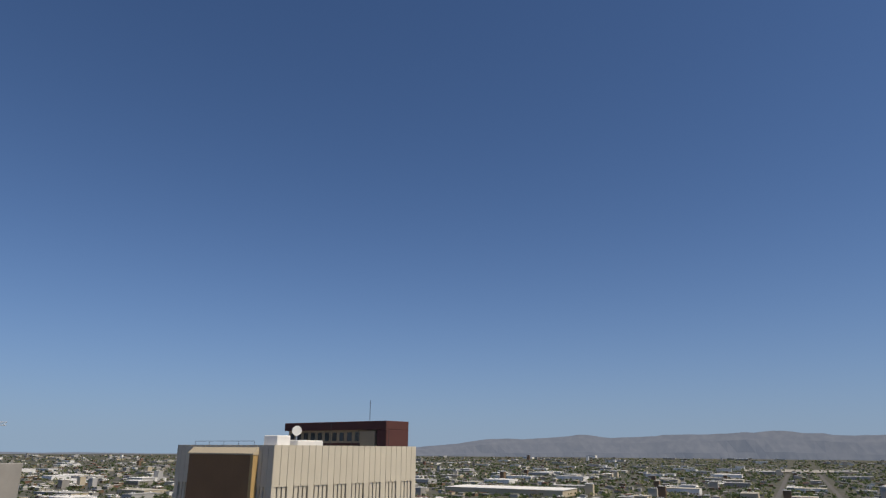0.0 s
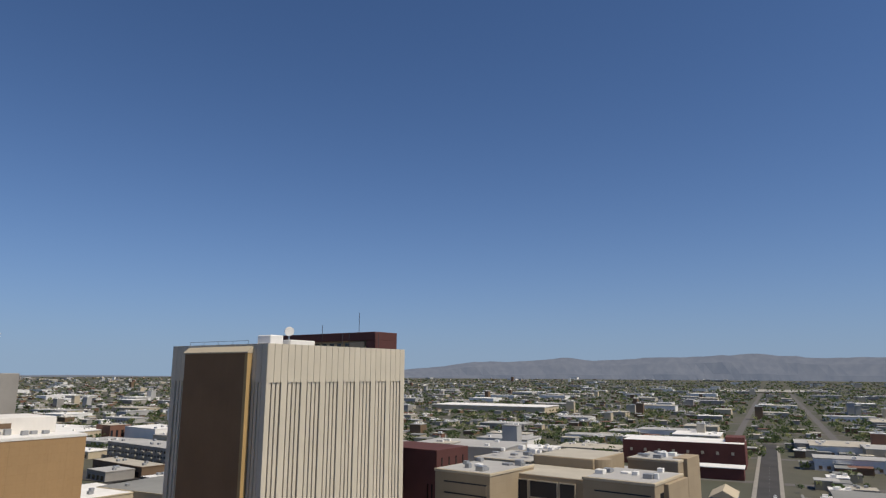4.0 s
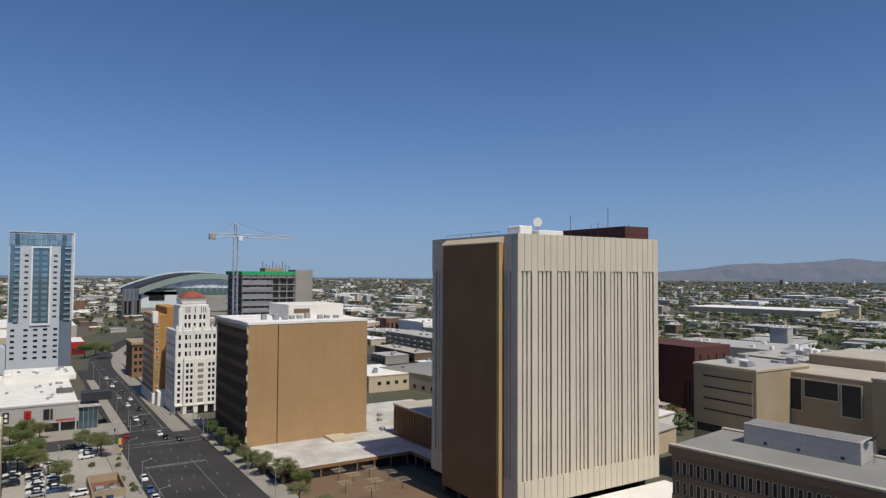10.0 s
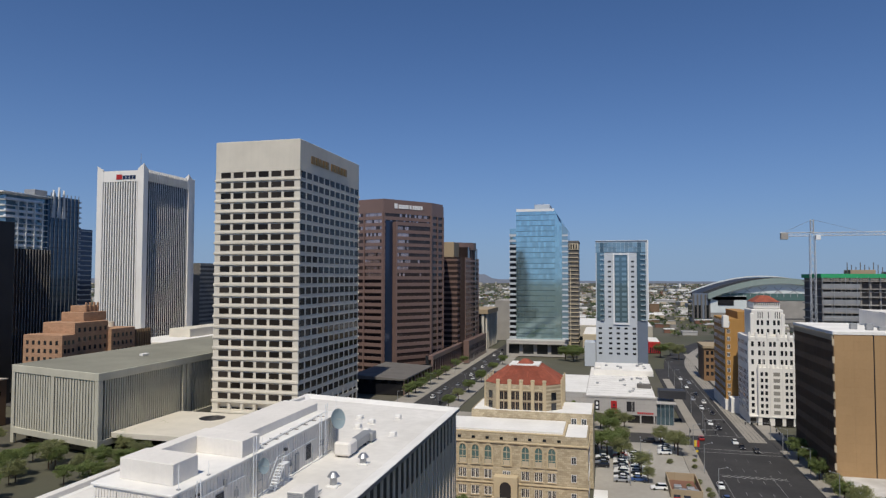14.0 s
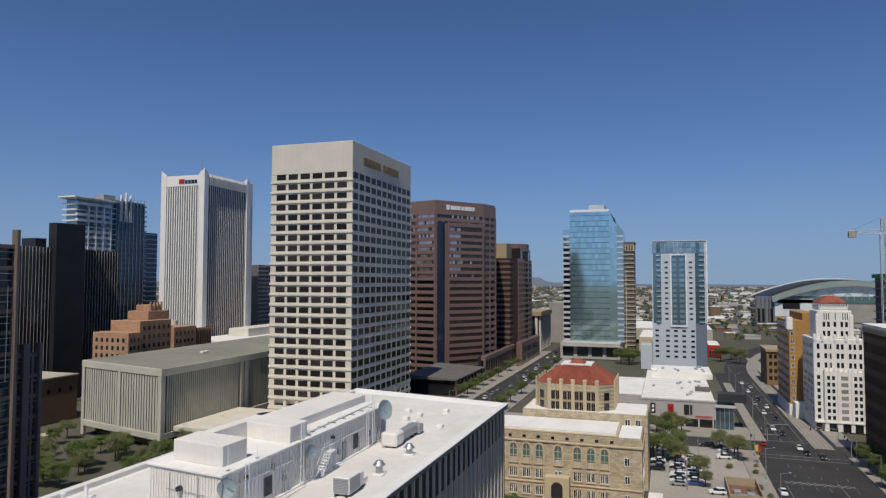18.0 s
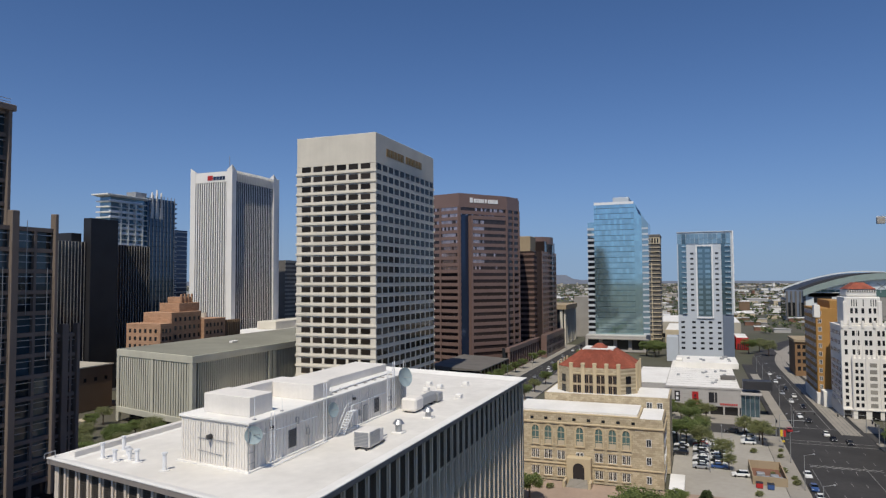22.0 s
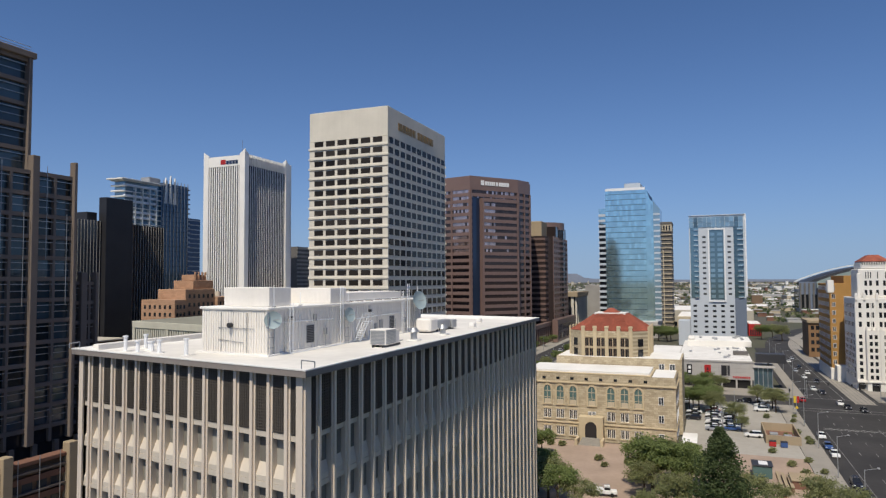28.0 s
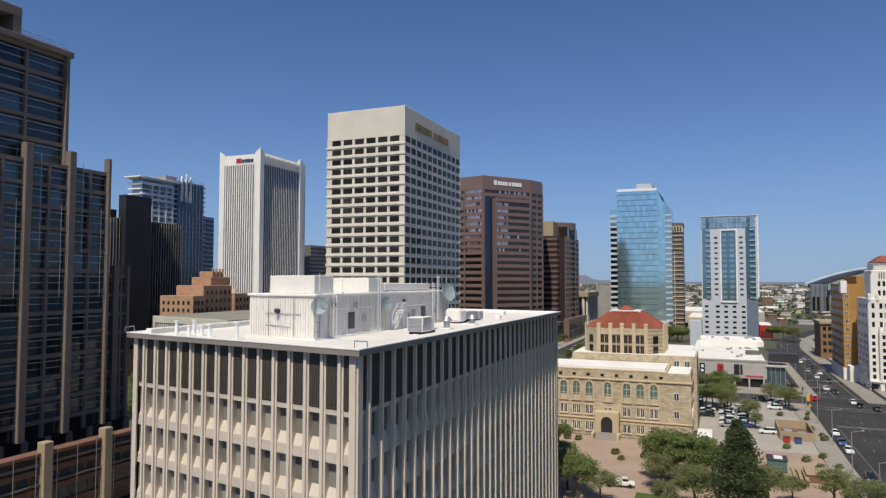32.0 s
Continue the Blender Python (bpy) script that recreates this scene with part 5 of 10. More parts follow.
# ---- slender ribbed towers ----
def ribbed(t, face, plane, u0, u1, n, z0, z1, rib, gap_mat, w=0.34, out=0.9, most=300):
    p = (u1 - u0) / n
    bx("glazing", fbox(face, plane, u0, u1, 0.0, 0.05, z0, z1), gap_mat, t)
    me = boxes_mesh("rib", [fbox(face, 0, -p * w / 2, p * w / 2, 0.05, out, 0, z1 - z0)], rib)
    us = [u0 + p * (i + 0.5) for i in range(n)]
    repeat("rib", me, [(plane, u, z0) if face in "WE" else (u, plane, z0) for u in us], t, most)


def white_ribbed_tower():
    X0, X1, Y0, Y1, H = 342.7, 390.5, 265.6, 298.0, 122.9
    t = thing("ribbed_bank_tower", 360, 275, 0, "white office tower with vertical ribs, pointed corner pylons and purple glass", "building")
    bx("core", (X0 + 1, X1 - 1, Y0 + 1, Y1 - 1, 0, H), "purple_glass", t)
    ribbed(t, "W", X0 + 1, Y0 + 4, Y1 - 4, 14, 6, H - 6.5, "white_rib", "dark_glass", 0.46, 0.7)
    ribbed(t, "S", Y0 + 1, X0 + 4, X1 - 4, 21, 6, H - 6, "white_rib", "purple_glass", 0.24, 0.2)
    ribbed(t, "N", Y1 - 1, X0 + 4, X1 - 4, 21, 6, H - 6, "white_rib", "purple_glass", 0.22, 0.7)
    ribbed(t, "E", X1 - 1, Y0 + 4, Y1 - 4, 11, 6, H - 6, "white_rib", "purple_glass", 0.5)
    bx("crown", (X0 + 0.2, X0 + 1.2, Y0 + 4, Y1 - 4, H - 6.5, H), "white_rib", t)
    for k, (a, b, m) in enumerate(((Y0 + 15.0, Y0 + 19.0, "red_paint"), (Y0 + 12.6, Y0 + 14.6, "navy_glass"), (Y0 + 10.2, Y0 + 12.2, "navy_glass"), (Y0 + 7.8, Y0 + 9.8, "navy_glass"), (Y0 + 5.6, Y0 + 7.4, "navy_glass"))):
        bx("sign_bar", (X0, X0 + 0.22, a, b, H - 5.2, H - 2.2 if k == 0 else H - 2.9), m, t)
    bx("crown_rib", [(x, x + 0.6, Y0 + 0.1, Y0 + 1.0, H - 6, H + 0.9) for x in fan(24, X0 + 4, X1 - 5)], "white_rib", t, "row of white fin tips along the roof")
    for x, y in ((X0, Y0), (X0, Y1 - 4), (X1 - 4, Y0), (X1 - 4, Y1 - 4)):
        bm = bmesh.new()
        v = [bm.verts.new(c) for c in ((x, y, 0), (x + 4, y, 0), (x + 4, y + 4, 0), (x, y + 4, 0), (x, y, H + 4), (x + 4, y, H + 1), (x + 4, y + 4, H - 0.5), (x, y + 4, H + 1))]
        if y > Y0:
            for q, z in ((4, H + 1), (7, H + 3.4), (5, H - 0.5), (6, H + 1)):
                v[q].co.z = z
        for g in ((0, 3, 2, 1), (4, 5, 6), (4, 6, 7), (0, 1, 5, 4), (1, 2, 6, 5), (2, 3, 7, 6), (3, 0, 4, 7)):
            bm.faces.new([v[i] for i in g])
        part("corner_pylon", bm, "white_rib", t, "white corner pylon with pointed top")
    slab("east_shaft", (X1 + 0.1, X1 + 8.5, Y0 + 4, Y1 - 4, 0, H + 2.2), "white_rib", t, "plain white lift shaft", 0.2)
    slab("podium", (X0 - 22, X1 + 30, Y0 - 34, Y0 - 3, 0, 24.0), "white_concrete", t, "low white podium block", 0.2)
    bx("podium_roof", (X0 - 21, X1 + 29, Y0 - 33, Y0 - 4, 24.0, 24.1), "roof_white", t)
    slab("podium_house", (X0 + 10, X1 + 10, Y0 - 26, Y0 - 12, 24.1, 29), "white_concrete", t, "", 0.2)
    rod("mast", (X0 + 10, Y0 + 10, H), (X0 + 10, Y0 + 10, H + 12), 0.14, "steel", t)


white_ribbed_tower()


def black_tower():
    t = thing("black_office_tower", 258, 290, 0, "black steel and glass office slab with a blank service shaft", "building")
    slab("shaft", (248.0, 264.6, 275, 280, 0, 85.6), "black_metal", t, "blank black service shaft", 0.1)
    for a, b, h in ((208.0, 247.9, 73.6), (264.7, 289.5, 73.2)):
        bx("wing", (a, b, 278, 300, 0, h), "black_glass", t)
        ribbed(t, "S", 278, a, b, 22 if a < 240 else 14, 4, h, "concrete", "black_glass", 0.10, 0.4)
        bx("roof", (a + 0.3, b - 0.3, 278.3, 299.7, h, h + 0.1), "roof_grey", t)
    ribbed(t, "W", 208.0, 278, 300, 11, 4, 73.6, "black_metal", "black_glass", 0.2, 0.5)
    slab("plant_box", (242, 247.8, 281, 290, 73.6, 78.0), "black_metal", t, "", 0.1)


black_tower()


def residence_tower():
    t = thing("residential_tower", 348, 355, 0, "blue-glass residential tower with stacked white balconies", "building")
    H = 109.5
    bx("west_core", (326, 355, 347, 356, 0, H), "pale_glass", t)
    bx("glass_shaft", (355.1, 381, 345.5, 366, 0, H + 2), "blue_glass", t, "dark blue glass shaft")
    k = 0
    z = 30.0
    while z < H:
        bx("balcony", (324.5, 351, 345.4, 347, z, z + 1.1), "pal_white" if k % 3 else "pale_glass", t)
        k += 1
        bx("slab_edge", (323.5, 355, 345.2, 347, z - 0.5, z), "stucco_white", t)
        bx("slab_edge", (323.5, 326, 347, 357, z - 0.5, z + 0.3), "stucco_white", t)
        bx("shaft_band", (355.3, 381.4, 345.1, 345.5, z - 0.2, z + 0.3), "navy_glass", t)
        bx("east_balcony", (381, 384, 346.5, 355, z, z + 0.9), "stucco_white", t)
        z += 3.45
    for x in (332.5, 338.5, 344.5, 350.5):
        bx("party_wall", (x, x + 0.8, 345.0, 347, 26, H - 4), "stucco_white", t)
    slab("roof_slab", (320.9, 357, 344.0, 358, H, H + 0.9), "stucco_white", t, "overhanging pale roof slab", 0.1)
    slab("plant_house", (347, 357, 348, 356, H + 0.9, H + 5), "grey_metal", t, "", 0.2)
    for x, h in ((359.0, 6), (363.4, 8), (367.4, 6.5)):
        bm = bmesh.new()
        v = [bm.verts.new(c) for c in ((x - 1.4, 345.0, H - 12), (x + 1.4, 345.0, H - 12), (x + 1.4, 346.2, H - 12), (x - 1.4, 346.2, H - 12), (x + 0.2, 345.0, H + h), (x + 0.8, 345.0, H + h - 3), (x + 0.8, 346.2, H + h - 3), (x + 0.2, 346.2, H + h))]
        for g in ((0, 3, 2, 1), (4, 5, 6, 7), (0, 1, 5, 4), (1, 2, 6, 5), (2, 3, 7, 6), (3, 0, 4, 7)):
            bm.faces.new([v[i] for i in g])
        part("roof_sail", bm, "stucco_white", t, "white pointed rooftop sail")
    for x in fan(8, 357, 380):
        bx("glass_mullion", (x - 0.15, x + 0.15, 344.95, 345.5, 10, H + 4), "steel", t)
    g = thing("glass_office_tower", 470, 430, 0, "far dark blue glass office tower with banded floors", "building")
    bx("body", (455, 477, 420, 445, 0, 99), "navy_glass", g)
    bx("floor_band", [(454.8, 477.2, 419.8, 420, z, z + 0.8) for z in fan(24, 4, 97)], "grey_metal", g)
    a = thing("banded_office_tower", 470, 300, 0, "grey office block with horizontal sunshade bands", "building")
    bx("body", (440, 500, 292, 330, 0, 70), "concrete_dark", a)
    bx("band", [(439.5, 500.5, 291.5, 292, z, z + 1.5) for z in fan(22, 3, 68)], "concrete", a, "pale sunshade bands")


residence_tower()


def deco_building():
    t = thing("deco_brick_building", 255, 240, 0, "orange brick art deco block with stepped top", "building")
    def block(b, m="orange_brick"):
        slab("brick_block", b, m, t, "", 0.15)
    block((228, 236, 232, 252, 0, 37.5))
    block((236.02, 256, 233.2, 250, 0, 42.6))
    block((256.02, 272, 231.5, 252, 0, 38.3))
    block((244, 258, 236, 248, 42.6, 47.0))
    block((247, 255, 238, 246, 47.0, 50.0))
    for x in (247.2, 249.6, 252.0, 254.2):
        slab("finial", (x, x + 0.8, 237.6, 238.4, 47.0, 51.5), "orange_brick", t, "", 0.1)
    block((272.05, 284, 233.0, 252, 0, 36.0), "brown_block")
    for x in fan(7, 273, 283.5):
        slab("pilaster", (x - 0.5, x + 0.4, 231.6, 233.1, 0, 36.8), "brown_block", t, "", 0.1)
    windows(t, "S", 232, [229, 231, 233.4], [z for z in fan(8, 7, 33)], 1.2, 1.9, "dark_glass", depth=0.05, most=24)
    windows(t, "S", 231.5, [257.5, 260, 263, 265.5, 268.4], [z for z in fan(8, 7, 34)], 1.2, 1.9, "dark_glass", depth=0.05, most=40)
    windows(t, "W", 228, fan(6, 234, 249), [z for z in fan(8, 7, 33)], 1.3, 1.9, "dark_glass", depth=0.05, most=48)
    windows(t, "S", 233.2, fan(6, 238, 253.5), [z for z in fan(8, 8, 38)], 1.3, 2.0, "dark_glass", depth=0.05, most=48)
    rod("roof_tank", (268, 242, 38.3), (268, 242, 41), 1.6, "white_concrete", t, "round white roof tank", 14)
    t.matrix_basis = Matrix.Translation((266.5, 230.5, 0)) @ Matrix.Diagonal((1, 1, 0.93, 1))


deco_building()


def ribbed_low_block():
    X0, X1, Y0, Y1, ZB, H = 191.3, 330, 162.0, 209.5, 5.0, 27.7
    t = thing("low_ribbed_block", 255, 182, 0, "low grey-green concrete office block with close vertical ribs", "building")
    bx("core", (X0 + 1.2, X1 - 1.2, Y0 + 1.2, Y1 - 1.2, ZB, H - 2.4), "concrete_dark", t)
    slab("fascia", (X0, X1, Y0, Y1, H - 2.6, H), "olive_concrete", t, "broad concrete roof fascia", 0.1)
    bx("roof", (X0 + 0.5, X1 - 0.5, Y0 + 0.5, Y1 - 0.5, H, H + 0.06), "roof_olive", t)
    slab("lower_band", (X0, X1, Y0, Y1, ZB - 1.6, ZB + 0.6), "olive_concrete", t, "", 0.1)
    bx("ground_floor", (X0 + 4, X1 - 4, Y0 + 4, Y1 - 4, 0, ZB - 1.6), "black_glass", t)
    slab("skylight", (232, 236, 181, 183, H + 0.06, H + 0.9), "roof_white", t, "", 0.1)
    for a, b in ((Y0 + 2.2, Y0 + 23.0), (Y0 + 25.4, Y1 - 2.2)):
        ribbed(t, "W", X0 + 1.2, a, b, 14, ZB + 0.6, H - 2.6, "olive_concrete", "dark_glass", 0.66, 0.9)
    for a, b in ((X0 + 3, X0 + 44), (X0 + 50, X0 + 92), (X0 + 98, X1 - 3)):
        ribbed(t, "S", Y0 + 1.2, a, b, 36, ZB + 0.6, H - 2.6, "olive_concrete", "dark_glass", 0.6, 0.8)
    for y in (Y0 + 0.1, Y0 + 23.2, Y1 - 1.9):
        bx("pier", (X0 + 0.05, X0 + 1.3, y, y + 1.8, 0, H - 2.6), "olive_concrete", t)
    for x in (X0 + 0.2, X0 + 45, X0 + 47.8, X0 + 93, X0 + 96, X1 - 2):
        bx("pier", (x, x + 1.9, Y0 + 0.05, Y0 + 1.3, 0, H - 2.6), "olive_concrete", t)
    skew(t, 0.25, Y0)
    # covered car deck and older block behind
    g = thing("brown_annex", 175, 240, 0, "plain brown brick annex with small square windows", "building")
    bx("body", (150, 226, 236, 262, 0, 18), "brown_block", g)
    bx("roof", (149.6, 226.4, 235.6, 262.4, 18, 18.5), "roof_tan", g)
    windows(g, "S", 236, fan(14, 153, 222), [12], 1.4, 1.6, "dark_glass", depth=0.05)
    c = thing("carport", 175, 215, 0, "pale flat shade roofs over parked cars", "carport")
    for y in (206, 222):
        slab("shade_roof", (140, 190, y, y + 5, 3.0, 3.3), "beige_light", c, "", 0.05)
        for x in fan(7, 142, 188):
            rod("post", (x, y + 2.5, 0), (x, y + 2.5, 3.0), 0.12, "steel", c)
    # broad entrance canopy in front of the bank tower
    p = thing("tower_canopy", 220, 138, 0, "broad concrete canopy with a round roof opening", "canopy")
    slab("roof_plate", (197.5, 234.9, 112, 162, 5.6, 7.4), "white_concrete", p, "", 0.1)
    bm = bmesh.new()
    bmesh.ops.create_cone(bm, cap_ends=True, segments=28, radius1=4.6, radius2=4.6, depth=0.06, matrix=Matrix.Translation((225.9, 142.2, 7.44)))
    part("roof_opening", bm, "black_metal", p, "dark round opening in the canopy")
    for x in (208, 220, 231):
        for y in fan(5, 112, 158):
            bx("column", (x - 0.6, x + 0.6, y - 0.6, y + 0.6, 0, 5.6), "white_concrete", p)
    bx("lobby", (216, 233, 120, 152, 0, 5.6), "black_glass", p)


ribbed_low_block()


# ---- pink granite towers along the avenue ----
def granite_tower():
    t = thing("granite_office_tower", 405, 128, 0, "pink granite office tower with canted corner and bronze window bands", "building")
    H, fl = 106.3, 4.0
    ring = [(388.0, 153.0), (382.0, 129.8), (411.0, 107.6), (424.5, 103.2), (440, 108), (440, 153)]
    inner = [(390.0, 151.5), (384.2, 130.5), (412.0, 109.4), (424.5, 105.2), (438.5, 109.2), (438.5, 151.5)]
    prism("core", inner, 0, H - 8, "bronze_glass", t, "dark bronze glazing behind the bands")
    prism("crown", ring, H - 8, [H, H, H, H - 0.9, H - 0.9, H], "granite_pink", t, "blank pink granite crown")
    prism("crown_cap", [(x + (410 - x) * 0.02, y + (128 - y) * 0.02) for x, y in ring], H - 0.9, H + 0.5, "granite_pink", t)
    glint = random.Random(6)
    dark = boxes_mesh("window", [(0.03, 1.37, -0.5, -0.28, 0, 1.96)], "bronze_glass")
    # same panes with the reflection coloured in
    rose = boxes_mesh("window", [(0.03, 1.37, -0.5, -0.26, 0, 1.96)], "rose_reflection_glass")
    def panes(m, u0, n, z, share, base=0.0):
        for i in range(n):
            me = rose if share(i / max(1, n - 1)) > glint.random() else dark
            o = hang(new("window", me), t)
            o.matrix_basis = m @ Matrix.Translation((u0 + 1.4 * i, base, z))
    W, lw = along(ring[0], ring[1])
    C, lc = along(ring[1], ring[2])
    S, ls = along(ring[2], ring[3])
    E, le = along(ring[3], ring[4])
    BU0, BU1, BD = 7.4, lc - 3.0, 3.4       # the projecting bay on the canted side
    BT = 93.2
    for k in range(25):
        z = H - 8 - fl * (k + 1)
        if z < 0:
            break
        near = k < 10
        for m, length, share in ((W, lw, lambda f: 0.12 if f < 0.45 else 0.85), (S, ls, lambda f: 0.0), (E, le, lambda f: 0.0)):
            on_wall("spandrel", m, (0, length, -0.45, 0.0, z, z + 2.0), "granite_pink", t)
            if near:
                panes(m, 0.4, int((length - 0.8) / 1.4), z + 2.02, share)
        if z + 4 > BT:
            on_wall("spandrel", C, (0, lc, -0.45, 0.0, z, z + 2.0), "granite_pink", t)
            panes(C, 1.0, int((lc - 2) / 1.4), z + 2.02, lambda f: 0.35)
        else:
            on_wall("spandrel", C, (0, 1.5, -0.45, 0.0, z, z + 2.0), "granite_pink", t)
            on_wall("bay_band", C, (BU0, BU1, 0.05, BD, z, z + 2.0), "granite_pink", t)
            if near:
                panes(C, BU0 + 0.6, int((BU1 - BU0 - 1.2) / 1.4), z + 2.02, lambda f: 0.75 if f < 0.35 else 0.08, BD)
    on_wall("bay_core", C, (BU0 + 0.3, BU1 - 0.3, 0.02, BD - 0.35, 0, BT - 2.2), "bronze_glass", t)
    on_wall("bay_top", C, (BU0 - 0.05, BU1 + 0.05, 0.02, BD + 0.05, BT - 2.2, BT), "granite_pink", t)
    for u in (BU0, BU1):
        on_wall("bay_corner", C, (u - 0.55, u + 0.55, 0.0, BD + 0.12, 0, BT - 0.3), "granite_pink", t)
    on_wall("blue_slot", C, (1.6, BU0 - 0.7, -0.4, 0.05, 0, BT + 0.4), "navy_glass", t, "tall dark blue glass slot")
    for m, us in ((W, (0.4, lw * 0.42, lw - 0.5)), (C, (0.6, lc - 0.6)), (S, (0.5, ls * 0.5, ls - 0.5)), (E, (0.5, le * 0.5))):
        for u in us:
            on_wall("pilaster", m, (u - 0.45, u + 0.45, -0.4, 0.35, 0, H - 8), "granite_pink", t)
    on_wall("sign_block", C, (8.0, 10.2, 0.02, 0.3, H - 4.9, H - 1.9), "sign_white", t, "white sign block on the crown")
    u = 11.0
    for w in (1.6, 1.2, 1.2, 1.1, 1.0, 0, 1.5, 0, 1.3, 1.3, 1.2, 1.2, 1.3):
        if w:
            on_wall("sign_bar", C, (u, u + w, 0.02, 0.3, H - 4.8, H - 2.4), "sign_white", t, "white raised sign bar")
        u += w + 0.32 if w else 0.5
    # low glazed podium with a green metal roof, street arcade
    prism("podium", [(330, 100.5), (381, 100.5), (381, 128), (330, 128)], 0, 7.6, "black_glass", t, "dark glazed podium")
    prism("podium_roof", [(328.5, 99.6), (383, 99.6), (383, 128), (328.5, 128)], 7.6, [8.2, 8.2, 9.6, 9.6], "concrete_dark", t, "dull grey metal podium roof")
    bx("podium_post", [(x, x + 0.7, 99.9, 100.6, 0, 7.6) for x in fan(9, 329.5, 380)], "granite_pink", t)
    slab("arcade_beam", (383.4, 466, 99.2, 102.0, 11.4, 14), "granite_pink", t, "low granite street arcade", 0.15)
    bx("arcade_wall", (384, 465.5, 102.0, 104, 0, 13.8), "dark_glass", t)
    for x in fan(15, 384.2, 465):
        slab("arcade_column", (x - 0.6, x + 0.6, 99.3, 100.6, 0, 11.4), "granite_pink", t, "", 0.1)
    s = thing("granite_office_tower", 495, 115, 0, "darker granite tower with rounded bronze glass corner", "building")
    bx("core", (470, 520, 104, 128, 0, 76), "bronze_glass", s)
    bx("side_core", (462, 470, 108, 128, 0, 76), "bronze_glass", s)
    slab("crown", (465, 482, 111, 128, 76, 87), "beige", s, "", 0.2)
    bx("upper_core", (482.1, 519, 104.5, 128, 76, 84), "bronze_glass", s)
    bm = bmesh.new()
    bmesh.ops.create_cone(bm, cap_ends=True, segments=28, radius1=15, radius2=15, depth=83, matrix=Matrix.Translation((500, 117.5, 41.5)))
    part("round_corner", bm, "bronze_glass", s)
    bm = bmesh.new()
    bmesh.ops.create_cone(bm, cap_ends=True, segments=28, radius1=15.4, radius2=15.4, depth=5.5, matrix=Matrix.Translation((500, 117.5, 85)))
    part("round_crown", bm, "granite_pink", s)
    for z in fan(19, 3, 73):
        bm = bmesh.new()
        bmesh.ops.create_cone(bm, cap_ends=True, segments=28, radius1=15.3, radius2=15.3, depth=1.5, matrix=Matrix.Translation((500, 117.5, z + 0.8)))
        part("round_band", bm, "granite_pink", s)
        bx("band", [(469.8, 520.2, 103.7, 104, z, z + 1.6), (461.8, 470, 107.7, 108, z, z + 1.6), (461.7, 462, 108, 128, z, z + 1.6)], "granite_pink", s)
    bx("pilaster", [(x, x + 0.7, 103.5, 104, 0, 76) for x in fan(9, 470, 519)], "granite_pink", s)
    bx("stone_base", (462, 530, 99.5, 103.4, 0, 16), "granite_pink", s, "dark granite street front")
    windows(s, "S", 99.5, fan(14, 464, 526), [2, 8], 2.2, 4.2, "dark_glass", depth=0.05)
    s.matrix_basis = Matrix.Translation((0, -5.5, 0)) @ s.matrix_basis @ Matrix.Diagonal((1, 1, 0.975, 1))
    c = thing("stone_office_building", 590, 110, 0, "pale stone office block with tall square columns", "building")
    bx("core", (560, 610, 100, 125, 0, 30), "dark_glass", c)
    for x in fan(8, 560, 609):
        slab("column", (x, x + 2.2, 98.6, 100.2, 0, 29), "white_concrete", c, "", 0.1)
    for y in fan(5, 101, 123):
        slab("column", (558.8, 560.2, y, y + 2.2, 0, 29), "white_concrete", c, "", 0.1)
    slab("roof_slab", (557.5, 612, 97.5, 127, 29, 33), "beige", c, "", 0.2)
    d = thing("beige_office_block", 660, 75, 0, "plain beige office block without windows", "building")
    slab("body", (640, 690, 70, 105, 0, 38), "concrete", d, "", 0.2)


granite_tower()


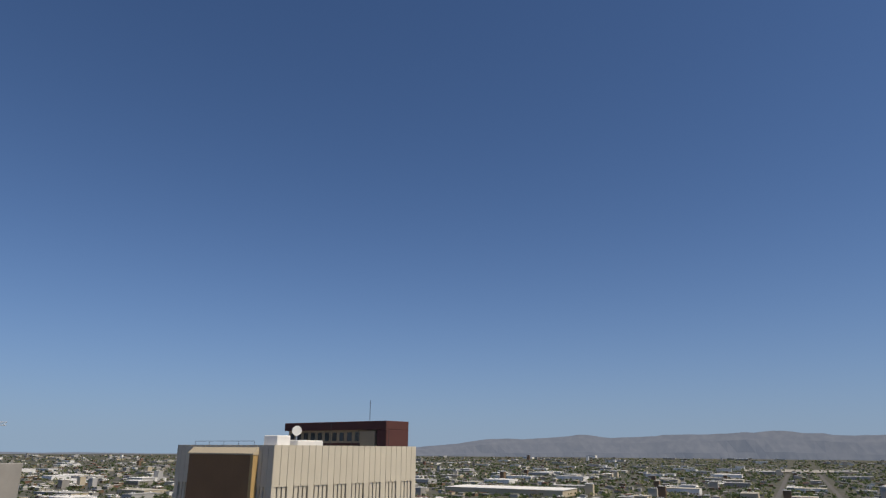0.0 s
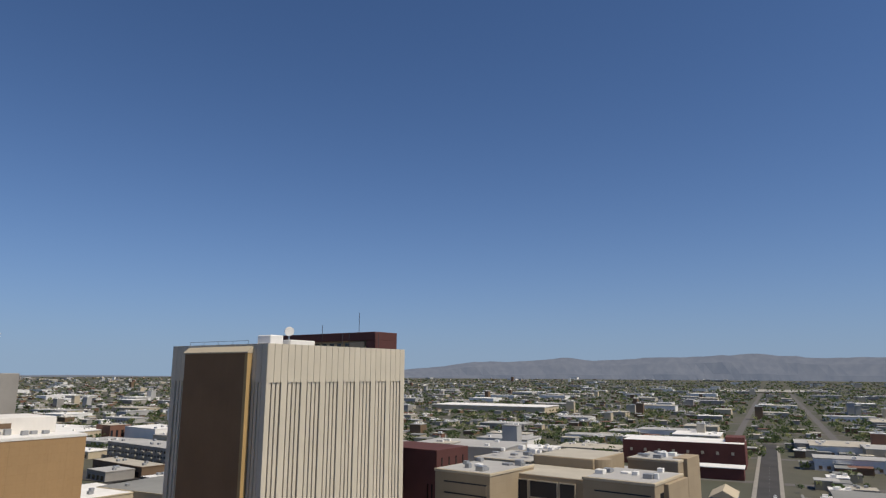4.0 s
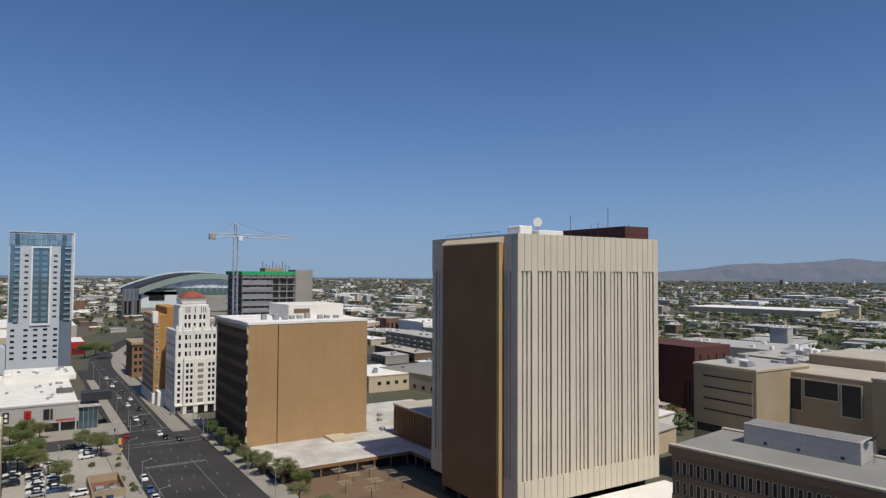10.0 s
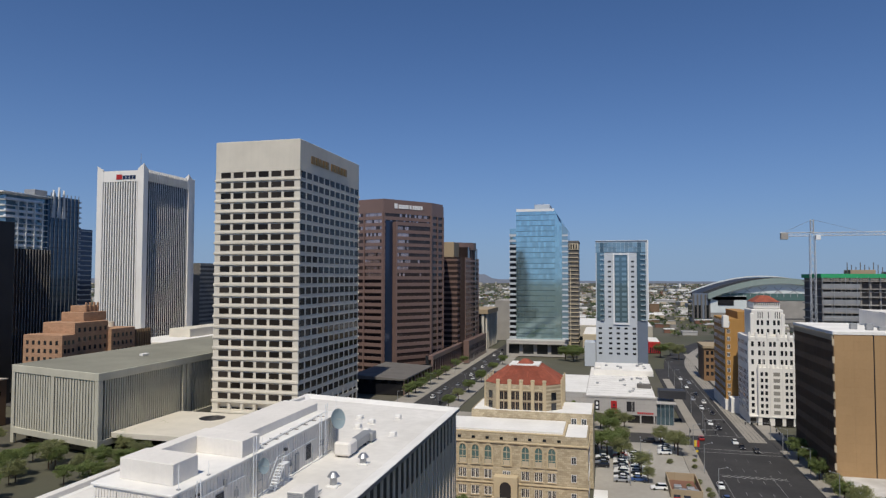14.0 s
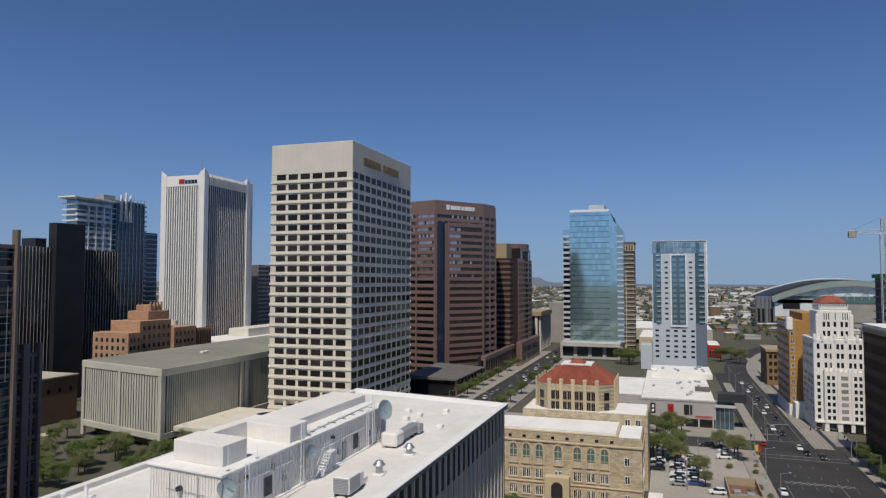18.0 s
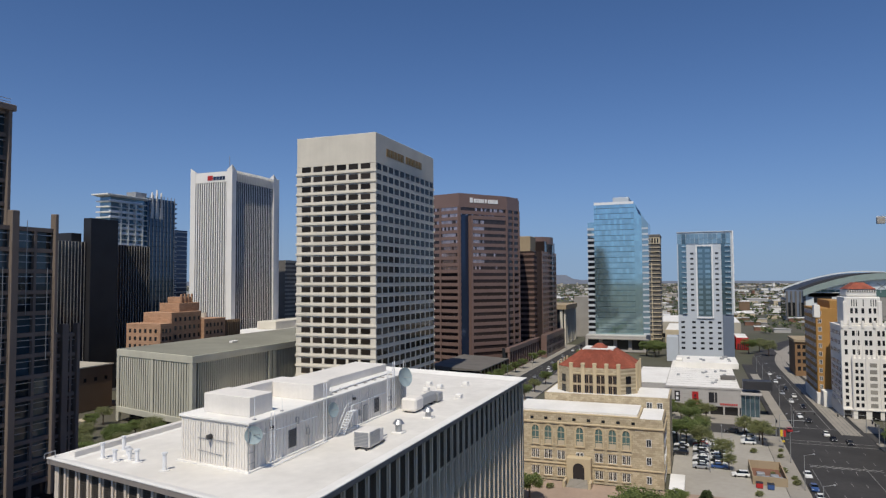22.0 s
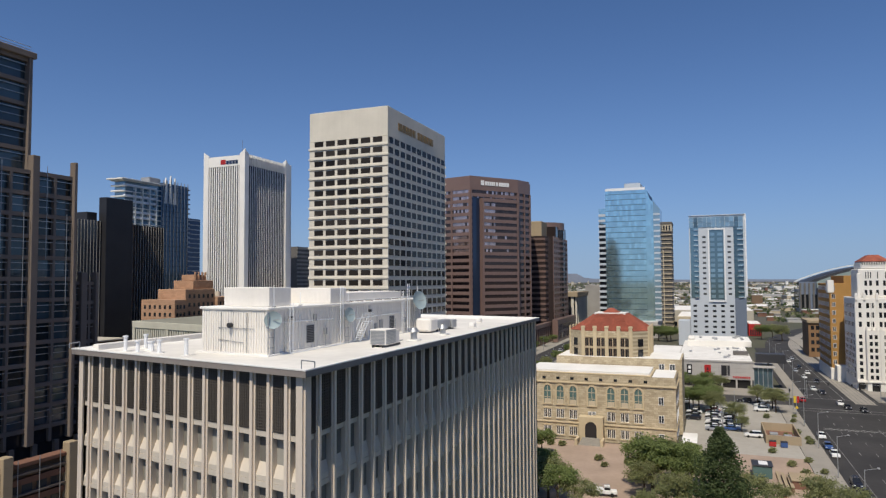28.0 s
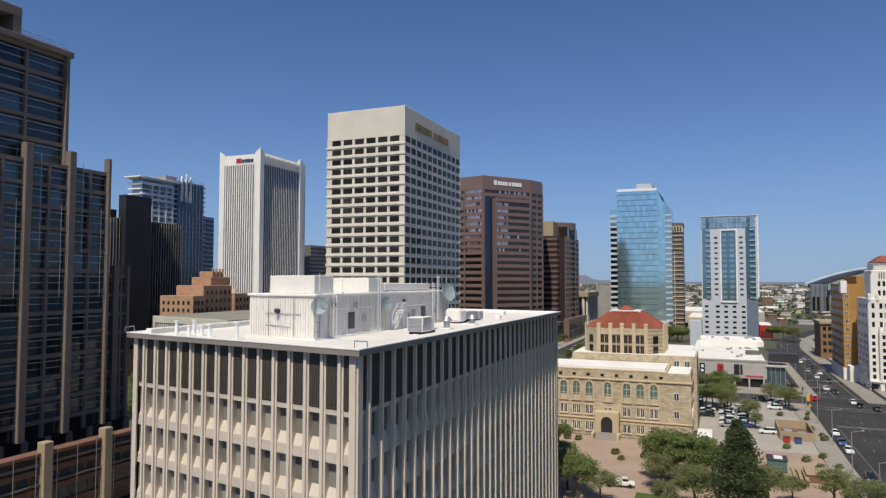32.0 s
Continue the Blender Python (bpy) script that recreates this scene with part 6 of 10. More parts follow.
# ---- blue glass tower, hotel, shops ----
def glass_tower():
    t = thing("blue_glass_tower", 548, 53, 0, "pale blue-green glass office tower with sloping stepped shoulders", "building")
    X0, X1, Y0, Y1, H, B = 526.6, 562.0, 39.6, 69.6, 113.0, 12.0
    fl, n = 4.2, 14
    rows = int((H - B) / fl)
    prism("core", [(X0 + 0.3, Y0), (X1, Y0), (X1, Y1), (X0 + 0.3, Y1)], B, H - 0.4, "teal_glass", t)
    # south shoulders: the roofs fall away in two sweeps
    prism("shoulder", [(X0 + 0.5, 34.2), (X1 - 2, 34.2), (X1 - 2, Y0 - 0.02), (X0 + 0.5, Y0 - 0.02)], B, [104.0, 104.0, H - 0.6, H - 0.6], "sky_glass", t, "upper glass shoulder with a sloping roof")
    prism("shoulder", [(X0 + 1.6, 29.6), (X1 - 5, 29.6), (X1 - 5, 34.18), (X0 + 1.6, 34.18)], B, [96.8, 96.8, 102.4, 102.4], "pale_glass", t, "lower glass shoulder with a sloping roof")
    dark = bmesh.new()
    v = [dark.verts.new(q) for q in ((X0 + 0.42, 38.8, H - 2.4), (X0 + 0.42, 35.0, 104.8), (X0 + 0.42, 34.4, 101.8), (X0 + 0.42, 36.2, 103.6), (X0 + 0.42, 38.0, 108.6))]
    dark.faces.new(v)
    g = bmesh.ops.extrude_face_region(dark, geom=dark.faces[:])
    bmesh.ops.translate(dark, verts=[q for q in g["geom"] if isinstance(q, bmesh.types.BMVert)], vec=(0.3, 0, 0))
    bmesh.ops.recalc_face_normals(dark, faces=dark.faces[:])
    part("dark_louvre", dark, "navy_glass", t, "dark louvred strip below the sloping roof")
    p = (Y1 - Y0) / n
    pane = boxes_mesh("pane", [(0, 0.26, 0.05, p - 0.05, 0.22, fl - 0.22)], "sky_glass")
    repeat("pane", pane, [(X0, Y0 + p * i, B + fl * k) for k in range(rows - 1, -1, -1) for i in range(n)], t, 120)
    ps = 4.9 / 3
    side = boxes_mesh("pane", [(0, 0.26, 0.04, ps - 0.04, 0.05, fl - 0.05)], "sky_glass")
    repeat("pane", side, [(X0 + 0.25, 34.4 + ps * i, B + fl * k) for k in range(21) for i in range(3)], t, 0)
    for k in range(rows):
        z = B + fl * k
        if z < 95:
            bx("balcony", (X0 - 0.3, X0 + 2.2, Y1 + 0.1, Y1 + 5.2, z + 0.2, z + 1.9), "pal_grey", t)
        if z < 94:
            bx("shoulder_band", (X0 + 1.45, X0 + 1.7, 29.5, 34.1, z, z + 1.3), "pal_grey", t)
    prism("balcony_wing", [(X0 + 1.0, Y1 + 0.05), (X1 - 6, Y1 + 0.05), (X1 - 6, Y1 + 5.0), (X0 + 1.0, Y1 + 5.0)], B, 98.0, "dark_glass", t, "darker wing with stacked balconies")
    bx("wing_glass", (X0 + 0.9, X0 + 1.05, Y1 + 0.1, Y1 + 4.9, 86, 98.2), "sky_glass", t)
    bx("roof_band", (X0 - 0.06, X0 + 0.3, Y0 + 0.2, Y1 - 0.2, H - 1.6, H + 0.4), "pal_white", t, "pale parapet band")
    slab("roof_screen", (X0 + 4, X1 - 6, 43.5, 55.5, H - 0.4, H + 4.2), "pal_grey", t, "pale rooftop plant screen", 0.2)
    for y in fan(6, 44, 55):
        rod("roof_mast", (X0 + 4, y, H + 4.2), (X0 + 4, y, H + 5.2), 0.12, "steel", t, "", 5)
    slab("podium", (X0 - 12, X1 + 6, Y0 - 8, Y1 + 6, 0, B), "retail_grey", t, "grey podium with broad openings", 0.2)
    bx("podium_glass", [(X0 - 12.1, X0 - 11.9, y, y + 8, 2, 9.0) for y in fan(4, Y0 - 6, Y1 - 4)], "dark_glass", t)
    slab("podium_canopy", (X0 - 16, X0 - 12.1, Y0 - 10, Y1 + 4, 9.4, 10.0), "concrete", t, "thin grey street canopy", 0.05)
    bx("podium_roof", (X0 - 11.6, X1 + 5.6, Y0 - 7.6, Y1 + 5.6, B, B + 0.1), "roof_grey", t)
    b = thing("banded_tower", 612, 29, 0, "slim beige tower with dark stacked balconies and slotted crown", "building")
    bx("core", (600.4, 625, 24.8, 34.6, 0, 91), "concrete_dark", b)
    for k in range(22):
        bx("floor_edge", (599.6, 625.2, 24.6, 34.8, 3 + k * 3.7, 3.7 + k * 3.7), "beige_light", b)
    slab("wall_strip", (599.4, 603, 31.4, 35.0, 0, 68), "beige_light", b, "", 0.1)
    windows(b, "W", 599.4, [32.0, 33.6], fan(16, 4, 62), 1.0, 2.0, "dark_glass", depth=0.05)
    slab("crown", (599.5, 625.1, 24.6, 34.9, 84, 90), "beige_light", b, "", 0.2)
    bx("crown_slot", [(599.3, 599.6, y, y + 1.2, 84.8, 89.0) for y in fan(4, 25.8, 32.4)], "dark_glass", b)
    slab("crown_cap", (599.2, 625.4, 24.3, 35.2, 90, 92.2), "concrete_dark", b, "", 0.2)


glass_tower()


def hotel():
    X0, X1, Y0, Y1, H = 466.0, 486.0, -25.6, 7.7, 84.2
    t = thing("hotel_tower", 476, -11, 0, "blue-grey hotel tower with a white frame around central glazing", "building")
    bx("core", (X0 + 0.4, X1, Y0, Y1, 0, H), "pal_grey", t, "pale blue-grey wall")
    for i in range(12):
        d = (Y1 - Y0 - 1) / 12
        for z in (H - 7.5, H - 4.1):
            bx("top_pane", (X0 + 0.1, X0 + 0.41, Y0 + 1 + d * i, Y0 + 1 + d * (i + 0.94), z, z + 3.25), "teal_glass" if i in (1, 10) else "pale_glass", t)
    ym = (Y0 + Y1) / 2 - 0.5
    def yy(f):
        return Y1 - (Y1 - Y0) * f
    fl = 3.35
    for a, b in ((0.02, 0.17), (0.80, 0.97)):
        bx("side_glass", (X0 + 0.15, X0 + 0.42, yy(b), yy(a), 31, H - 7.6), "teal_glass", t)
        for k in range(14):
            z = 31.5 + k * fl
            bx("balcony", (X0 - 0.7, X0 + 0.2, yy(b) + 0.2, yy(a) - 2.2, z, z + 0.9), "pale_glass", t)
            bx("balcony_slab", (X0 - 0.7, X0 + 0.2, yy(b) + 0.2, yy(a) - 2.2, z - 0.18, z - 0.01), "pal_white", t)
    bx("central_glass", (X0 + 0.1, X0 + 0.44, yy(0.62), yy(0.37), 30, H - 9.5), "teal_glass", t)
    for k in range(14):
        z = 31 + k * fl
        bx("glass_strip", (X0 + 0.0, X0 + 0.12, yy(0.60), yy(0.51), z, z + 1.9), "pale_glass", t)
        bx("glass_strip", (X0 + 0.0, X0 + 0.12, yy(0.46), yy(0.38), z, z + 1.9), "pale_glass", t)
    for b in ((yy(0.365), yy(0.34), 28.5, H - 8.2), (yy(0.65), yy(0.625), 28.5, H - 8.2)):
        bx("white_frame", (X0 - 0.4, X0 + 0.42, b[0], b[1], b[2], b[3]), "pal_white", t)
    for z in (28.5, H - 9.2):
        bx("white_frame", (X0 - 0.4, X0 + 0.42, yy(0.62), yy(0.37), z, z + 1.0), "pal_white", t)
    bx("white_edge", (X0 - 0.3, X0 + 2.0, Y0 - 0.8, Y0 - 0.02, 32, H + 0.4), "pal_white", t)
    bx("grey_flank", (X0 + 0.05, X0 + 0.42, Y0, yy(0.80), 0, 31), "slate", t)
    windows(t, "W", X0 + 0.4, [yy(f) - 1.2 for f in (0.08, 0.28, 0.43, 0.58, 0.74)], [8.5 + k * fl for k in range(6)], 2.2, 1.3, "dark_glass", depth=0.08)
    windows(t, "W", X0 + 0.4, [yy(f) - 1.0 for f in (0.27, 0.72)], [33 + k * fl for k in range(12)], 2.0, 1.2, "grey_glass", depth=0.08)
    windows(t, "S", Y0, fan(5, X0 + 3, X1 - 4), [8.5 + k * fl for k in range(20)], 1.8, 1.4, "dark_glass", depth=0.06, most=0)
    slab("roof_edge", (X0 - 0.1, X1 + 0.1, Y0 - 0.1, Y1 + 0.1, H, H + 0.5), "pal_grey", t, "", 0.1)
    a = thing("grey_annex", 478, 10, 0, "plain grey service annex", "building")
    slab("body", (468, 486, 8.0, 15.5, 0, 16), "pal_grey", a, "", 0.1)


hotel()


def shops():
    t = thing("shopping_block", 340, -2, 0, "grey two-storey shopping block with large white roof", "building")
    F = 289.5
    bx("body", [(F, 384, -19.0, 9.2, 3.6, 10.2), (F + 10.5, 352, 9.22, 22.5, 0, 10.2)], "retail_grey", t)
    bx("shopfront", (F + 1.5, 383, -17.5, 9.0, 0, 3.6), "black_glass", t)
    for y in fan(6, -18, 8.6):
        bx("column", (F + 0.1, F + 0.9, y - 0.3, y + 0.3, 0, 3.6), "retail_grey", t)
    slab("parapet", (F - 0.2, F + 0.4, -19.2, 9.4, 10.2, 10.9), "retail_grey", t, "", 0.05)
    bx("roof", [(F + 0.5, 384, -18.8, 9.0, 10.2, 10.4), (F + 10.7, 351.8, 9.3, 22.2, 10.2, 10.38)], "roof_white", t, "bright white roof membrane")
    slab("upper_block", (354, 384, -21.8, 7.0, 10.4, 13.0), "stucco_white", t, "white upper roof volume", 0.1)
    bx("upper_roof", (354.4, 383.6, -21.4, 6.6, 13.0, 13.1), "roof_white", t)
    slab("stair_head", (356, 366, 3.4, 6.8, 13.1, 14.6), "stucco_white", t, "", 0.5)
    # raised block in place of a recess, its darkness given by the colour
    slab("roof_well", (F + 26, F + 31, -18.4, -12.5, 10.42, 11.9), "concrete_dark", t, "dark box standing in for a roof recess", 0.1)
    bx("roof_seam", [(x, x + 0.12, -18.6, 8.8, 10.4, 10.45) for x in fan(10, F + 4, 350)], "retail_grey", t)
    for y, w, m in ((4.6, 2.0, "black_metal"), (-2.2, 2.4, "red_paint"), (-8.2, 2.0, "black_metal"), (-9.9, 0.9, "dark_metal")):
        slab("poster", (F - 0.15, F, y - w / 2, y + w / 2, 5.0, 9.0), m, t, "", 0.02)
    bx("poster_mark", [(F - 0.2, F - 0.15, -2.8, -1.6, 5.9, 6.4), (F - 0.2, F - 0.15, -2.5, -1.9, 6.9, 7.9)], "black_metal", t)
    bx("poster_mark", [(F - 0.2, F - 0.15, 4.1, 5.1, 5.6, 6.6), (F - 0.2, F - 0.15, 4.1, 5.0, 7.2, 8.4)], "sign_white", t)
    bx("sign_bar", [(F - 0.2, F - 0.01, -12.0 - 0.8 * k, -11.4 - 0.8 * k, 4.2, 4.9) for k in range(8)], "red_paint", t, "row of red sign blocks")
    bx("sign_bar", [(F - 0.2, F - 0.01, -2.4 - 0.7 * k, -1.9 - 0.7 * k, 4.1, 4.6) for k in range(4)], "lamp_red", t)
    rr = random.Random(9)
    for i in range(14):
        x, y = F + 8 + rr.random() * 52, -16 + rr.random() * 22
        slab("roof_unit", (x, x + 1.2, y, y + 1.2, 10.4, 10.9 + rr.random() * 0.5), "grey_metal", t, "", 0.1)
    for i in range(9):
        x, y = 357 + rr.random() * 22, -19 + rr.random() * 21
        slab("roof_unit", (x, x + 1.4, y, y + 1.4, 13.1, 13.7 + rr.random() * 0.5), "grey_metal", t, "", 0.1)
    c = thing("corner_pavilion", 302, -26, 0, "glass corner shop pavilion with a dark sign fin", "building")
    bx("glass", (297.5, 310, -26.2, -19.3, 0, 8.5), "teal_glass", c)
    bx("frame", [(297.3, 297.7, y, y + 0.25, 0, 8.6) for y in fan(5, -26.2, -19.6)], "steel", c)
    slab("roof", (296.5, 311, -27, -19.2, 8.5, 9.0), "retail_grey", c, "", 0.05)
    slab("sign_fin", (300, 306, -31, -20.5, 10.2, 13.6), "dark_metal", c, "dark cantilevered sign panel", 0.1)
    rod("sign_post", (303, -25, 9.0), (303, -25, 10.3), 0.25, "steel", c)
    c.matrix_basis = Matrix.Translation((-7.5, 0.6, 0)) @ c.matrix_basis
    # red corner shop and brick sheds further along the avenue
    for x0, x1, y0, y1, h, m, lab in ((560, 640, -30, 20, 14, "beige_light", "beige market hall with red shopfront"), (560, 600, -40, -31, 9, "red_paint", "red painted shopfront"), (650, 760, -40, 30, 15, "roof_tan", "pale exhibition hall"), (700, 800, 40, 90, 20, "beige_light", "large pale convention hall")):
        b = thing("market_hall", (x0 + x1) / 2, (y0 + y1) / 2, 0, lab + " with flat white roof", "building")
        slab("body", (x0, x1, y0, y1, 0, h), m, b, "", 0.2)
        bx("roof", (x0 + 0.5, x1 - 0.5, y0 + 0.5, y1 - 0.5, h, h + 0.2), "roof_white", b)
        bx("opening", [(x0 - 0.1, x0 + 0.1, y, y + (y1 - y0) / 9, 0.5, 4.5) for y in fan(5, y0 + 1, y1 - 1 - (y1 - y0) / 9)], "dark_glass", b)
    s = thing("small_stone_building", 432, -64, 0, "small dark stone-trimmed office building", "building")
    slab("body", (420, 445, -78, -54, 0, 19.5), "brown_block", s, "", 0.2)
    slab("west_trim", (419.7, 420.02, -60, -54, 0, 18.5), "brown_panel", s, "", 0.05)
    slab("cornice", (418.9, 445.8, -78.6, -53.4, 18.6, 20.2), "beige", s, "", 0.15)
    windows(s, "W", 419.7, [-59.3, -56.8], [3, 7, 11, 15], 1.6, 2.2, "dark_glass", depth=0.05)
    windows(s, "W", 420, [-76, -73, -70, -67, -64], [3, 7, 11, 15], 1.6, 2.2, "dark_glass", depth=0.05)


shops()


# ---- white deco tower and orange brick hotel ----
def white_deco():
    X, Y0, Y1 = 301.0, -73.5, -55.6
    t = thing("white_deco_tower", 312, -64, 0, "white stucco art deco tower with red tiled cap", "building")
    slab("body", (X, X + 22, Y0, Y1, 0, 35.6), "stucco_white", t, "", 0.2)
    slab("front_bay", (X - 1.4, X + 0.02, Y0 + 1.0, Y1 - 3.2, 0, 23.2), "stucco_white", t, "", 0.15)
    slab("upper", (X + 1.5, X + 16, Y0 + 4.0, Y1 - 1.8, 35.6, 46.6), "stucco_white", t, "", 0.3)
    slab("upper_neck", (X + 2.2, X + 15, Y0 + 4.9, Y1 - 2.7, 46.6, 49.6), "stucco_white", t, "", 0.5)
    bm = bmesh.new()
    gable_hip(bm, X + 2.0, X + 15.2, Y0 + 5.0, Y1 - 2.8, 49.6, 52.2, 3.4)
    part("tiled_cap", bm, "roof_tile", t, "red tiled hipped cap")
    bx("cap_dentil", [(X + 1.9, X + 2.25, y, y + 0.4, 48.4, 49.2) for y in fan(12, Y0 + 5.4, Y1 - 3.6)], "concrete_dark", t)
    zs = [4.6 + 2.55 * k for k in range(7)]
    bay = [Y0 + 1.7, Y0 + 3.4, Y0 + 6.4, Y0 + 7.9, Y0 + 10.9, Y0 + 12.6]
    windows(t, "W", X - 1.4, [bay[0], bay[1], bay[4], bay[5]], zs, 1.0, 1.5, "dark_glass", depth=0.05)
    windows(t, "W", X - 1.4, [bay[2]], zs, 2.4, 1.5, "window_grey", depth=0.05)
    windows(t, "W", X, [Y1 - 2.2], zs, 1.1, 1.5, "dark_glass", depth=0.05)
    windows(t, "W", X, [Y0 + 1.2, Y0 + 3.2, Y0 + 4.7, Y0 + 7.4, Y0 + 8.9, Y0 + 11.6, Y0 + 13.1, Y1 - 2.2], [24.4, 28.0, 31.6], 0.95, 2.0, "dark_glass", depth=0.05)
    windows(t, "N", Y1, fan(7, X + 2, X + 19), zs + [24.4, 28.0, 31.6], 1.0, 1.6, "dark_glass", depth=0.05)
    windows(t, "W", X + 1.5, [Y0 + 5.4, Y0 + 7.0, Y0 + 9.4, Y0 + 11.6, Y0 + 13.2], [36.6, 40.2], 0.9, 2.0, "dark_glass", depth=0.05)
    windows(t, "W", X + 1.5, [Y0 + 5.3, Y0 + 6.1, Y0 + 6.9, Y0 + 9.5, Y0 + 11.8, Y0 + 12.6, Y0 + 13.4], [43.0], 0.3, 2.6, "dark_glass", depth=0.05)
    for y in (Y0 + 1.1, Y0 + 5.2, Y0 + 9.9, Y0 + 14.3):
        slab("pilaster", (X - 1.75, X - 1.38, y - 0.3, y + 0.3, 3.6, 24.6), "stucco_white", t, "", 0.08)
    for y in (Y0 + 2.5, Y0 + 4.2, Y0 + 6.0, Y0 + 10.6, Y0 + 12.3):
        slab("mullion_rib", (X - 0.22, X + 0.02, y - 0.15, y + 0.15, 23.2, 36.6), "stucco_white", t, "", 0.05)
    for y in (Y0 + 0.4, Y0 + 2.6, Y0 + 6.5, Y0 + 10.4, Y0 + 14.6, Y1 - 0.5):
        slab("finial", (X - 0.4, X + 0.8, y - 0.45, y + 0.45, 34.6, 37.4), "stucco_white", t, "", 0.1)
    for y in fan(9, Y0 + 1.3, Y1 - 3.5):
        slab("crenel", (X - 1.5, X - 0.9, y - 0.3, y + 0.3, 23.2, 24.4), "stucco_white", t, "", 0.06)
    for y in (Y0 + 4.2, Y1 - 2.0):
        slab("corner_pier", (X + 1.1, X + 2.2, y - 0.7, y + 0.7, 35.6, 45.0), "stucco_white", t, "", 0.2)
    slab("base_band", (X - 1.75, X + 0.02, Y0 + 0.3, Y1 + 0.1, 3.3, 3.9), "stucco_white", t, "", 0.08)
    bx("arcade_opening", [(X - 1.55, X - 1.35, y, y + 2.7, 0.1, 3.2) for y in (Y0 + 1.7, Y0 + 5.8, Y0 + 10.5)] + [(X - 0.15, X + 0.05, Y1 - 2.6, Y1 - 0.5, 0.1, 3.2)], "black_glass", t)
    o = thing("orange_brick_hotel", 345, -60, 0, "ochre brick hotel block with white stone cornice", "building")
    slab("body", (330, 362, -63.0, -51.5, 0, 41.0), "ochre_brick", o, "", 0.1)
    slab("upper", (330.5, 362, -63.0, -57.0, 41.0, 44.3), "ochre_brick", o, "", 0.1)
    slab("corner_tower", (329.6, 334, -53.2, -50.8, 37.0, 42.4), "stucco_white", o, "white stone corner pier", 0.15)
    slab("base", (329.6, 362.4, -63.4, -51.1, 0, 5.0), "stucco_white", o, "white stone ground floor", 0.15)
    windows(o, "W", 330, [-53.6, -61.2], [6.5 + 3.5 * k for k in range(10)], 1.3, 1.9, "grey_glass", depth=0.05, frame_mat="sign_white")
    windows(o, "N", -51.5, fan(9, 332, 359), [6.5 + 3.5 * k for k in range(10)], 1.3, 1.9, "grey_glass", depth=0.05, frame_mat="sign_white")
    n = thing("low_white_annex", 325, -58, 0, "low white annex between the towers", "building")
    slab("body", (323.2, 329.4, -68, -52.5, 0, 6.5), "stucco_white", n, "", 0.1)


white_deco()


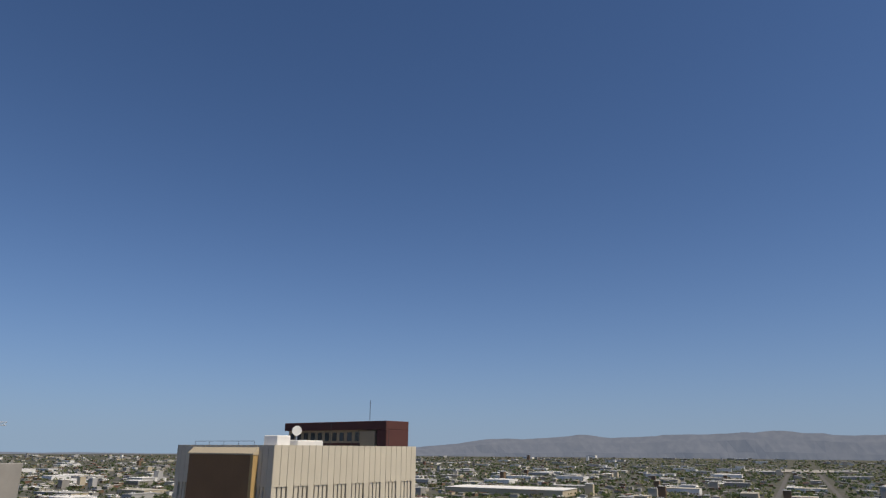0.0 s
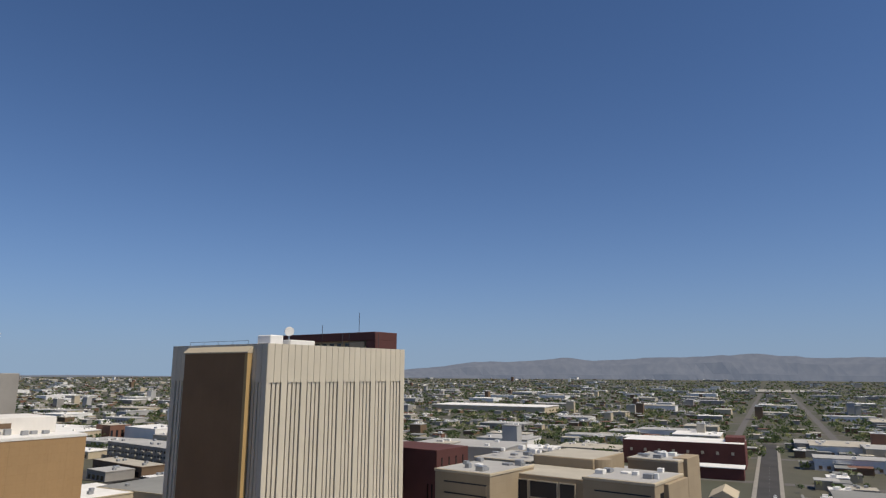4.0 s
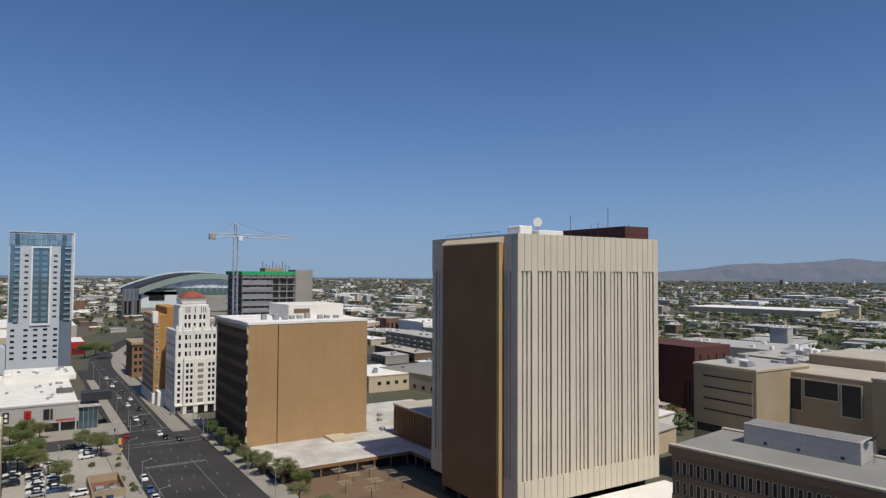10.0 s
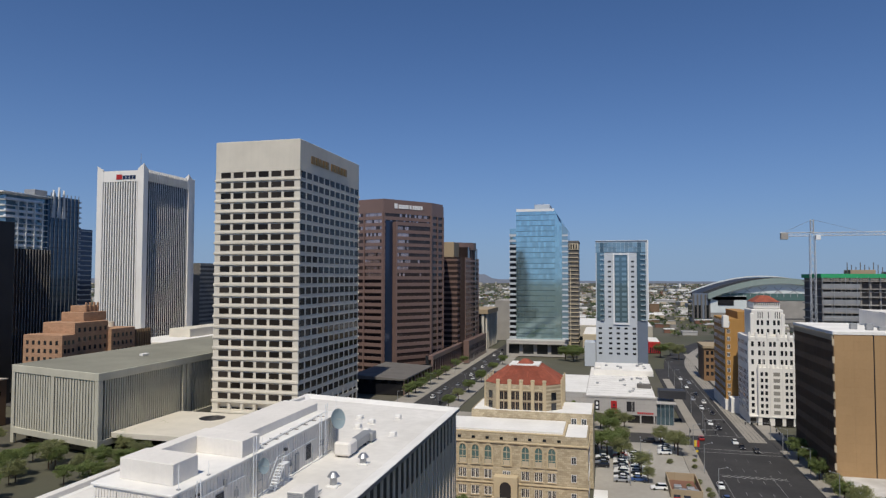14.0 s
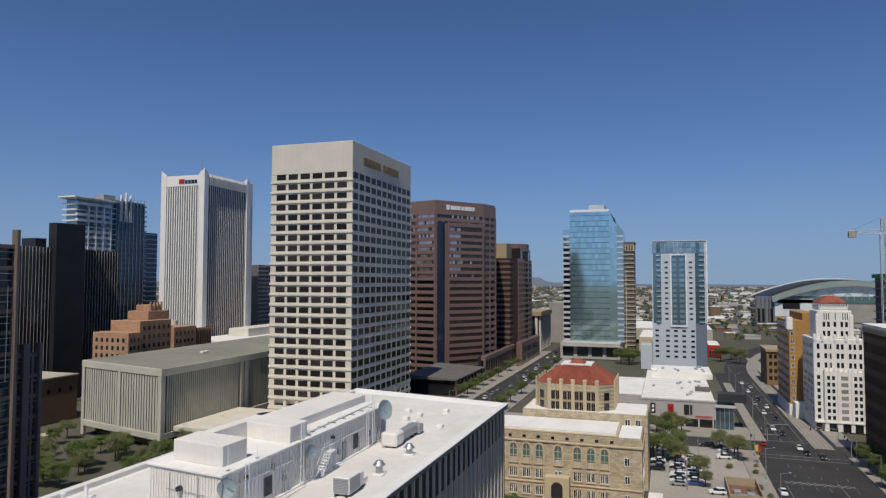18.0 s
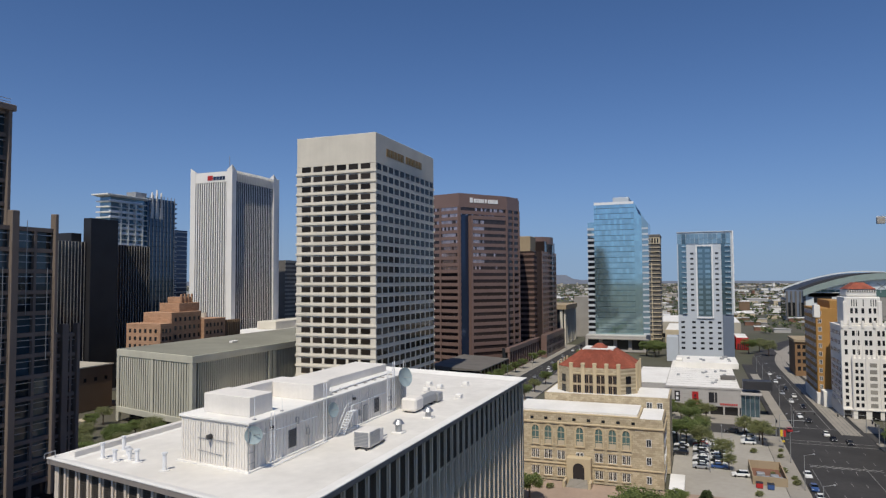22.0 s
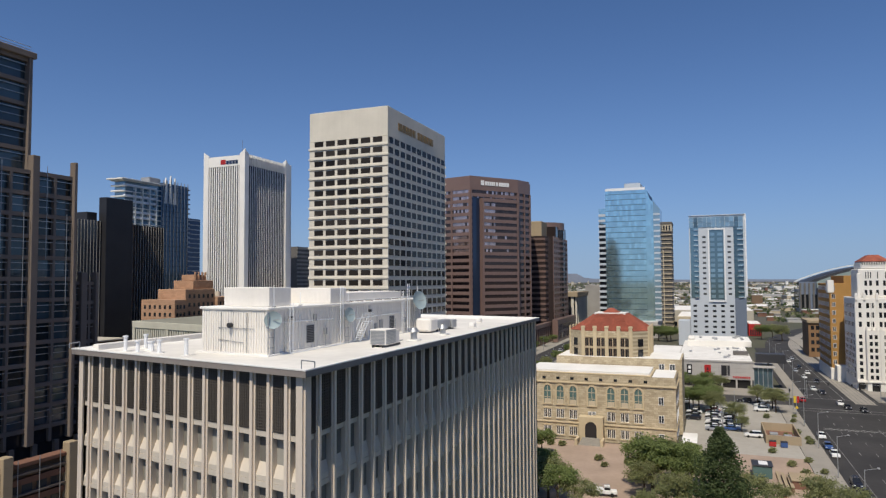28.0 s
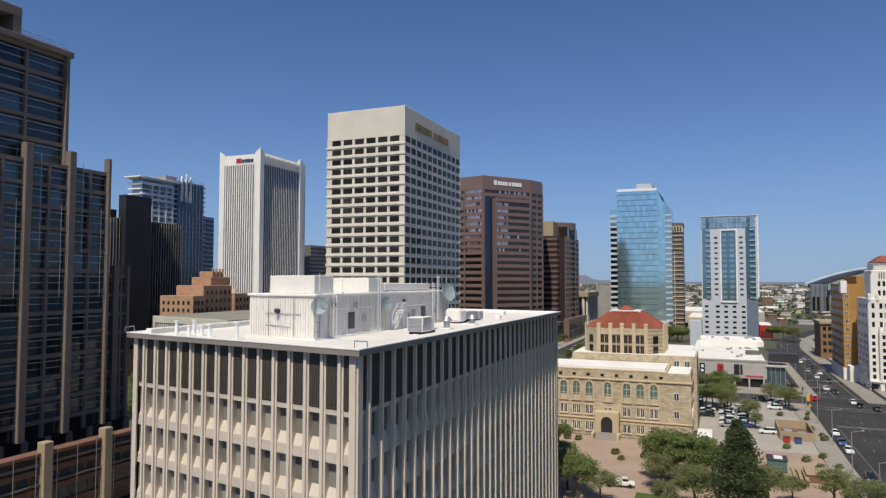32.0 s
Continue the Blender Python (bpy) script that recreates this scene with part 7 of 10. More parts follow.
# ---- arena ----
def arena():
    t = thing("sports_arena", 660, -117, 0, "large arena with arched dark green and white roof", "arena")
    X0, X1, Y0, Y1 = 600, 634, -194, -70
    bx("bowl", (X0, X1, Y0, Y1, 22, 40), "concrete", t)
    bx("bowl_glass", [(x, x + 5, Y1, Y1 + 0.2, 25, 38) for x in fan(5, X0 + 1, X1 - 6)] + [(X0 - 0.2, X0, y, y + 6, 25, 36) for y in fan(4, Y1 - 32, Y1 - 7)], "dark_glass", t)
    bx("corner_column", [(X0 - 1.2, X0 - 0.2, y, y + 1.2, 22, 45) for y in fan(5, Y1 - 14, Y1 - 1.5)], "concrete_dark", t)
    bx("corner_wall", (X0 - 0.15, X0, Y1 - 15, Y1, 22, 46), "slate", t)
    bx("west_wall", (X0 - 0.6, X0, Y0, Y1 - 14, 26, 40.5), "concrete", t, "grey upper wall")
    bx("screen_wall", (X0 - 0.9, X0 - 0.6, -112, -84, 30, 44), "arena_white", t, "pale wall around the video screen")
    bx("screen", (X0 - 1.2, X0 - 0.9, -102.2, -89.8, 36, 40.6), "black_glass", t, "dark video screen")
    def arch(name, x0, x1, y0, y1, z0, rise, thick, m):
        bm = bmesh.new()
        n = 24
        rows = []
        for x in (x0, x1):
            for off in (0, -thick):
                rows.append([bm.verts.new((x, y0 + (y1 - y0) * i / n, z0 + rise * math.sin(math.pi * i / n) ** 0.9 + off)) for i in range(n + 1)])
        a, b, c, d = rows
        for i in range(n):
            bm.faces.new((a[i], a[i + 1], c[i + 1], c[i]))
            bm.faces.new((b[i], d[i], d[i + 1], b[i + 1]))
            bm.faces.new((a[i], b[i], b[i + 1], a[i + 1]))
            bm.faces.new((c[i], c[i + 1], d[i + 1], d[i]))
        bmesh.ops.recalc_face_normals(bm, faces=bm.faces[:])
        return part(name, bm, m, t)
    arch("roof_arch", X0 - 4, X0 + 2, Y0 - 1, -82, 45.6, 13.2, 4.6, "arena_roof")
    arch("roof_shell", X0 + 2.05, X1 + 30, Y0 + 4, -76, 45.5, 14.0, 3.0, "dark_metal")
    arch("roof_edge", X0 + 20, X0 + 24, Y0 + 6, -69, 46.5, 14.4, 1.0, "arena_white")
    bm = bmesh.new()
    n = 24
    lo, hi = [], []
    for i in range(n + 1):
        y = Y0 + (-84 - Y0) * i / n
        lo.append(bm.verts.new((X0 - 0.5, y, 46.2)))
        hi.append(bm.verts.new((X0 - 0.5, y, max(46.25, 42.2 + 13.2 * math.sin(math.pi * i / n) ** 0.9))))
    for i in range(n):
        bm.faces.new((lo[i + 1], lo[i], hi[i], hi[i + 1]))
    r = bmesh.ops.extrude_face_region(bm, geom=bm.faces[:])
    bmesh.ops.translate(bm, verts=[g for g in r["geom"] if isinstance(g, bmesh.types.BMVert)], vec=(0.6, 0, 0))
    part("gable_glazing", bm, "arena_glazing", t, "pale glazed arch front")
    bx("gable_band", (X0 - 0.9, X0 - 0.55, Y0 + 4, Y1 - 16, 40.6, 43.6), "arena_green", t, "green band below the arch glazing")
    for i, y in enumerate(fan(15, Y0 + 14, -98)):
        y2 = y + 6.2 if i % 2 else y - 6.2
        rod("truss_bar", (X0 - 0.75, y, 46.3), (X0 - 0.75, y2, 51.5), 0.22, "steel", t, "", 5)
    bx("gable_wall", (X0 - 0.5, X0 + 0.1, Y0 + 3, Y1 - 17, 40.5, 46.2), "arena_green", t, "dull green wall under the arch")
    bx("gable_mullion", [(X0 - 0.8, X0 - 0.52, y, y + 0.5, 43.6, 46.2) for y in fan(20, Y0 + 8, Y1 - 20)], "steel", t)
    # built at a smaller size about a point over the avenue, then set out to its true place
    t.matrix_basis = Matrix.Translation((3.5, -2.5, 57)) @ Matrix.Scale(1.62, 4) @ Matrix.Translation((-3.5, 2.5, -57)) @ t.matrix_basis

arena()


# ---- tower under construction, with crane ----
def construction():
    t = thing("unfinished_tower", 350, -111, 0, "unfinished concrete tower wrapped in scaffolding", "building")
    X0, X1, Y0, Y1 = 331.0, 362, -129, -92
    bx("core", (X0 + 2, X1, Y0 + 1, Y1 - 1, 0, 60), "concrete_dark", t)
    slab("stair_core", (X0 + 0.5, X0 + 12, Y0, Y0 + 9.5, 0, 62.4), "concrete", t, "bare grey concrete stair core", 0.1)
    for k in range(17):
        z = 3.5 * k + 2
        bx("floor_slab", (X0, X1, Y0 + 9.6, Y1, z, z + 0.45), "concrete", t)
        if k < 16:
            bx("facade_panel", (X0 + 0.2, X0 + 0.6, Y1 - 15, Y1 - 0.5, z + 0.5, z + 2.5), "grey_metal", t)
    for y in fan(8, Y0 + 10, Y1 - 0.4):
        bx("column", (X0 + 0.8, X0 + 1.4, y - 0.3, y + 0.3, 0, 61), "concrete", t)
    bx("safety_net", (X0 - 0.15, X0 + 0.0, Y0 + 9.8, Y1 + 0.4, 59.6, 61.4), "green_net", t, "bright green safety net band")
    bx("safety_net", (X0, X1, Y1 + 0.1, Y1 + 0.3, 59.6, 61.4), "green_net", t, "bright green safety net band")
    for i, y in enumerate(fan(9, Y0 + 11, Y1 - 12)):
        rod("rebar_post", (X0 + 6, y, 61), (X0 + 6, y, 64.5 + (i % 3)), 0.18, "concrete_dark", t)
    slab("formwork", (X0 + 5, X0 + 14, Y0 + 14, Y0 + 24, 60.2, 63.2), "beige", t, "wooden formwork", 0.1)
    for y in fan(7, Y0 + 9.8, Y1):
        rod("scaffold_pole", (X0 - 1.0, y, 0), (X0 - 1.0, y, 60), 0.09, "steel", t)
    for z in fan(11, 3, 59):
        rod("scaffold_rail", (X0 - 1.0, Y0 + 9.8, z), (X0 - 1.0, Y1, z), 0.07, "steel", t)
    c = thing("tower_crane", 331, -88.5, 0, "white lattice tower crane beside the unfinished tower", "crane")
    def lattice(name, a, b, w, n, m="crane_white"):
        bm = bmesh.new()
        a, b = Vector(a), Vector(b)
        d = (b - a).normalized()
        u = d.cross(Vector((0, 0, 1)) if abs(d.z) < 0.9 else Vector((1, 0, 0))).normalized() * w / 2
        v = d.cross(u).normalized() * w / 2
        cs = [u + v, u - v, -u - v, -u + v]
        for q in cs:
            tube(bm, a + q, b + q, 0.14, 5)
        for i in range(n):
            p0, p1 = a + (b - a) * i / n, a + (b - a) * (i + 1) / n
            for k in range(4):
                tube(bm, p0 + cs[k], p1 + cs[(k + 1) % 4], 0.08, 4)
        return part(name, bm, m, c)
    lattice("mast", (331, -88.5, 0), (331, -88.5, 78), 2.0, 26)
    lattice("jib", (331, -88.5, 79), (331, -119, 79), 1.4, 18)
    lattice("counter_jib", (331, -88.5, 79), (331, -75.5, 79), 1.6, 7)
    lattice("apex", (331, -88.5, 79), (331, -88.5, 85.5), 1.2, 4)
    slab("counterweight", (330, 332, -78.6, -75.6, 76.8, 79.6), "concrete", c, "", 0.1)
    slab("cab", (329.2, 330.8, -91.5, -89.5, 76.4, 78.6), "pal_white", c, "", 0.1)
    bm = bmesh.new()
    tube(bm, (331, -88.5, 85.5), (331, -77, 80), 0.06, 5)
    tube(bm, (331, -88.5, 85.5), (331, -108, 80), 0.06, 5)
    part("stay_cable", bm, "steel", c)


construction()


# ---- brown slit-window block and jail south of the courts ----
def slit_block():
    X0, X1, Y0, Y1, H = 47.5, 90.9, -144.6, -121.2, 24.8
    t = thing("slit_window_block", X0, Y1, 0, "brown concrete office block with rows of slit windows", "building")
    bx("core", (X0 + 0.3, X1 - 0.3, Y0 + 0.3, Y1 - 0.3, 0, H - 0.7), "brown_block", t)
    bx("west_wall", (X0, X0 + 0.3, Y0, Y1, 0, H - 1.6), "tan_panel", t, "plain tan end wall")
    slab("roof_edge", (X0 - 0.3, X1 + 0.3, Y0 - 0.3, Y1 + 0.3, H - 1.5, H), "brown_block", t, "", 0.1)
    slab("parapet", (X0 - 0.32, X0 + 1.2, Y0 - 0.3, Y1 + 0.32, H, H + 0.5), "roof_tan", t, "", 0.08)
    slab("parapet", (X0 + 1.2, X1 + 0.3, Y1 - 0.9, Y1 + 0.32, H, H + 0.5), "roof_tan", t, "", 0.08)
    slab("parapet", (X0 + 1.2, X1 + 0.3, Y0 - 0.3, Y0 + 0.9, H, H + 0.5), "roof_tan", t, "", 0.08)
    bx("roof", (X0 + 1.2, X1, Y0 + 0.9, Y1 - 0.9, H, H + 0.08), "roof_dull", t)
    slab("penthouse", (X0 + 12.2, X0 + 34.4, Y0 + 2.8, Y0 + 9.6, H + 0.08, H + 4.4), "retail_grey", t, "grey flat-roofed plant room", 0.1)
    bx("penthouse_roof", (X0 + 12.6, X0 + 34.0, Y0 + 3.2, Y0 + 9.2, H + 4.4, H + 4.46), "roof_dull", t)
    bx("penthouse_vent", [(x, x + 0.7, Y0 + 9.58, Y0 + 9.68, H + 0.6, H + 1.2) for x in (X0 + 15, X0 + 23, X0 + 29.5)], "dark_metal", t)
    n = 28
    p = (X1 - X0 - 1.2) / n
    for r in range(5):
        z = H - 5.4 - 4.1 * r
        windows(t, "N", Y1 - 0.3, [X0 + 0.7 + p * i for i in range(n)], [z - 0.1], 0.9, 2.75, "dark_glass", depth=0.1, most=60, frame_mat="beige_light", mull=False)
        bx("floor_band", (X0 + 0.3, X1 - 0.3, Y1 - 0.3, Y1 - 0.02, z + 2.75, z + 3.9), "brown_block", t)
    for k, (x, y) in enumerate(((X0 + 11.0, Y0 + 7), (X0 + 11.4, Y0 + 4.6))):
        rod("dish_post", (x, y, H), (x, y, H + 4.6), 0.08, "steel", t)
    bm = bmesh.new()
    bmesh.ops.create_cone(bm, cap_ends=True, segments=18, radius1=0.2, radius2=1.5, depth=0.5, matrix=Matrix.Translation((X0 + 11.0, Y0 + 7, H + 4.9)) @ Matrix.Rotation(0.7, 4, "Y"))
    part("dish", bm, "dark_metal", t, "dark satellite dish")
    t.matrix_basis = t.matrix_basis @ Matrix.Rotation(radians(8.5), 4, "Z")


slit_block()


def jail():
    t = thing("jail_complex", 60, -181, 0, "beige concrete jail with banded upper blocks", "building")
    H = 34.9
    def block(X0, X1, Y0, Y1, h, bands=True, slot=True):
        slab("block", (X0, X1, Y0, Y1, 0, h - 0.8), "beige", t, "", 0.12)
        slab("parapet", (X0 - 0.2, X1 + 0.2, Y0 - 0.2, Y1 + 0.2, h - 0.8, h), "beige_light", t, "", 0.1)
        bx("roof", (X0 + 0.5, X1 - 0.5, Y0 + 0.5, Y1 - 0.5, h, h + 0.06), "roof_grey", t)
        if bands:
            for k in range(4):
                z = h - 3.6 - 3.2 * k
                bx("band", (X0 + 1.2, X1 - 3.4, Y1 + 0.0, Y1 + 0.28, z - 2.7, z), "beige", t)
                bx("band_gap", (X0 + 1.2, X1 - 3.4, Y1 + 0.0, Y1 + 0.06, z, z + 0.4), "black_metal", t)
        if slot:
            bx("slot", (X0 + 0.8, X1 - 1.2, Y1 + 0.0, Y1 + 0.12, h - 19.4, h - 17.2), "black_glass", t)
    block(61.2, 82.0, -205, -181.0, H)
    block(105.0, 125.0, -194, -168.0, H)
    L = -184.5                             # face of the recessed link
    slab("link", (82.1, 112.5, -206, L, 0, H - 1.6), "beige", t, "", 0.1)
    bx("link_roof", (82.3, 112.3, -205.8, L - 0.2, H - 1.6, H - 1.5), "roof_tan", t)
    for a, b, z0, z1 in ((101.9, 107.2, 23.0, 31.6), (92.0, 101.0, 27.0, 31.6), (86.2, 91.0, 23.4, 31.6)):
        bx("dark_opening", (a, b, L - 0.02, L + 0.2, z0, z1), "black_metal", t)
        bx("opening_frame", [(a - 0.3, a, L - 0.02, L + 0.4, z0 - 0.3, z1 + 0.3), (b, b + 0.3, L - 0.02, L + 0.4, z0 - 0.3, z1 + 0.3), (a, b, L - 0.02, L + 0.4, z1, z1 + 0.3), (a, b, L - 0.02, L + 0.4, z0 - 0.3, z0)], "beige_light", t)
    bx("link_slot", [(x, x + 4.6, L - 0.02, L + 0.15, 14.6, 17.2) for x in (84, 90, 96, 102)], "black_glass", t)
    # west side of the near block: two upright shafts with a gap
    bx("side_gap", (61.05, 61.22, -187.5, -185.0, 2, H - 3), "black_glass", t)
    bx("side_gap", (61.04, 61.22, -205, -181.2, 14.0, 17.2), "black_glass", t)
    slab("side_shaft", (59.8, 61.2, -205, -188, 17.3, H - 0.9), "beige", t, "", 0.1)
    slab("side_shaft", (59.8, 61.2, -205, -188, 0, 13.9), "beige", t, "", 0.1)
    slab("back_block", (90, 112, -232, -206.2, 0, 36.4), "beige", t, "", 0.2)
    bx("back_roof", (90.4, 111.6, -231.6, -206.6, 36.4, 36.5), "roof_tan", t)
    bm = bmesh.new()
    bmesh.ops.create_cone(bm, cap_ends=True, segments=20, radius1=4, radius2=4, depth=36.3, matrix=Matrix.Translation((90, -211, 18.2)))
    part("round_corner", bm, "beige", t)
    block(71.4, 89.0, -254, -232.5, H, False, False)
    slab("back_shaft", (70.0, 75.0, -252, -238, 0, H + 0.4), "beige", t, "", 0.12)
    bx("back_slot", (69.9, 70.1, -252, -238, 15.0, 18.4), "black_glass", t)
    block(113.0, 136.0, -232, -206, 34.0, False, False)
    rr = random.Random(21)
    for x0, x1, y0, y1 in ((63, 80, -203, -184), (107, 123, -191, -171), (74, 87, -251, -236), (115, 134, -229, -209)):
        for i in range(9):
            x, y = x0 + rr.random() * (x1 - x0), y0 + rr.random() * (y1 - y0)
            s = 0.5 + rr.random() * 0.9
            slab("roof_unit", (x - s, x + s, y - s, y + s, H, H + 0.5 + rr.random() * 1.3), rr.choice(("roof_white", "grey_metal", "steel")), t, "", 0.1)
    # planting bed with low wall at its foot
    g = thing("planter", 60, -250, 0, "low beige walled desert planting bed", "planter")
    wall = [((56.0, -238.0), (63.0, -272.5)), ((63.0, -272.5), (72.0, -272.5)), ((69.0, -238.0), (56.0, -238.0))]
    for p, q in wall:
        d = Vector((q[0] - p[0], q[1] - p[1], 0))
        w = hang(new("wall", boxes_mesh("wall", [(0, d.length, -0.2, 0.2, 0, 1.2)], "beige_light")), g)
        w.matrix_basis = Matrix.Translation((*p, 0)) @ d.to_track_quat("X", "Z").to_matrix().to_4x4()
    soil = bmesh.new()
    v = [soil.verts.new((x, y, z)) for z in (0.1, 0.6) for x, y in ((56.3, -238.2), (63.2, -272.3), (70.0, -272.3), (69.0, -238.2))]
    for f in ((0, 1, 2, 3), (7, 6, 5, 4), (0, 4, 5, 1), (1, 5, 6, 2), (2, 6, 7, 3), (3, 7, 4, 0)):
        soil.faces.new([v[i] for i in f])
    bmesh.ops.recalc_face_normals(soil, faces=soil.faces[:])
    part("soil", soil, "lot", g)


jail()


def south_blocks():
    # dark red block seen past the court tower
    t = thing("maroon_jail_tower", 215, -222, 0, "tall dark maroon tower with beige open upper storey", "building")
    slab("tower", (192, 256, -226, -214.5, 0, 72.0), "maroon", t, "", 0.15)
    slab("top_band", (191.5, 257, -226.4, -212, 77.4, 81.0), "maroon", t, "dark maroon roof band", 0.15)
    slab("corner_shaft", (191.5, 197, -226.3, -212.2, 60, 77.4), "maroon", t, "", 0.1)
    bx("open_storey", (197.1, 256, -225.8, -214.0, 72.0, 77.4), "beige", t)
    bx("opening", [(x, x + 2.6, -214.02, -213.8, 72.8, 76.4) for x in fan(10, 209, 252)], "black_glass", t)
    slab("beige_box", (198.0, 206.5, -214.4, -211.9, 66, 76.8), "beige", t, "beige stair shaft", 0.1)
    slab("low_wing", (177.5, 214, -262, -238, 0, 30.4), "maroon", t, "", 0.1)
    slab("low_step", (172, 177.4, -260, -238, 0, 20.5), "maroon", t, "", 0.1)
    bx("slit", [(x, x + 0.7, -238.02, -237.85, 6, 16) for x in fan(5, 172.8, 182)], "black_glass", t)
    bx("slit", [(177.35, 177.52, y, y + 0.7, 22, 27) for y in fan(4, -258, -242)], "black_glass", t)
    bx("slit", [(171.85, 172.02, y, y + 0.7, 6, 16) for y in fan(6, -258, -241)], "black_glass", t)
    rod("mast", (205, -216, 81.0), (205, -216, 90), 0.12, "dark_metal", t)
    # service building with rows of rooftop units, west of the street
    def turned(ob):
        c = Matrix.Translation((*PIV, 0)) @ Matrix.Rotation(radians(SOUTH), 4, "Z") @ Matrix.Translation((-PIV[0], -PIV[1], 0))
        ob.matrix_basis = c @ ob.matrix_basis
        return ob
    s = thing("service_building", 0, -220, 0, "grey-roofed brick building with rows of white roof units", "building")
    slab("body", (-40, 24.6, -257, -176, 0, 21.6), "maroon_brick", s, "", 0.1)
    slab("parapet", (24.0, 24.9, -257.2, -175.8, 21.6, 22.6), "roof_dull", s, "", 0.05)
    slab("parapet", (-40, 24.0, -176.6, -175.7, 21.6, 22.6), "roof_dull", s, "", 0.05)
    bx("roof", (-39.5, 24.0, -256.8, -176.6, 21.6, 21.7), "roof_dull", s)
    slab("roof_wall", (-40, 16, -228, -227, 21.7, 25.2), "roof_dull", s, "", 0.05)
    bx("upper_roof", (-40, 16, -257, -228.1, 24.4, 25.0), "roof_dull", s)
    slab("north_wing", (15.0, 24.4, -175.6, -163, 0, 17.0), "maroon_brick", s, "", 0.1)
    bx("wing_parapet", [(24.0, 24.6, -175.6, -162.8, 17.0, 17.5), (14.8, 24.0, -163.3, -162.8, 17.0, 17.5), (14.8, 15.3, -175.6, -163.3, 13.5, 17.5)], "beige_light", s)
    bx("wing_roof", (15.3, 24.0, -175.6, -163.3, 17.0, 17.1), "roof_dull", s)
    slab("north_block", (-40, 14.7, -175.6, -165, 0, 13.5), "concrete_dark", s, "", 0.1)
    bx("north_panel", [(-38 + 12.5 * k, -27 + 12.5 * k, -165.02, -164.8, z, z + 2.8) for k in range(4) for z in (1, 5, 9)], "concrete", s)
    slab("grey_tower", (11.0, 14.2, -175.6, -164.2, 13.5, 22.4), "concrete", s, "", 0.1)
    slab("tower_rim", (10.8, 14.4, -175.8, -164.0, 22.4, 22.8), "roof_dull", s, "", 0.05)
    s.matrix_basis = Matrix.Translation((2.1, -11.5, 0)) @ s.matrix_basis
    turned(s)
    u = thing("roof_unit", 20, -185, 21.7, "boxy white rooftop air unit", "air conditioner", "rooftop units of the service building")
    slab("casing", (17.4, 22.6, -186.2, -183.8, 21.9, 23.3), "roof_white", u, "", 0.1)
    slab("base", (17.6, 22.4, -186.0, -184.0, 21.7, 21.9), "dark_metal", u, "", 0.03)
    slab("intake", (17.0, 17.42, -185.8, -184.2, 21.95, 22.9), "grey_metal", u, "", 0.05)
    c = Matrix.Translation((*PIV, 0)) @ Matrix.Rotation(radians(SOUTH), 4, "Z") @ Matrix.Translation((-PIV[0], -PIV[1], 0))
    for x, ys in ((20, fan(5, -190.5, -206)), (20, fan(5, -214, -226)), (4, fan(5, -186, -208)), (-5, fan(5, -186, -208)), (-18, fan(5, -186, -208))):
        for y in ys:
            if (x, y) != (20, -185):
                copy_thing(u, c @ Matrix.Translation((x + 2.1, y - 11.5, 21.7)))
    u.matrix_basis = Matrix.Translation((2.1, -11.5, 0)) @ u.matrix_basis
    turned(u)
    # blue shed with pale roof
    b = thing("blue_shed", 56, -345, 0, "blue-walled shed with a pale gabled roof", "shed")
    slab("body", (52.5, 64.5, -380, -357, 0, 5.0), "blue_wall", b, "", 0.05)
    bm = bmesh.new()
    v = [bm.verts.new(q) for q in ((52, -380.5, 5.0), (65, -380.5, 5.0), (65, -356.5, 5.0), (52, -356.5, 5.0), (58.5, -380.5, 8.4), (58.5, -356.5, 8.4))]
    for g in ((0, 1, 4), (2, 3, 5), (1, 2, 5, 4), (3, 0, 4, 5), (3, 2, 1, 0)):
        bm.faces.new([v[i] for i in g])
    part("roof", bm, "beige_light", b, "pale ribbed gable roof")
    turned(b)
    m = thing("maroon_warehouse", 95, -500, 0, "dark maroon brick warehouse with white roof parts", "building")
    slab("body", (53, 135, -545, -508, 0, 16.5), "maroon_brick", m, "", 0.1)
    slab("tower", (53.5, 66, -540, -520, 16.5, 20.0), "maroon_brick", m, "", 0.1)
    bx("roof", (53.5, 134.5, -544.5, -508.5, 16.5, 16.6), "roof_white", m)
    bx("window", [(x, x + 1.8, -507.98, -507.8, 9, 11) for x in fan(8, 60, 128)], "beige_light", m)
    turned(m)
    w = thing("brick_workshop", 75, -425, 0, "low dark red workshop with long white roof", "building")
    slab("body", (52.5, 98, -473, -456, 0, 6.6), "maroon_brick", w, "", 0.05)
    slab("roof", (52, 98.6, -473.6, -455.4, 6.6, 7.1), "roof_white", w, "", 0.05)
    turned(w)
    f = thing("white_warehouse", 440, -1050, 0, "long white-roofed industrial warehouse", "building")
    slab("body", (360, 560, -1120, -1040, 0, 10), "beige_light", f, "", 0.2)
    bx("roof", (359, 561, -1121, -1039, 10, 10.6), "roof_white", f)
    turned(f)


south_blocks()

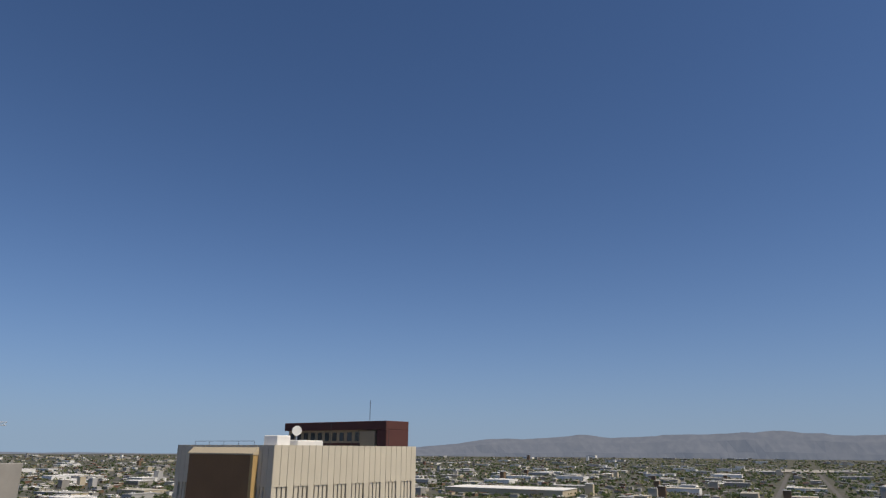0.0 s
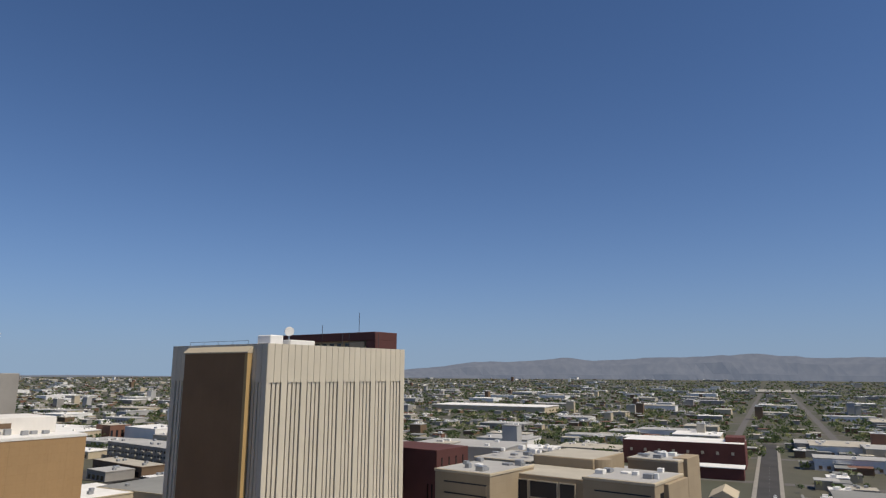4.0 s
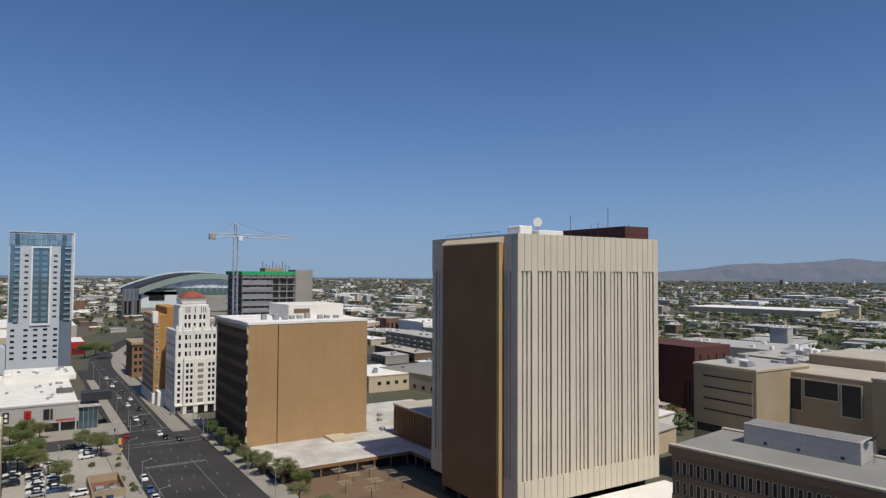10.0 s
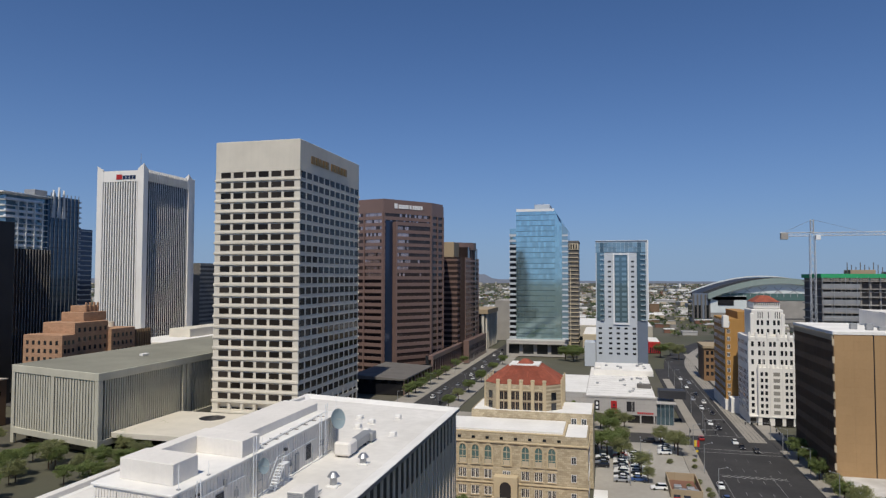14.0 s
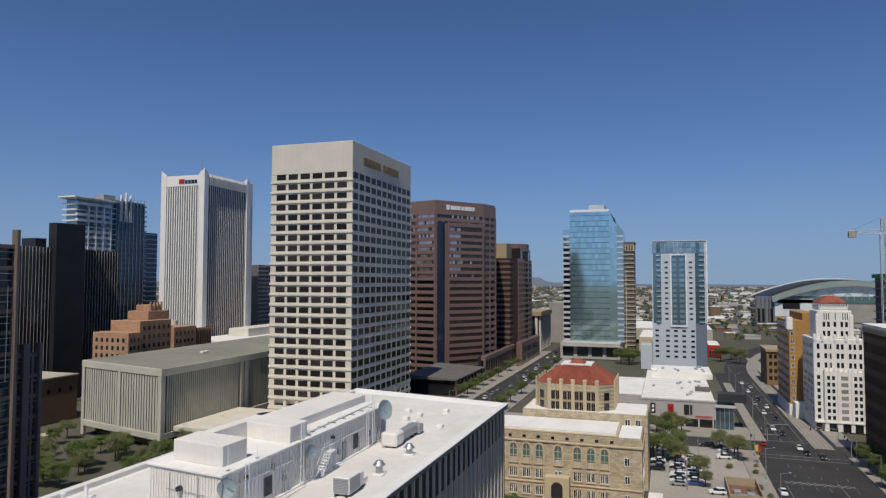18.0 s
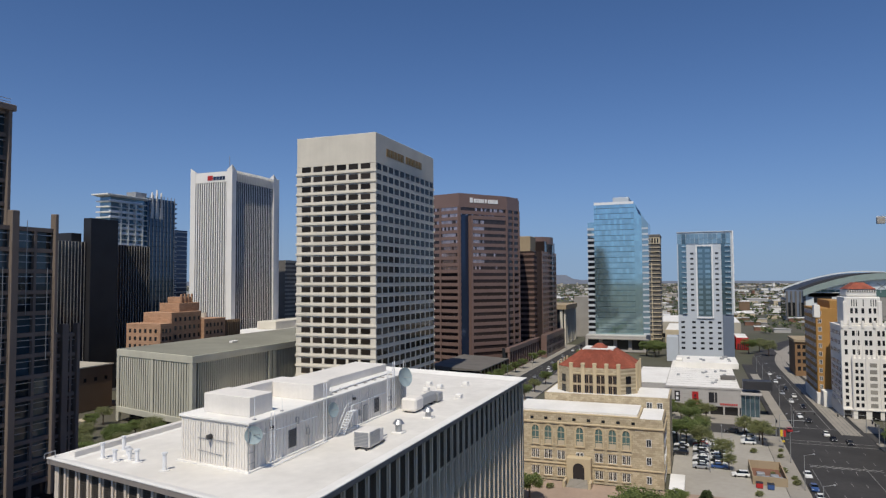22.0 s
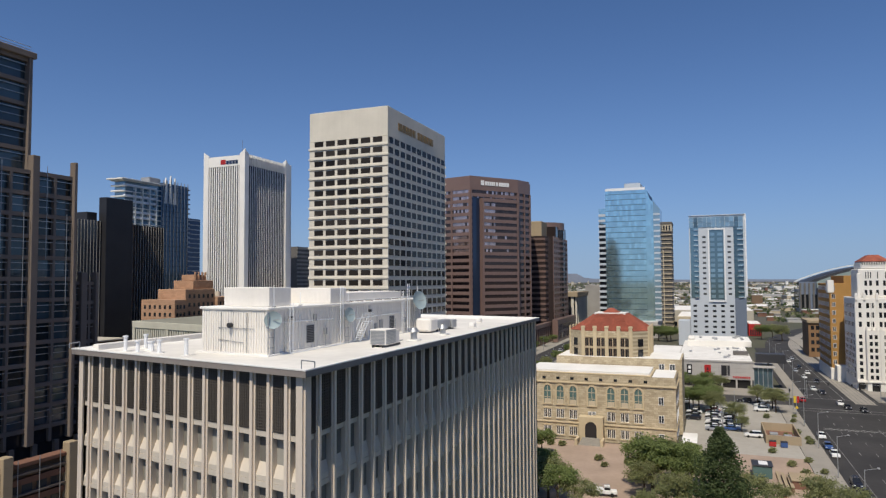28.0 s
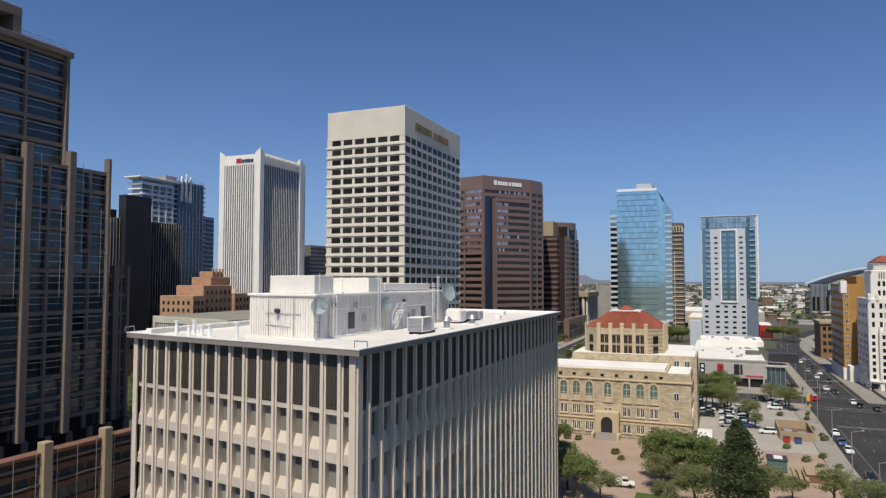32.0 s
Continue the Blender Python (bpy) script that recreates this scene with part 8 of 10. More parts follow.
# ---- things on the white roof of the near office block ----
def roof_things():
    z = OZ
    t = thing("roof_plant_house", 75, 39, z, "white corrugated rooftop plant house with upper boxes", "plant room")
    X0, X1, Y0, Y1, H = 55.9, 93.0, 36.6, 46.0, 40.2
    bx("body", (X0 + 0.08, X1 - 0.08, Y0 + 0.08, Y1 - 0.08, z, H), "penthouse", t, "white wall behind the ribs")
    rib = boxes_mesh("rib", [(-0.08, 0.0, -0.11, 0.11, 0, H - z - 0.35)], "penthouse")
    repeat("rib", rib, [(X0 + 0.08, y, z + 0.15) for y in fan(26, Y0 + 0.3, Y1 - 0.3)], t)
    rib2 = boxes_mesh("rib", [(-0.14, 0.14, -0.06, 0.0, 0, H - z - 0.35)], "penthouse")
    repeat("rib", rib2, [(x, Y0 + 0.08, z + 0.15) for x in fan(60, X0 + 0.4, X1 - 0.4)], t)
    slab("roof", (X0 - 0.15, X1 + 0.15, Y0 - 0.15, Y1 + 0.15, H, H + 0.25), "roof_white", t, "white roof edge", 0.05)
    slab("upper_box", (X0 + 1.8, X0 + 5.6, Y0 + 1.4, Y1 - 1.6, H + 0.25, H + 2.2), "penthouse", t, "white ribbed upper box", 0.05)
    slab("upper_box", (X0 + 5.62, X0 + 12, Y1 - 3.0, Y1 - 1.6, H + 0.25, H + 2.05), "penthouse", t, "", 0.05)
    slab("upper_box", (X0 + 12.02, X0 + 15.6, Y0 + 0.4, Y1 - 1.6, H + 0.25, H + 2.0), "penthouse", t, "", 0.05)
    slab("upper_box", (X0 + 15.62, X1 - 0.4, Y1 - 6.0, Y1 - 0.4, H + 0.25, H + 1.3), "penthouse", t, "long low white roof ridge", 0.05)
    bx("base_curb", (X0 - 0.3, X1 + 0.3, Y0 - 0.3, Y1 + 0.3, z, z + 0.16), "roof_white", t)
    for x in (62.5, 82.3):
        bx("louvre_frame", (x, x + 1.5, Y0 - 0.02, Y0 + 0.1, z + 0.7, z + 2.6), "grey_metal", t)
        bx("louvre", [(x + 0.1, x + 1.4, Y0 - 0.07, Y0 - 0.02, z + 0.8 + 0.18 * k, z + 0.92 + 0.18 * k) for k in range(10)], "dark_metal", t)
    slab("door", (79.4, 80.4, Y0 - 0.05, Y0 + 0.1, z + 0.2, z + 2.25), "grey_metal", t, "grey steel door", 0.02)
    for x in (59.3, 76.4):
        bx("wall_lamp", (x, x + 0.4, Y0 - 0.35, Y0, z + 3.4, z + 3.7), "dark_metal", t)
    rod("west_lamp", (X0 - 0.5, 41.6, z + 2.9), (X0, 41.6, z + 2.9), 0.25, "dark_metal", t)
    bm = bmesh.new()
    for y in (43.0, 39.4):
        tube(bm, (X0 - 0.06, y, z + 0.2), (X0 - 0.06, y, H - 0.3), 0.04, 6)
    tube(bm, (X0 - 0.06, 43.4, z + 2.6), (X0 - 0.06, 38.5, z + 2.6), 0.03, 6)
    tube(bm, (X0 - 0.06, 43.4, z + 1.4), (X0 - 0.06, 39.9, z + 1.2), 0.03, 6)
    part("conduit", bm, "steel", t)
    for x in (58.5, 66.2, 70.0, 75.5, 78.6, 84.0, 87.2, 91.0):
        rod("pipe", (x, Y0 - 0.1, z + 0.1), (x, Y0 - 0.1, z + 2.2 + (x * 7 % 2.4)), 0.045, "steel", t)
    skew(t, 0.15, Y0)
    # dishes with mounting frames
    def dish(x, y, zz, r, tilt, yaw):
        d = thing("satellite_dish", x, y, zz, "pale grey round satellite dish on a pipe frame", "antenna", "roof dishes")
        bm = bmesh.new()
        n = 24
        rings = []
        for k in range(5):
            rr = r * k / 4 + 0.001
            rings.append([bm.verts.new((rr * math.cos(2 * math.pi * i / n), rr * math.sin(2 * math.pi * i / n), 0.28 * r * (k / 4) ** 2)) for i in range(n)])
        for k in range(4):
            for i in range(n):
                bm.faces.new((rings[k][i], rings[k][(i + 1) % n], rings[k + 1][(i + 1) % n], rings[k + 1][i]))
        geom = bmesh.ops.extrude_face_region(bm, geom=bm.faces[:])
        bmesh.ops.translate(bm, verts=[g for g in geom["geom"] if isinstance(g, bmesh.types.BMVert)], vec=(0, 0, -0.04))
        bm.transform(Matrix.Translation((x, y, zz)) @ Matrix.Rotation(radians(yaw), 4, "Z") @ Matrix.Rotation(radians(tilt), 4, "X"))
        part("reflector", bm, "dish_blue", d)
        bm = bmesh.new()
        for o in (-0.5, 0.5):
            tube(bm, (x + o, y + 0.25, z), (x + o, y + 0.25, zz + r * 0.8), 0.05, 6)
        for k in range(4):
            tube(bm, (x - 0.5, y + 0.25, z + 0.8 + k * 1.0), (x + 0.5, y + 0.25, z + 0.8 + k * 1.0), 0.035, 6)
        part("frame", bm, "steel", d)
        rod("feed", (x, y, zz), (x - 0.2 * r, y - 0.9 * r, zz + 0.1), 0.04, "steel", d)
    dish(70.4, Y0 - 0.6, z + 3.3, 0.85, 80, -12)
    dish(89.8, Y0 - 0.9, z + 4.4, 1.35, 78, -20)
    dish(56.3, Y0 - 0.3, z + 3.5, 0.85, 88, -62)
    # climbing frames, conduits and cable trays on the plant house
    for x, top in ((69.0, 2.2), (87.4, 2.4), (85.6, 1.4), (59.0, 0.6)):
        q = thing("antenna_frame", x, Y0 - 0.35, z, "white steel pipe frame fixed to the plant house wall", "antenna frame", "pipe frames")
        for o in (0.0, 0.55):
            rod("upright", (x + o, Y0 - 0.35, z), (x + o, Y0 - 0.35, H + top), 0.05, "pal_white", q, "", 6)
        for k in range(int((H + top - z) / 0.75)):
            rod("rung", (x - 0.25, Y0 - 0.35, z + 0.5 + 0.75 * k), (x + 0.8, Y0 - 0.35, z + 0.5 + 0.75 * k), 0.03, "pal_white", q, "", 5)
    y = thing("cable_tray", 74, 40, H + 0.25, "long white cable conduit lying on the plant house roof", "conduit")
    rod("conduit", (72.5, Y0 + 1.0, H + 0.42), (91.5, Y0 + 1.6, H + 0.42), 0.07, "pal_white", y, "", 6)
    rod("conduit", (72.5, Y0 + 0.7, H + 0.42), (88.5, Y0 + 1.2, H + 0.42), 0.05, "grey_metal", y, "", 6)
    for k in range(7):
        slab("block", (73.5 + 2.6 * k, 73.7 + 2.6 * k, Y0 + 0.6, Y0 + 1.7, H + 0.25, H + 0.37), "concrete", y, "", 0.02)
    for x, h in ((57.2, 2.2), (61.8, 1.4), (92.4, 1.8), (71.9, 1.2)):
        q = thing("whip_antenna", x, Y0 + 0.3, H + 0.25, "thin white whip antenna on the plant house", "antenna", "whip antennas")
        rod("mast", (x, Y0 + 0.3, H + 0.25), (x, Y0 + 0.3, H + 0.25 + h), 0.035, "pal_white", q, "", 5)
        slab("foot", (x - 0.15, x + 0.15, Y0 + 0.15, Y0 + 0.45, H + 0.25, H + 0.35), "grey_metal", q, "", 0.02)
    for x, w, zz in ((66.0, 0.35, 1.4), (78.0, 0.5, 1.2), (86.6, 0.6, 1.5), (63.9, 0.3, 3.0)):
        bx("wall_box", (x, x + w, Y0 - 0.22, Y0 + 0.05, z + zz, z + zz + 0.7), "grey_metal", t)
    rod("wall_pipe", (57.0, Y0 - 0.06, z + 3.2), (68.0, Y0 - 0.06, z + 3.0), 0.05, "pal_white", t, "", 6)
    rod("wall_pipe", (72.0, Y0 - 0.06, z + 2.7), (86.0, Y0 - 0.06, z + 2.9), 0.05, "pal_white", t, "", 6)
    rod("floor_pipe", (58.0, Y0 - 1.2, z + 0.15), (69.0, Y0 - 0.9, z + 0.15), 0.06, "pal_white", t, "", 6)
    # ship's ladder
    l = thing("roof_stair", 74.6, 36, z, "white steel roof stair with handrails", "stair")
    bm = bmesh.new()
    for y in (35.6, 36.4):
        tube(bm, (72.4, y, z), (74.6, y, z + 2.3), 0.06, 6)
        tube(bm, (72.4, y, z + 0.9), (74.6, y, z + 3.2), 0.04, 6)
        tube(bm, (74.6, y, z + 3.2), (76.0, y, z + 3.2), 0.04, 6)
        for k in range(4):
            f = k / 3
            tube(bm, (72.4 + 2.2 * f, y, z + 2.3 * f), (72.4 + 2.2 * f, y, z + 0.9 + 2.3 * f), 0.03, 6)
    part("rail", bm, "pal_white", l)
    for k in range(8):
        bx("tread", (72.4 + 0.28 * k, 72.75 + 0.28 * k, 35.62, 36.38, z + 0.26 * k + 0.2, z + 0.26 * k + 0.25), "pal_white", l)
    bx("landing", (74.7, 76.1, 35.6, 36.4, z + 2.25, z + 2.32), "pal_white", l)
    for x in (74.8, 76.0):
        rod("leg", (x, 35.7, z), (x, 35.7, z + 2.25), 0.05, "pal_white", l)
    # air units, fans, ducts
    a = thing("air_unit", 71.0, 31.0, z, "grey louvred rooftop air conditioner", "air conditioner")
    slab("casing", (67.2, 69.8, 29.6, 31.5, z + 0.25, z + 1.95), "penthouse", a, "", 0.06)
    bx("louvre", [(67.14, 67.2, 29.7, 31.4, z + 0.4 + 0.15 * k, z + 0.48 + 0.15 * k) for k in range(10)] + [(67.3, 69.7, 29.54, 29.6, z + 0.4 + 0.15 * k, z + 0.48 + 0.15 * k) for k in range(10)], "steel", a)
    slab("side_box", (69.82, 71.1, 29.8, 31.2, z + 0.25, z + 1.7), "penthouse", a, "", 0.05)
    bx("skid", [(67.0, 71.4, 29.8, 30.0, z, z + 0.25), (67.0, 71.4, 31.0, 31.2, z, z + 0.25)], "dark_metal", a)
    rod("pipe", (71.1, 30.4, z + 0.3), (73.4, 30.5, z + 0.3), 0.08, "steel", a)
    for x, y, h in ((75.8, 30.1, 1.1), (85.0, 30.0, 0.9)):
        f = thing("roof_fan", x, y, z, "small steel mushroom roof ventilator", "ventilator", "roof ventilators")
        rod("neck", (x, y, z), (x, y, z + h), 0.4, "steel", f, "", 14)
        rod("cowl", (x, y, z + h), (x, y, z + h + 0.5), 0.72, "steel", f, "", 16, 0.35)
        slab("curb", (x - 0.7, x + 0.7, y - 0.7, y + 0.7, z, z + 0.2), "roof_white", f, "", 0.04)
    d = thing("roof_duct", 91, 33, z, "grey sheet-metal roof duct with a hood", "duct")
    slab("hood", (87.0, 89.8, 32.6, 34.9, z + 0.2, z + 2.0), "penthouse", d, "", 0.25)
    slab("duct", (89.82, 95.5, 32.9, 34.3, z + 0.4, z + 1.5), "grey_metal", d, "", 0.1)
    slab("end_box", (95.52, 97.3, 32.6, 34.6, z + 0.2, z + 1.4), "grey_metal", d, "", 0.1)
    bx("foot", [(90.5, 90.7, 33, 34.2, z, z + 0.4), (94, 94.2, 33, 34.2, z, z + 0.4), (87.4, 89.4, 33, 34.5, z, z + 0.2), (95.8, 97, 33, 34.2, z, z + 0.2)], "dark_metal", d)
    for i, (x, y) in enumerate(((101, 35.5), (104, 38), (107.5, 37), (110, 40), (100, 31), (103.5, 43), (112, 34))):
        v = thing("roof_vent", x, y, z, "low white gooseneck roof vent", "vent", "low roof vents")
        slab("box", (x - 0.6, x + 0.6, y - 0.45, y + 0.45, z + 0.12, z + 0.75), "roof_white", v, "", 0.1)
        slab("curb", (x - 0.75, x + 0.75, y - 0.6, y + 0.6, z, z + 0.12), "roof_white", v, "", 0.03)
    for i, (x, y, h) in enumerate(((55.1, 54.0, 1.5), (54.6, 51.8, 1.1), (58.4, 54.6, 1.4), (55.6, 50.9, 1.0), (55.2, 49.5, 1.2), (53.8, 44.7, 1.6), (57.0, 52.6, 0.8))):
        v = thing("vent_pipe", x, y, z, "white plumbing vent pipe standing on the roof", "vent", "vent pipes")
        rod("pipe", (x, y, z), (x, y, z + h), 0.19, "pal_white", v, "", 10)
        rod("cap", (x, y, z + h), (x, y, z + h + 0.14), 0.28, "pal_white", v, "", 10)
        rod("flange", (x, y, z), (x, y, z + 0.08), 0.5, "roof_white", v, "", 12)
    g = thing("roof_gutter_wall", 56, 57.0, z, "raised grey-blue kerb along the north roof edge", "kerb")
    slab("kerb", (54.0, 124, 56.6, 57.4, z + 0.01, z + 0.75), "penthouse", g, "", 0.08)
    for (x, y), (dx, dy) in (((52.6, 57.6), (-1, 0)), ((46.4, 26.5), (0, -1))):
        h = thing("davit_arm", x, y, z, "bent steel davit arm at the roof corner", "davit", "davit arms")
        bm = bmesh.new()
        tube(bm, (x, y, z + 0.4), (x, y, z + 1.1), 0.05, 6)
        tube(bm, (x, y, z + 1.1), (x + 1.2 * dx, y + 1.2 * dy, z + 1.05), 0.05, 6)
        tube(bm, (x + 1.2 * dx, y + 1.2 * dy, z + 1.05), (x + 1.2 * dx, y + 1.2 * dy, z + 0.6), 0.05, 6)
        part("arm", bm, "steel", h)


roof_things()


# ---- trees ----
def leaf_cloud(name, n, size, shape, material, seed, rad):
    """Many small folded leaf clumps in an uneven crown."""
    rr = random.Random(seed)
    v, f = [], []
    lobes = []
    for _ in range(30):
        a, h, q = rr.uniform(0, 6.28), rr.uniform(-0.55, 0.7), rr.uniform(0.25, 0.85)
        q *= math.sqrt(max(0.1, 1 - h * h))
        lobes.append((q * math.cos(a), q * math.sin(a), h, rr.uniform(0.18, 0.36)))
    for i in range(n):
        if shape == "round":
            lx, ly, lz, lr = rr.choice(lobes)
            d = Vector((rr.gauss(0, 1), rr.gauss(0, 1), rr.gauss(0, 0.8))).normalized() * lr * rr.uniform(0.2, 1.4)
            p = Vector(((lx + d.x) * rad[0], (ly + d.y) * rad[0], (lz + d.z) * rad[1]))
        else:
            h = rr.random() ** 1.25
            a = rr.uniform(0, 2 * math.pi)
            tier = 0.86 + 0.42 * noise.noise((h * 6, math.cos(a) * 1.6, math.sin(a) * 1.6)) + 0.10 * math.cos(h * 30)
            r = rad[0] * (1.03 - h) ** 0.72 * (0.7 + 0.3 * min(1.0, h * 5)) * tier * rr.uniform(0.3, 1.12)
            p = Vector((r * math.cos(a), r * math.sin(a), (h * 2 - 1) * rad[1]))
        s = size * rr.uniform(0.6, 1.4)
        u = Vector((rr.gauss(0, 1), rr.gauss(0, 1), rr.gauss(0, 0.6))).normalized() * s
        w = u.cross(Vector((rr.gauss(0, 1), rr.gauss(0, 1), rr.gauss(0, 1)))).normalized() * s * 0.6
        k = len(v)
        up = u.cross(w).normalized() * s * 0.25
        v += [tuple(p - u), tuple(p + w + up), tuple(p + u), tuple(p - w + up)]
        f += [(k, k + 1, k + 2), (k, k + 2, k + 3)]
    me = bpy.data.meshes.new(name)
    me.from_pydata(v, [], f)
    me.materials.append(M[material])
    return me


CROWNS = {
    "green": leaf_cloud("crown", 6500, 0.17, "round", "leaf", 1, (3.7, 2.7)),
    "olive": leaf_cloud("crown", 4600, 0.15, "round", "leaf_olive", 2, (3.6, 2.4)),
    "pine": leaf_cloud("crown", 13000, 0.25, "cone", "pine", 3, (7.0, 8.4)),
    "shrub": leaf_cloud("crown", 260, 0.22, "round", "leaf_olive", 4, (0.9, 0.6)),
}


def trunk_mesh(h, r, seed):
    rr = random.Random(seed)
    bm = bmesh.new()
    tube(bm, (0, 0, 0), (0.1, 0.05, h * 0.55), r, 8, r * 0.7)
    for i in range(5):
        a = i * 1.26 + rr.random()
        b = Vector((0.1, 0.05, h * (0.42 + 0.03 * i)))
        e = b + Vector((math.cos(a) * h * 0.26, math.sin(a) * h * 0.26, h * 0.30))
        tube(bm, b, e, r * 0.5, 6, r * 0.2)
    me = bpy.data.meshes.new("trunk")
    bm.to_mesh(me)
    bm.free()
    me.materials.append(M["bark"])
    return me


TRUNK = trunk_mesh(6.0, 0.22, 5)


def tree(x, y, kind, s=1.0, z=0.1, label="", group=""):
    lab = label or {"green": "leafy green street tree with a rounded crown", "olive": "airy olive-green desert tree with thin crown", "pine": "tall dark green pine tree", "shrub": "small dusty green desert shrub"}[kind]
    name = {"pine": "pine_tree", "shrub": "shrub"}.get(kind, "street_tree")
    t = thing(name, x, y, z, lab, "shrub" if kind == "shrub" else "tree", group or ("shrubs in the beds" if kind == "shrub" else "street trees"))
    c = new("crown", CROWNS[kind])
    c.parent = t
    if kind == "shrub":
        c.matrix_basis = Matrix.Translation((0, 0, 0.55 * s)) @ Matrix.Diagonal((s, s, s, 1))
        return
    k = new("trunk", TRUNK)
    k.parent = t
    if kind == "pine":
        k.matrix_basis = Matrix.Diagonal((1.4, 1.4, 2.0 * s, 1))
        c.matrix_basis = Matrix.Translation((0, 0, 9.2 * s)) @ Matrix.Diagonal((s, s, s, 1))
    else:
        k.matrix_basis = Matrix.Diagonal((s, s, s, 1))
        a = (x * 37 + y * 91) % 6.28
        c.matrix_basis = Matrix.Translation((0, 0, 4.6 * s)) @ Matrix.Rotation(a, 4, "Z") @ Matrix.Diagonal((s, s * 0.93, s * (0.9 + 0.15 * math.sin(a)), 1))


tree(126.5, -4.4, "pine", 1.0)
for x, y, kind, s in ((147, 8.5, "green", 1.5), (144, 3.5, "green", 1.5), (151, 4, "green", 1.35), (141, 9.5, "olive", 1.05), (148, 0, "green", 1.2), (156, 10, "olive", 1.0), (131, 3, "olive", 1.15), (127, 8, "olive", 0.8), (136, -9.6, "olive", 1.15), (141, -14, "olive", 0.8), (138, -20.5, "olive", 1.2), (134, -25, "olive", 1.1), (152, 1, "olive", 0.9), (158, 4, "green", 0.9), (168, 2, "green", 0.8),
                      (166, 36, "green", 0.95), (167, 38, "green", 0.85), (137, 30, "green", 1.3), (133, 27, "olive", 1.3), (128, 24, "green", 1.2), (127, 19.5, "olive", 1.0), (143, 38, "green", 1.0), (148, 45, "green", 1.0),
                      (268, 8, "green", 1.1), (276, 3, "olive", 1.0), (281, 8, "green", 1.05), (279, -6, "olive", 1.0), (284, -2, "green", 0.95), (262, 0, "green", 1.2), (288, 16, "green", 1.3), (245, 2.5, "olive", 1.0),
                      (235, 0.5, "green", 1.3), (230, -4, "olive", 1.15), (243, -2, "green", 1.2), (250, -4, "olive", 1.1), (238, 3.5, "green", 1.1), (216, -9.5, "olive", 1.1), (209, -11, "olive", 0.7), (243, -22.5, "olive", 1.2), (249, -22, "olive", 1.0), (256, -18, "olive", 1.0),
                      (196, -62, "olive", 1.0), (204, -60.5, "green", 0.8), (184, -64, "olive", 1.2), (176, -66, "green", 0.9), (212, -60.5, "olive", 0.8), (224, -60, "green", 0.9), (236, -60.5, "green", 1.0), (246, -60, "green", 1.1),
                      (166, -62, "olive", 0.9), (150, -62, "olive", 1.0), (136, -63, "green", 0.9), (120, -62, "olive", 0.9), (100, -62, "olive", 1.0),
                      (52.5, -200, "green", 1.5), (54, -192, "olive", 1.1), (51, -212, "olive", 0.8),
                      (324, 96, "green", 1.0), (336, 96, "green", 1.0), (350, 96, "green", 0.9), (366, 96, "green", 1.0), (384, 96, "green", 0.9), (402, 96, "green", 0.9), (430, 96, "green", 1.0), (455, 96, "green", 0.9),
                      (300, 70, "green", 1.0), (320, 70, "olive", 1.0), (345, 70, "green", 1.0), (380, 70, "green", 1.0), (420, 70, "green", 1.0), (460, 70, "green", 1.0), (500, 22, "green", 1.5), (495, 30, "green", 1.5), (508, 14, "green", 1.4), (490, 24, "green", 1.4), (515, 26, "green", 1.4),
                      (330, -66, "green", 1.0), (342, -65, "green", 0.9), (520, -50, "olive", 1.6), (532, -38, "green", 1.6), (545, -46, "olive", 1.5)):
    tree(x, y, kind, s)
for i, (x, y) in enumerate([(q, 216 + (k % 3) * 6 - 50) for k, q in enumerate(fan(9, 150, 188))] + [(148, 170), (155, 178), (162, 166), (170, 175), (178, 168), (184, 180), (168, 186), (158, 190), (176, 194), (150, 160), (140, 172), (144, 184)] + [(196 + 5 * k, 155 + (k % 2) * 3) for k in range(7)] + [(166 + 7 * (k % 4), 142 + 9 * (k // 4)) for k in range(8)] + [(172 + 8 * k, 205 + 3 * (k % 2)) for k in range(4)]):
    tree(x, y, ("green", "olive")[i % 2], 1.0 + 0.2 * math.sin(i * 2.1))
for i, (x, y) in enumerate(((208, -22), (211, -25), (205, -27), (200, -27), (228, -26), (232, -19), (187, -17), (180, -24), (175, -20), (171, -26), (168, -22), (236, -27), (172, 11), (168, 13), (164, 15), (160, 20), (165, 22), (176, 36), (176, 33), (172, 40), (180, 16),
                            (191, -78), (188, -72), (199, -67), (206, -66), (181, -70), (52, -226), (55, -232), (51, -238), (54, -218), (56, -224), (53, -244), (50.5, -208), (56.5, -240))):
    tree(x, y, "shrub", 0.8 + 0.5 * abs(math.sin(i * 1.7)))


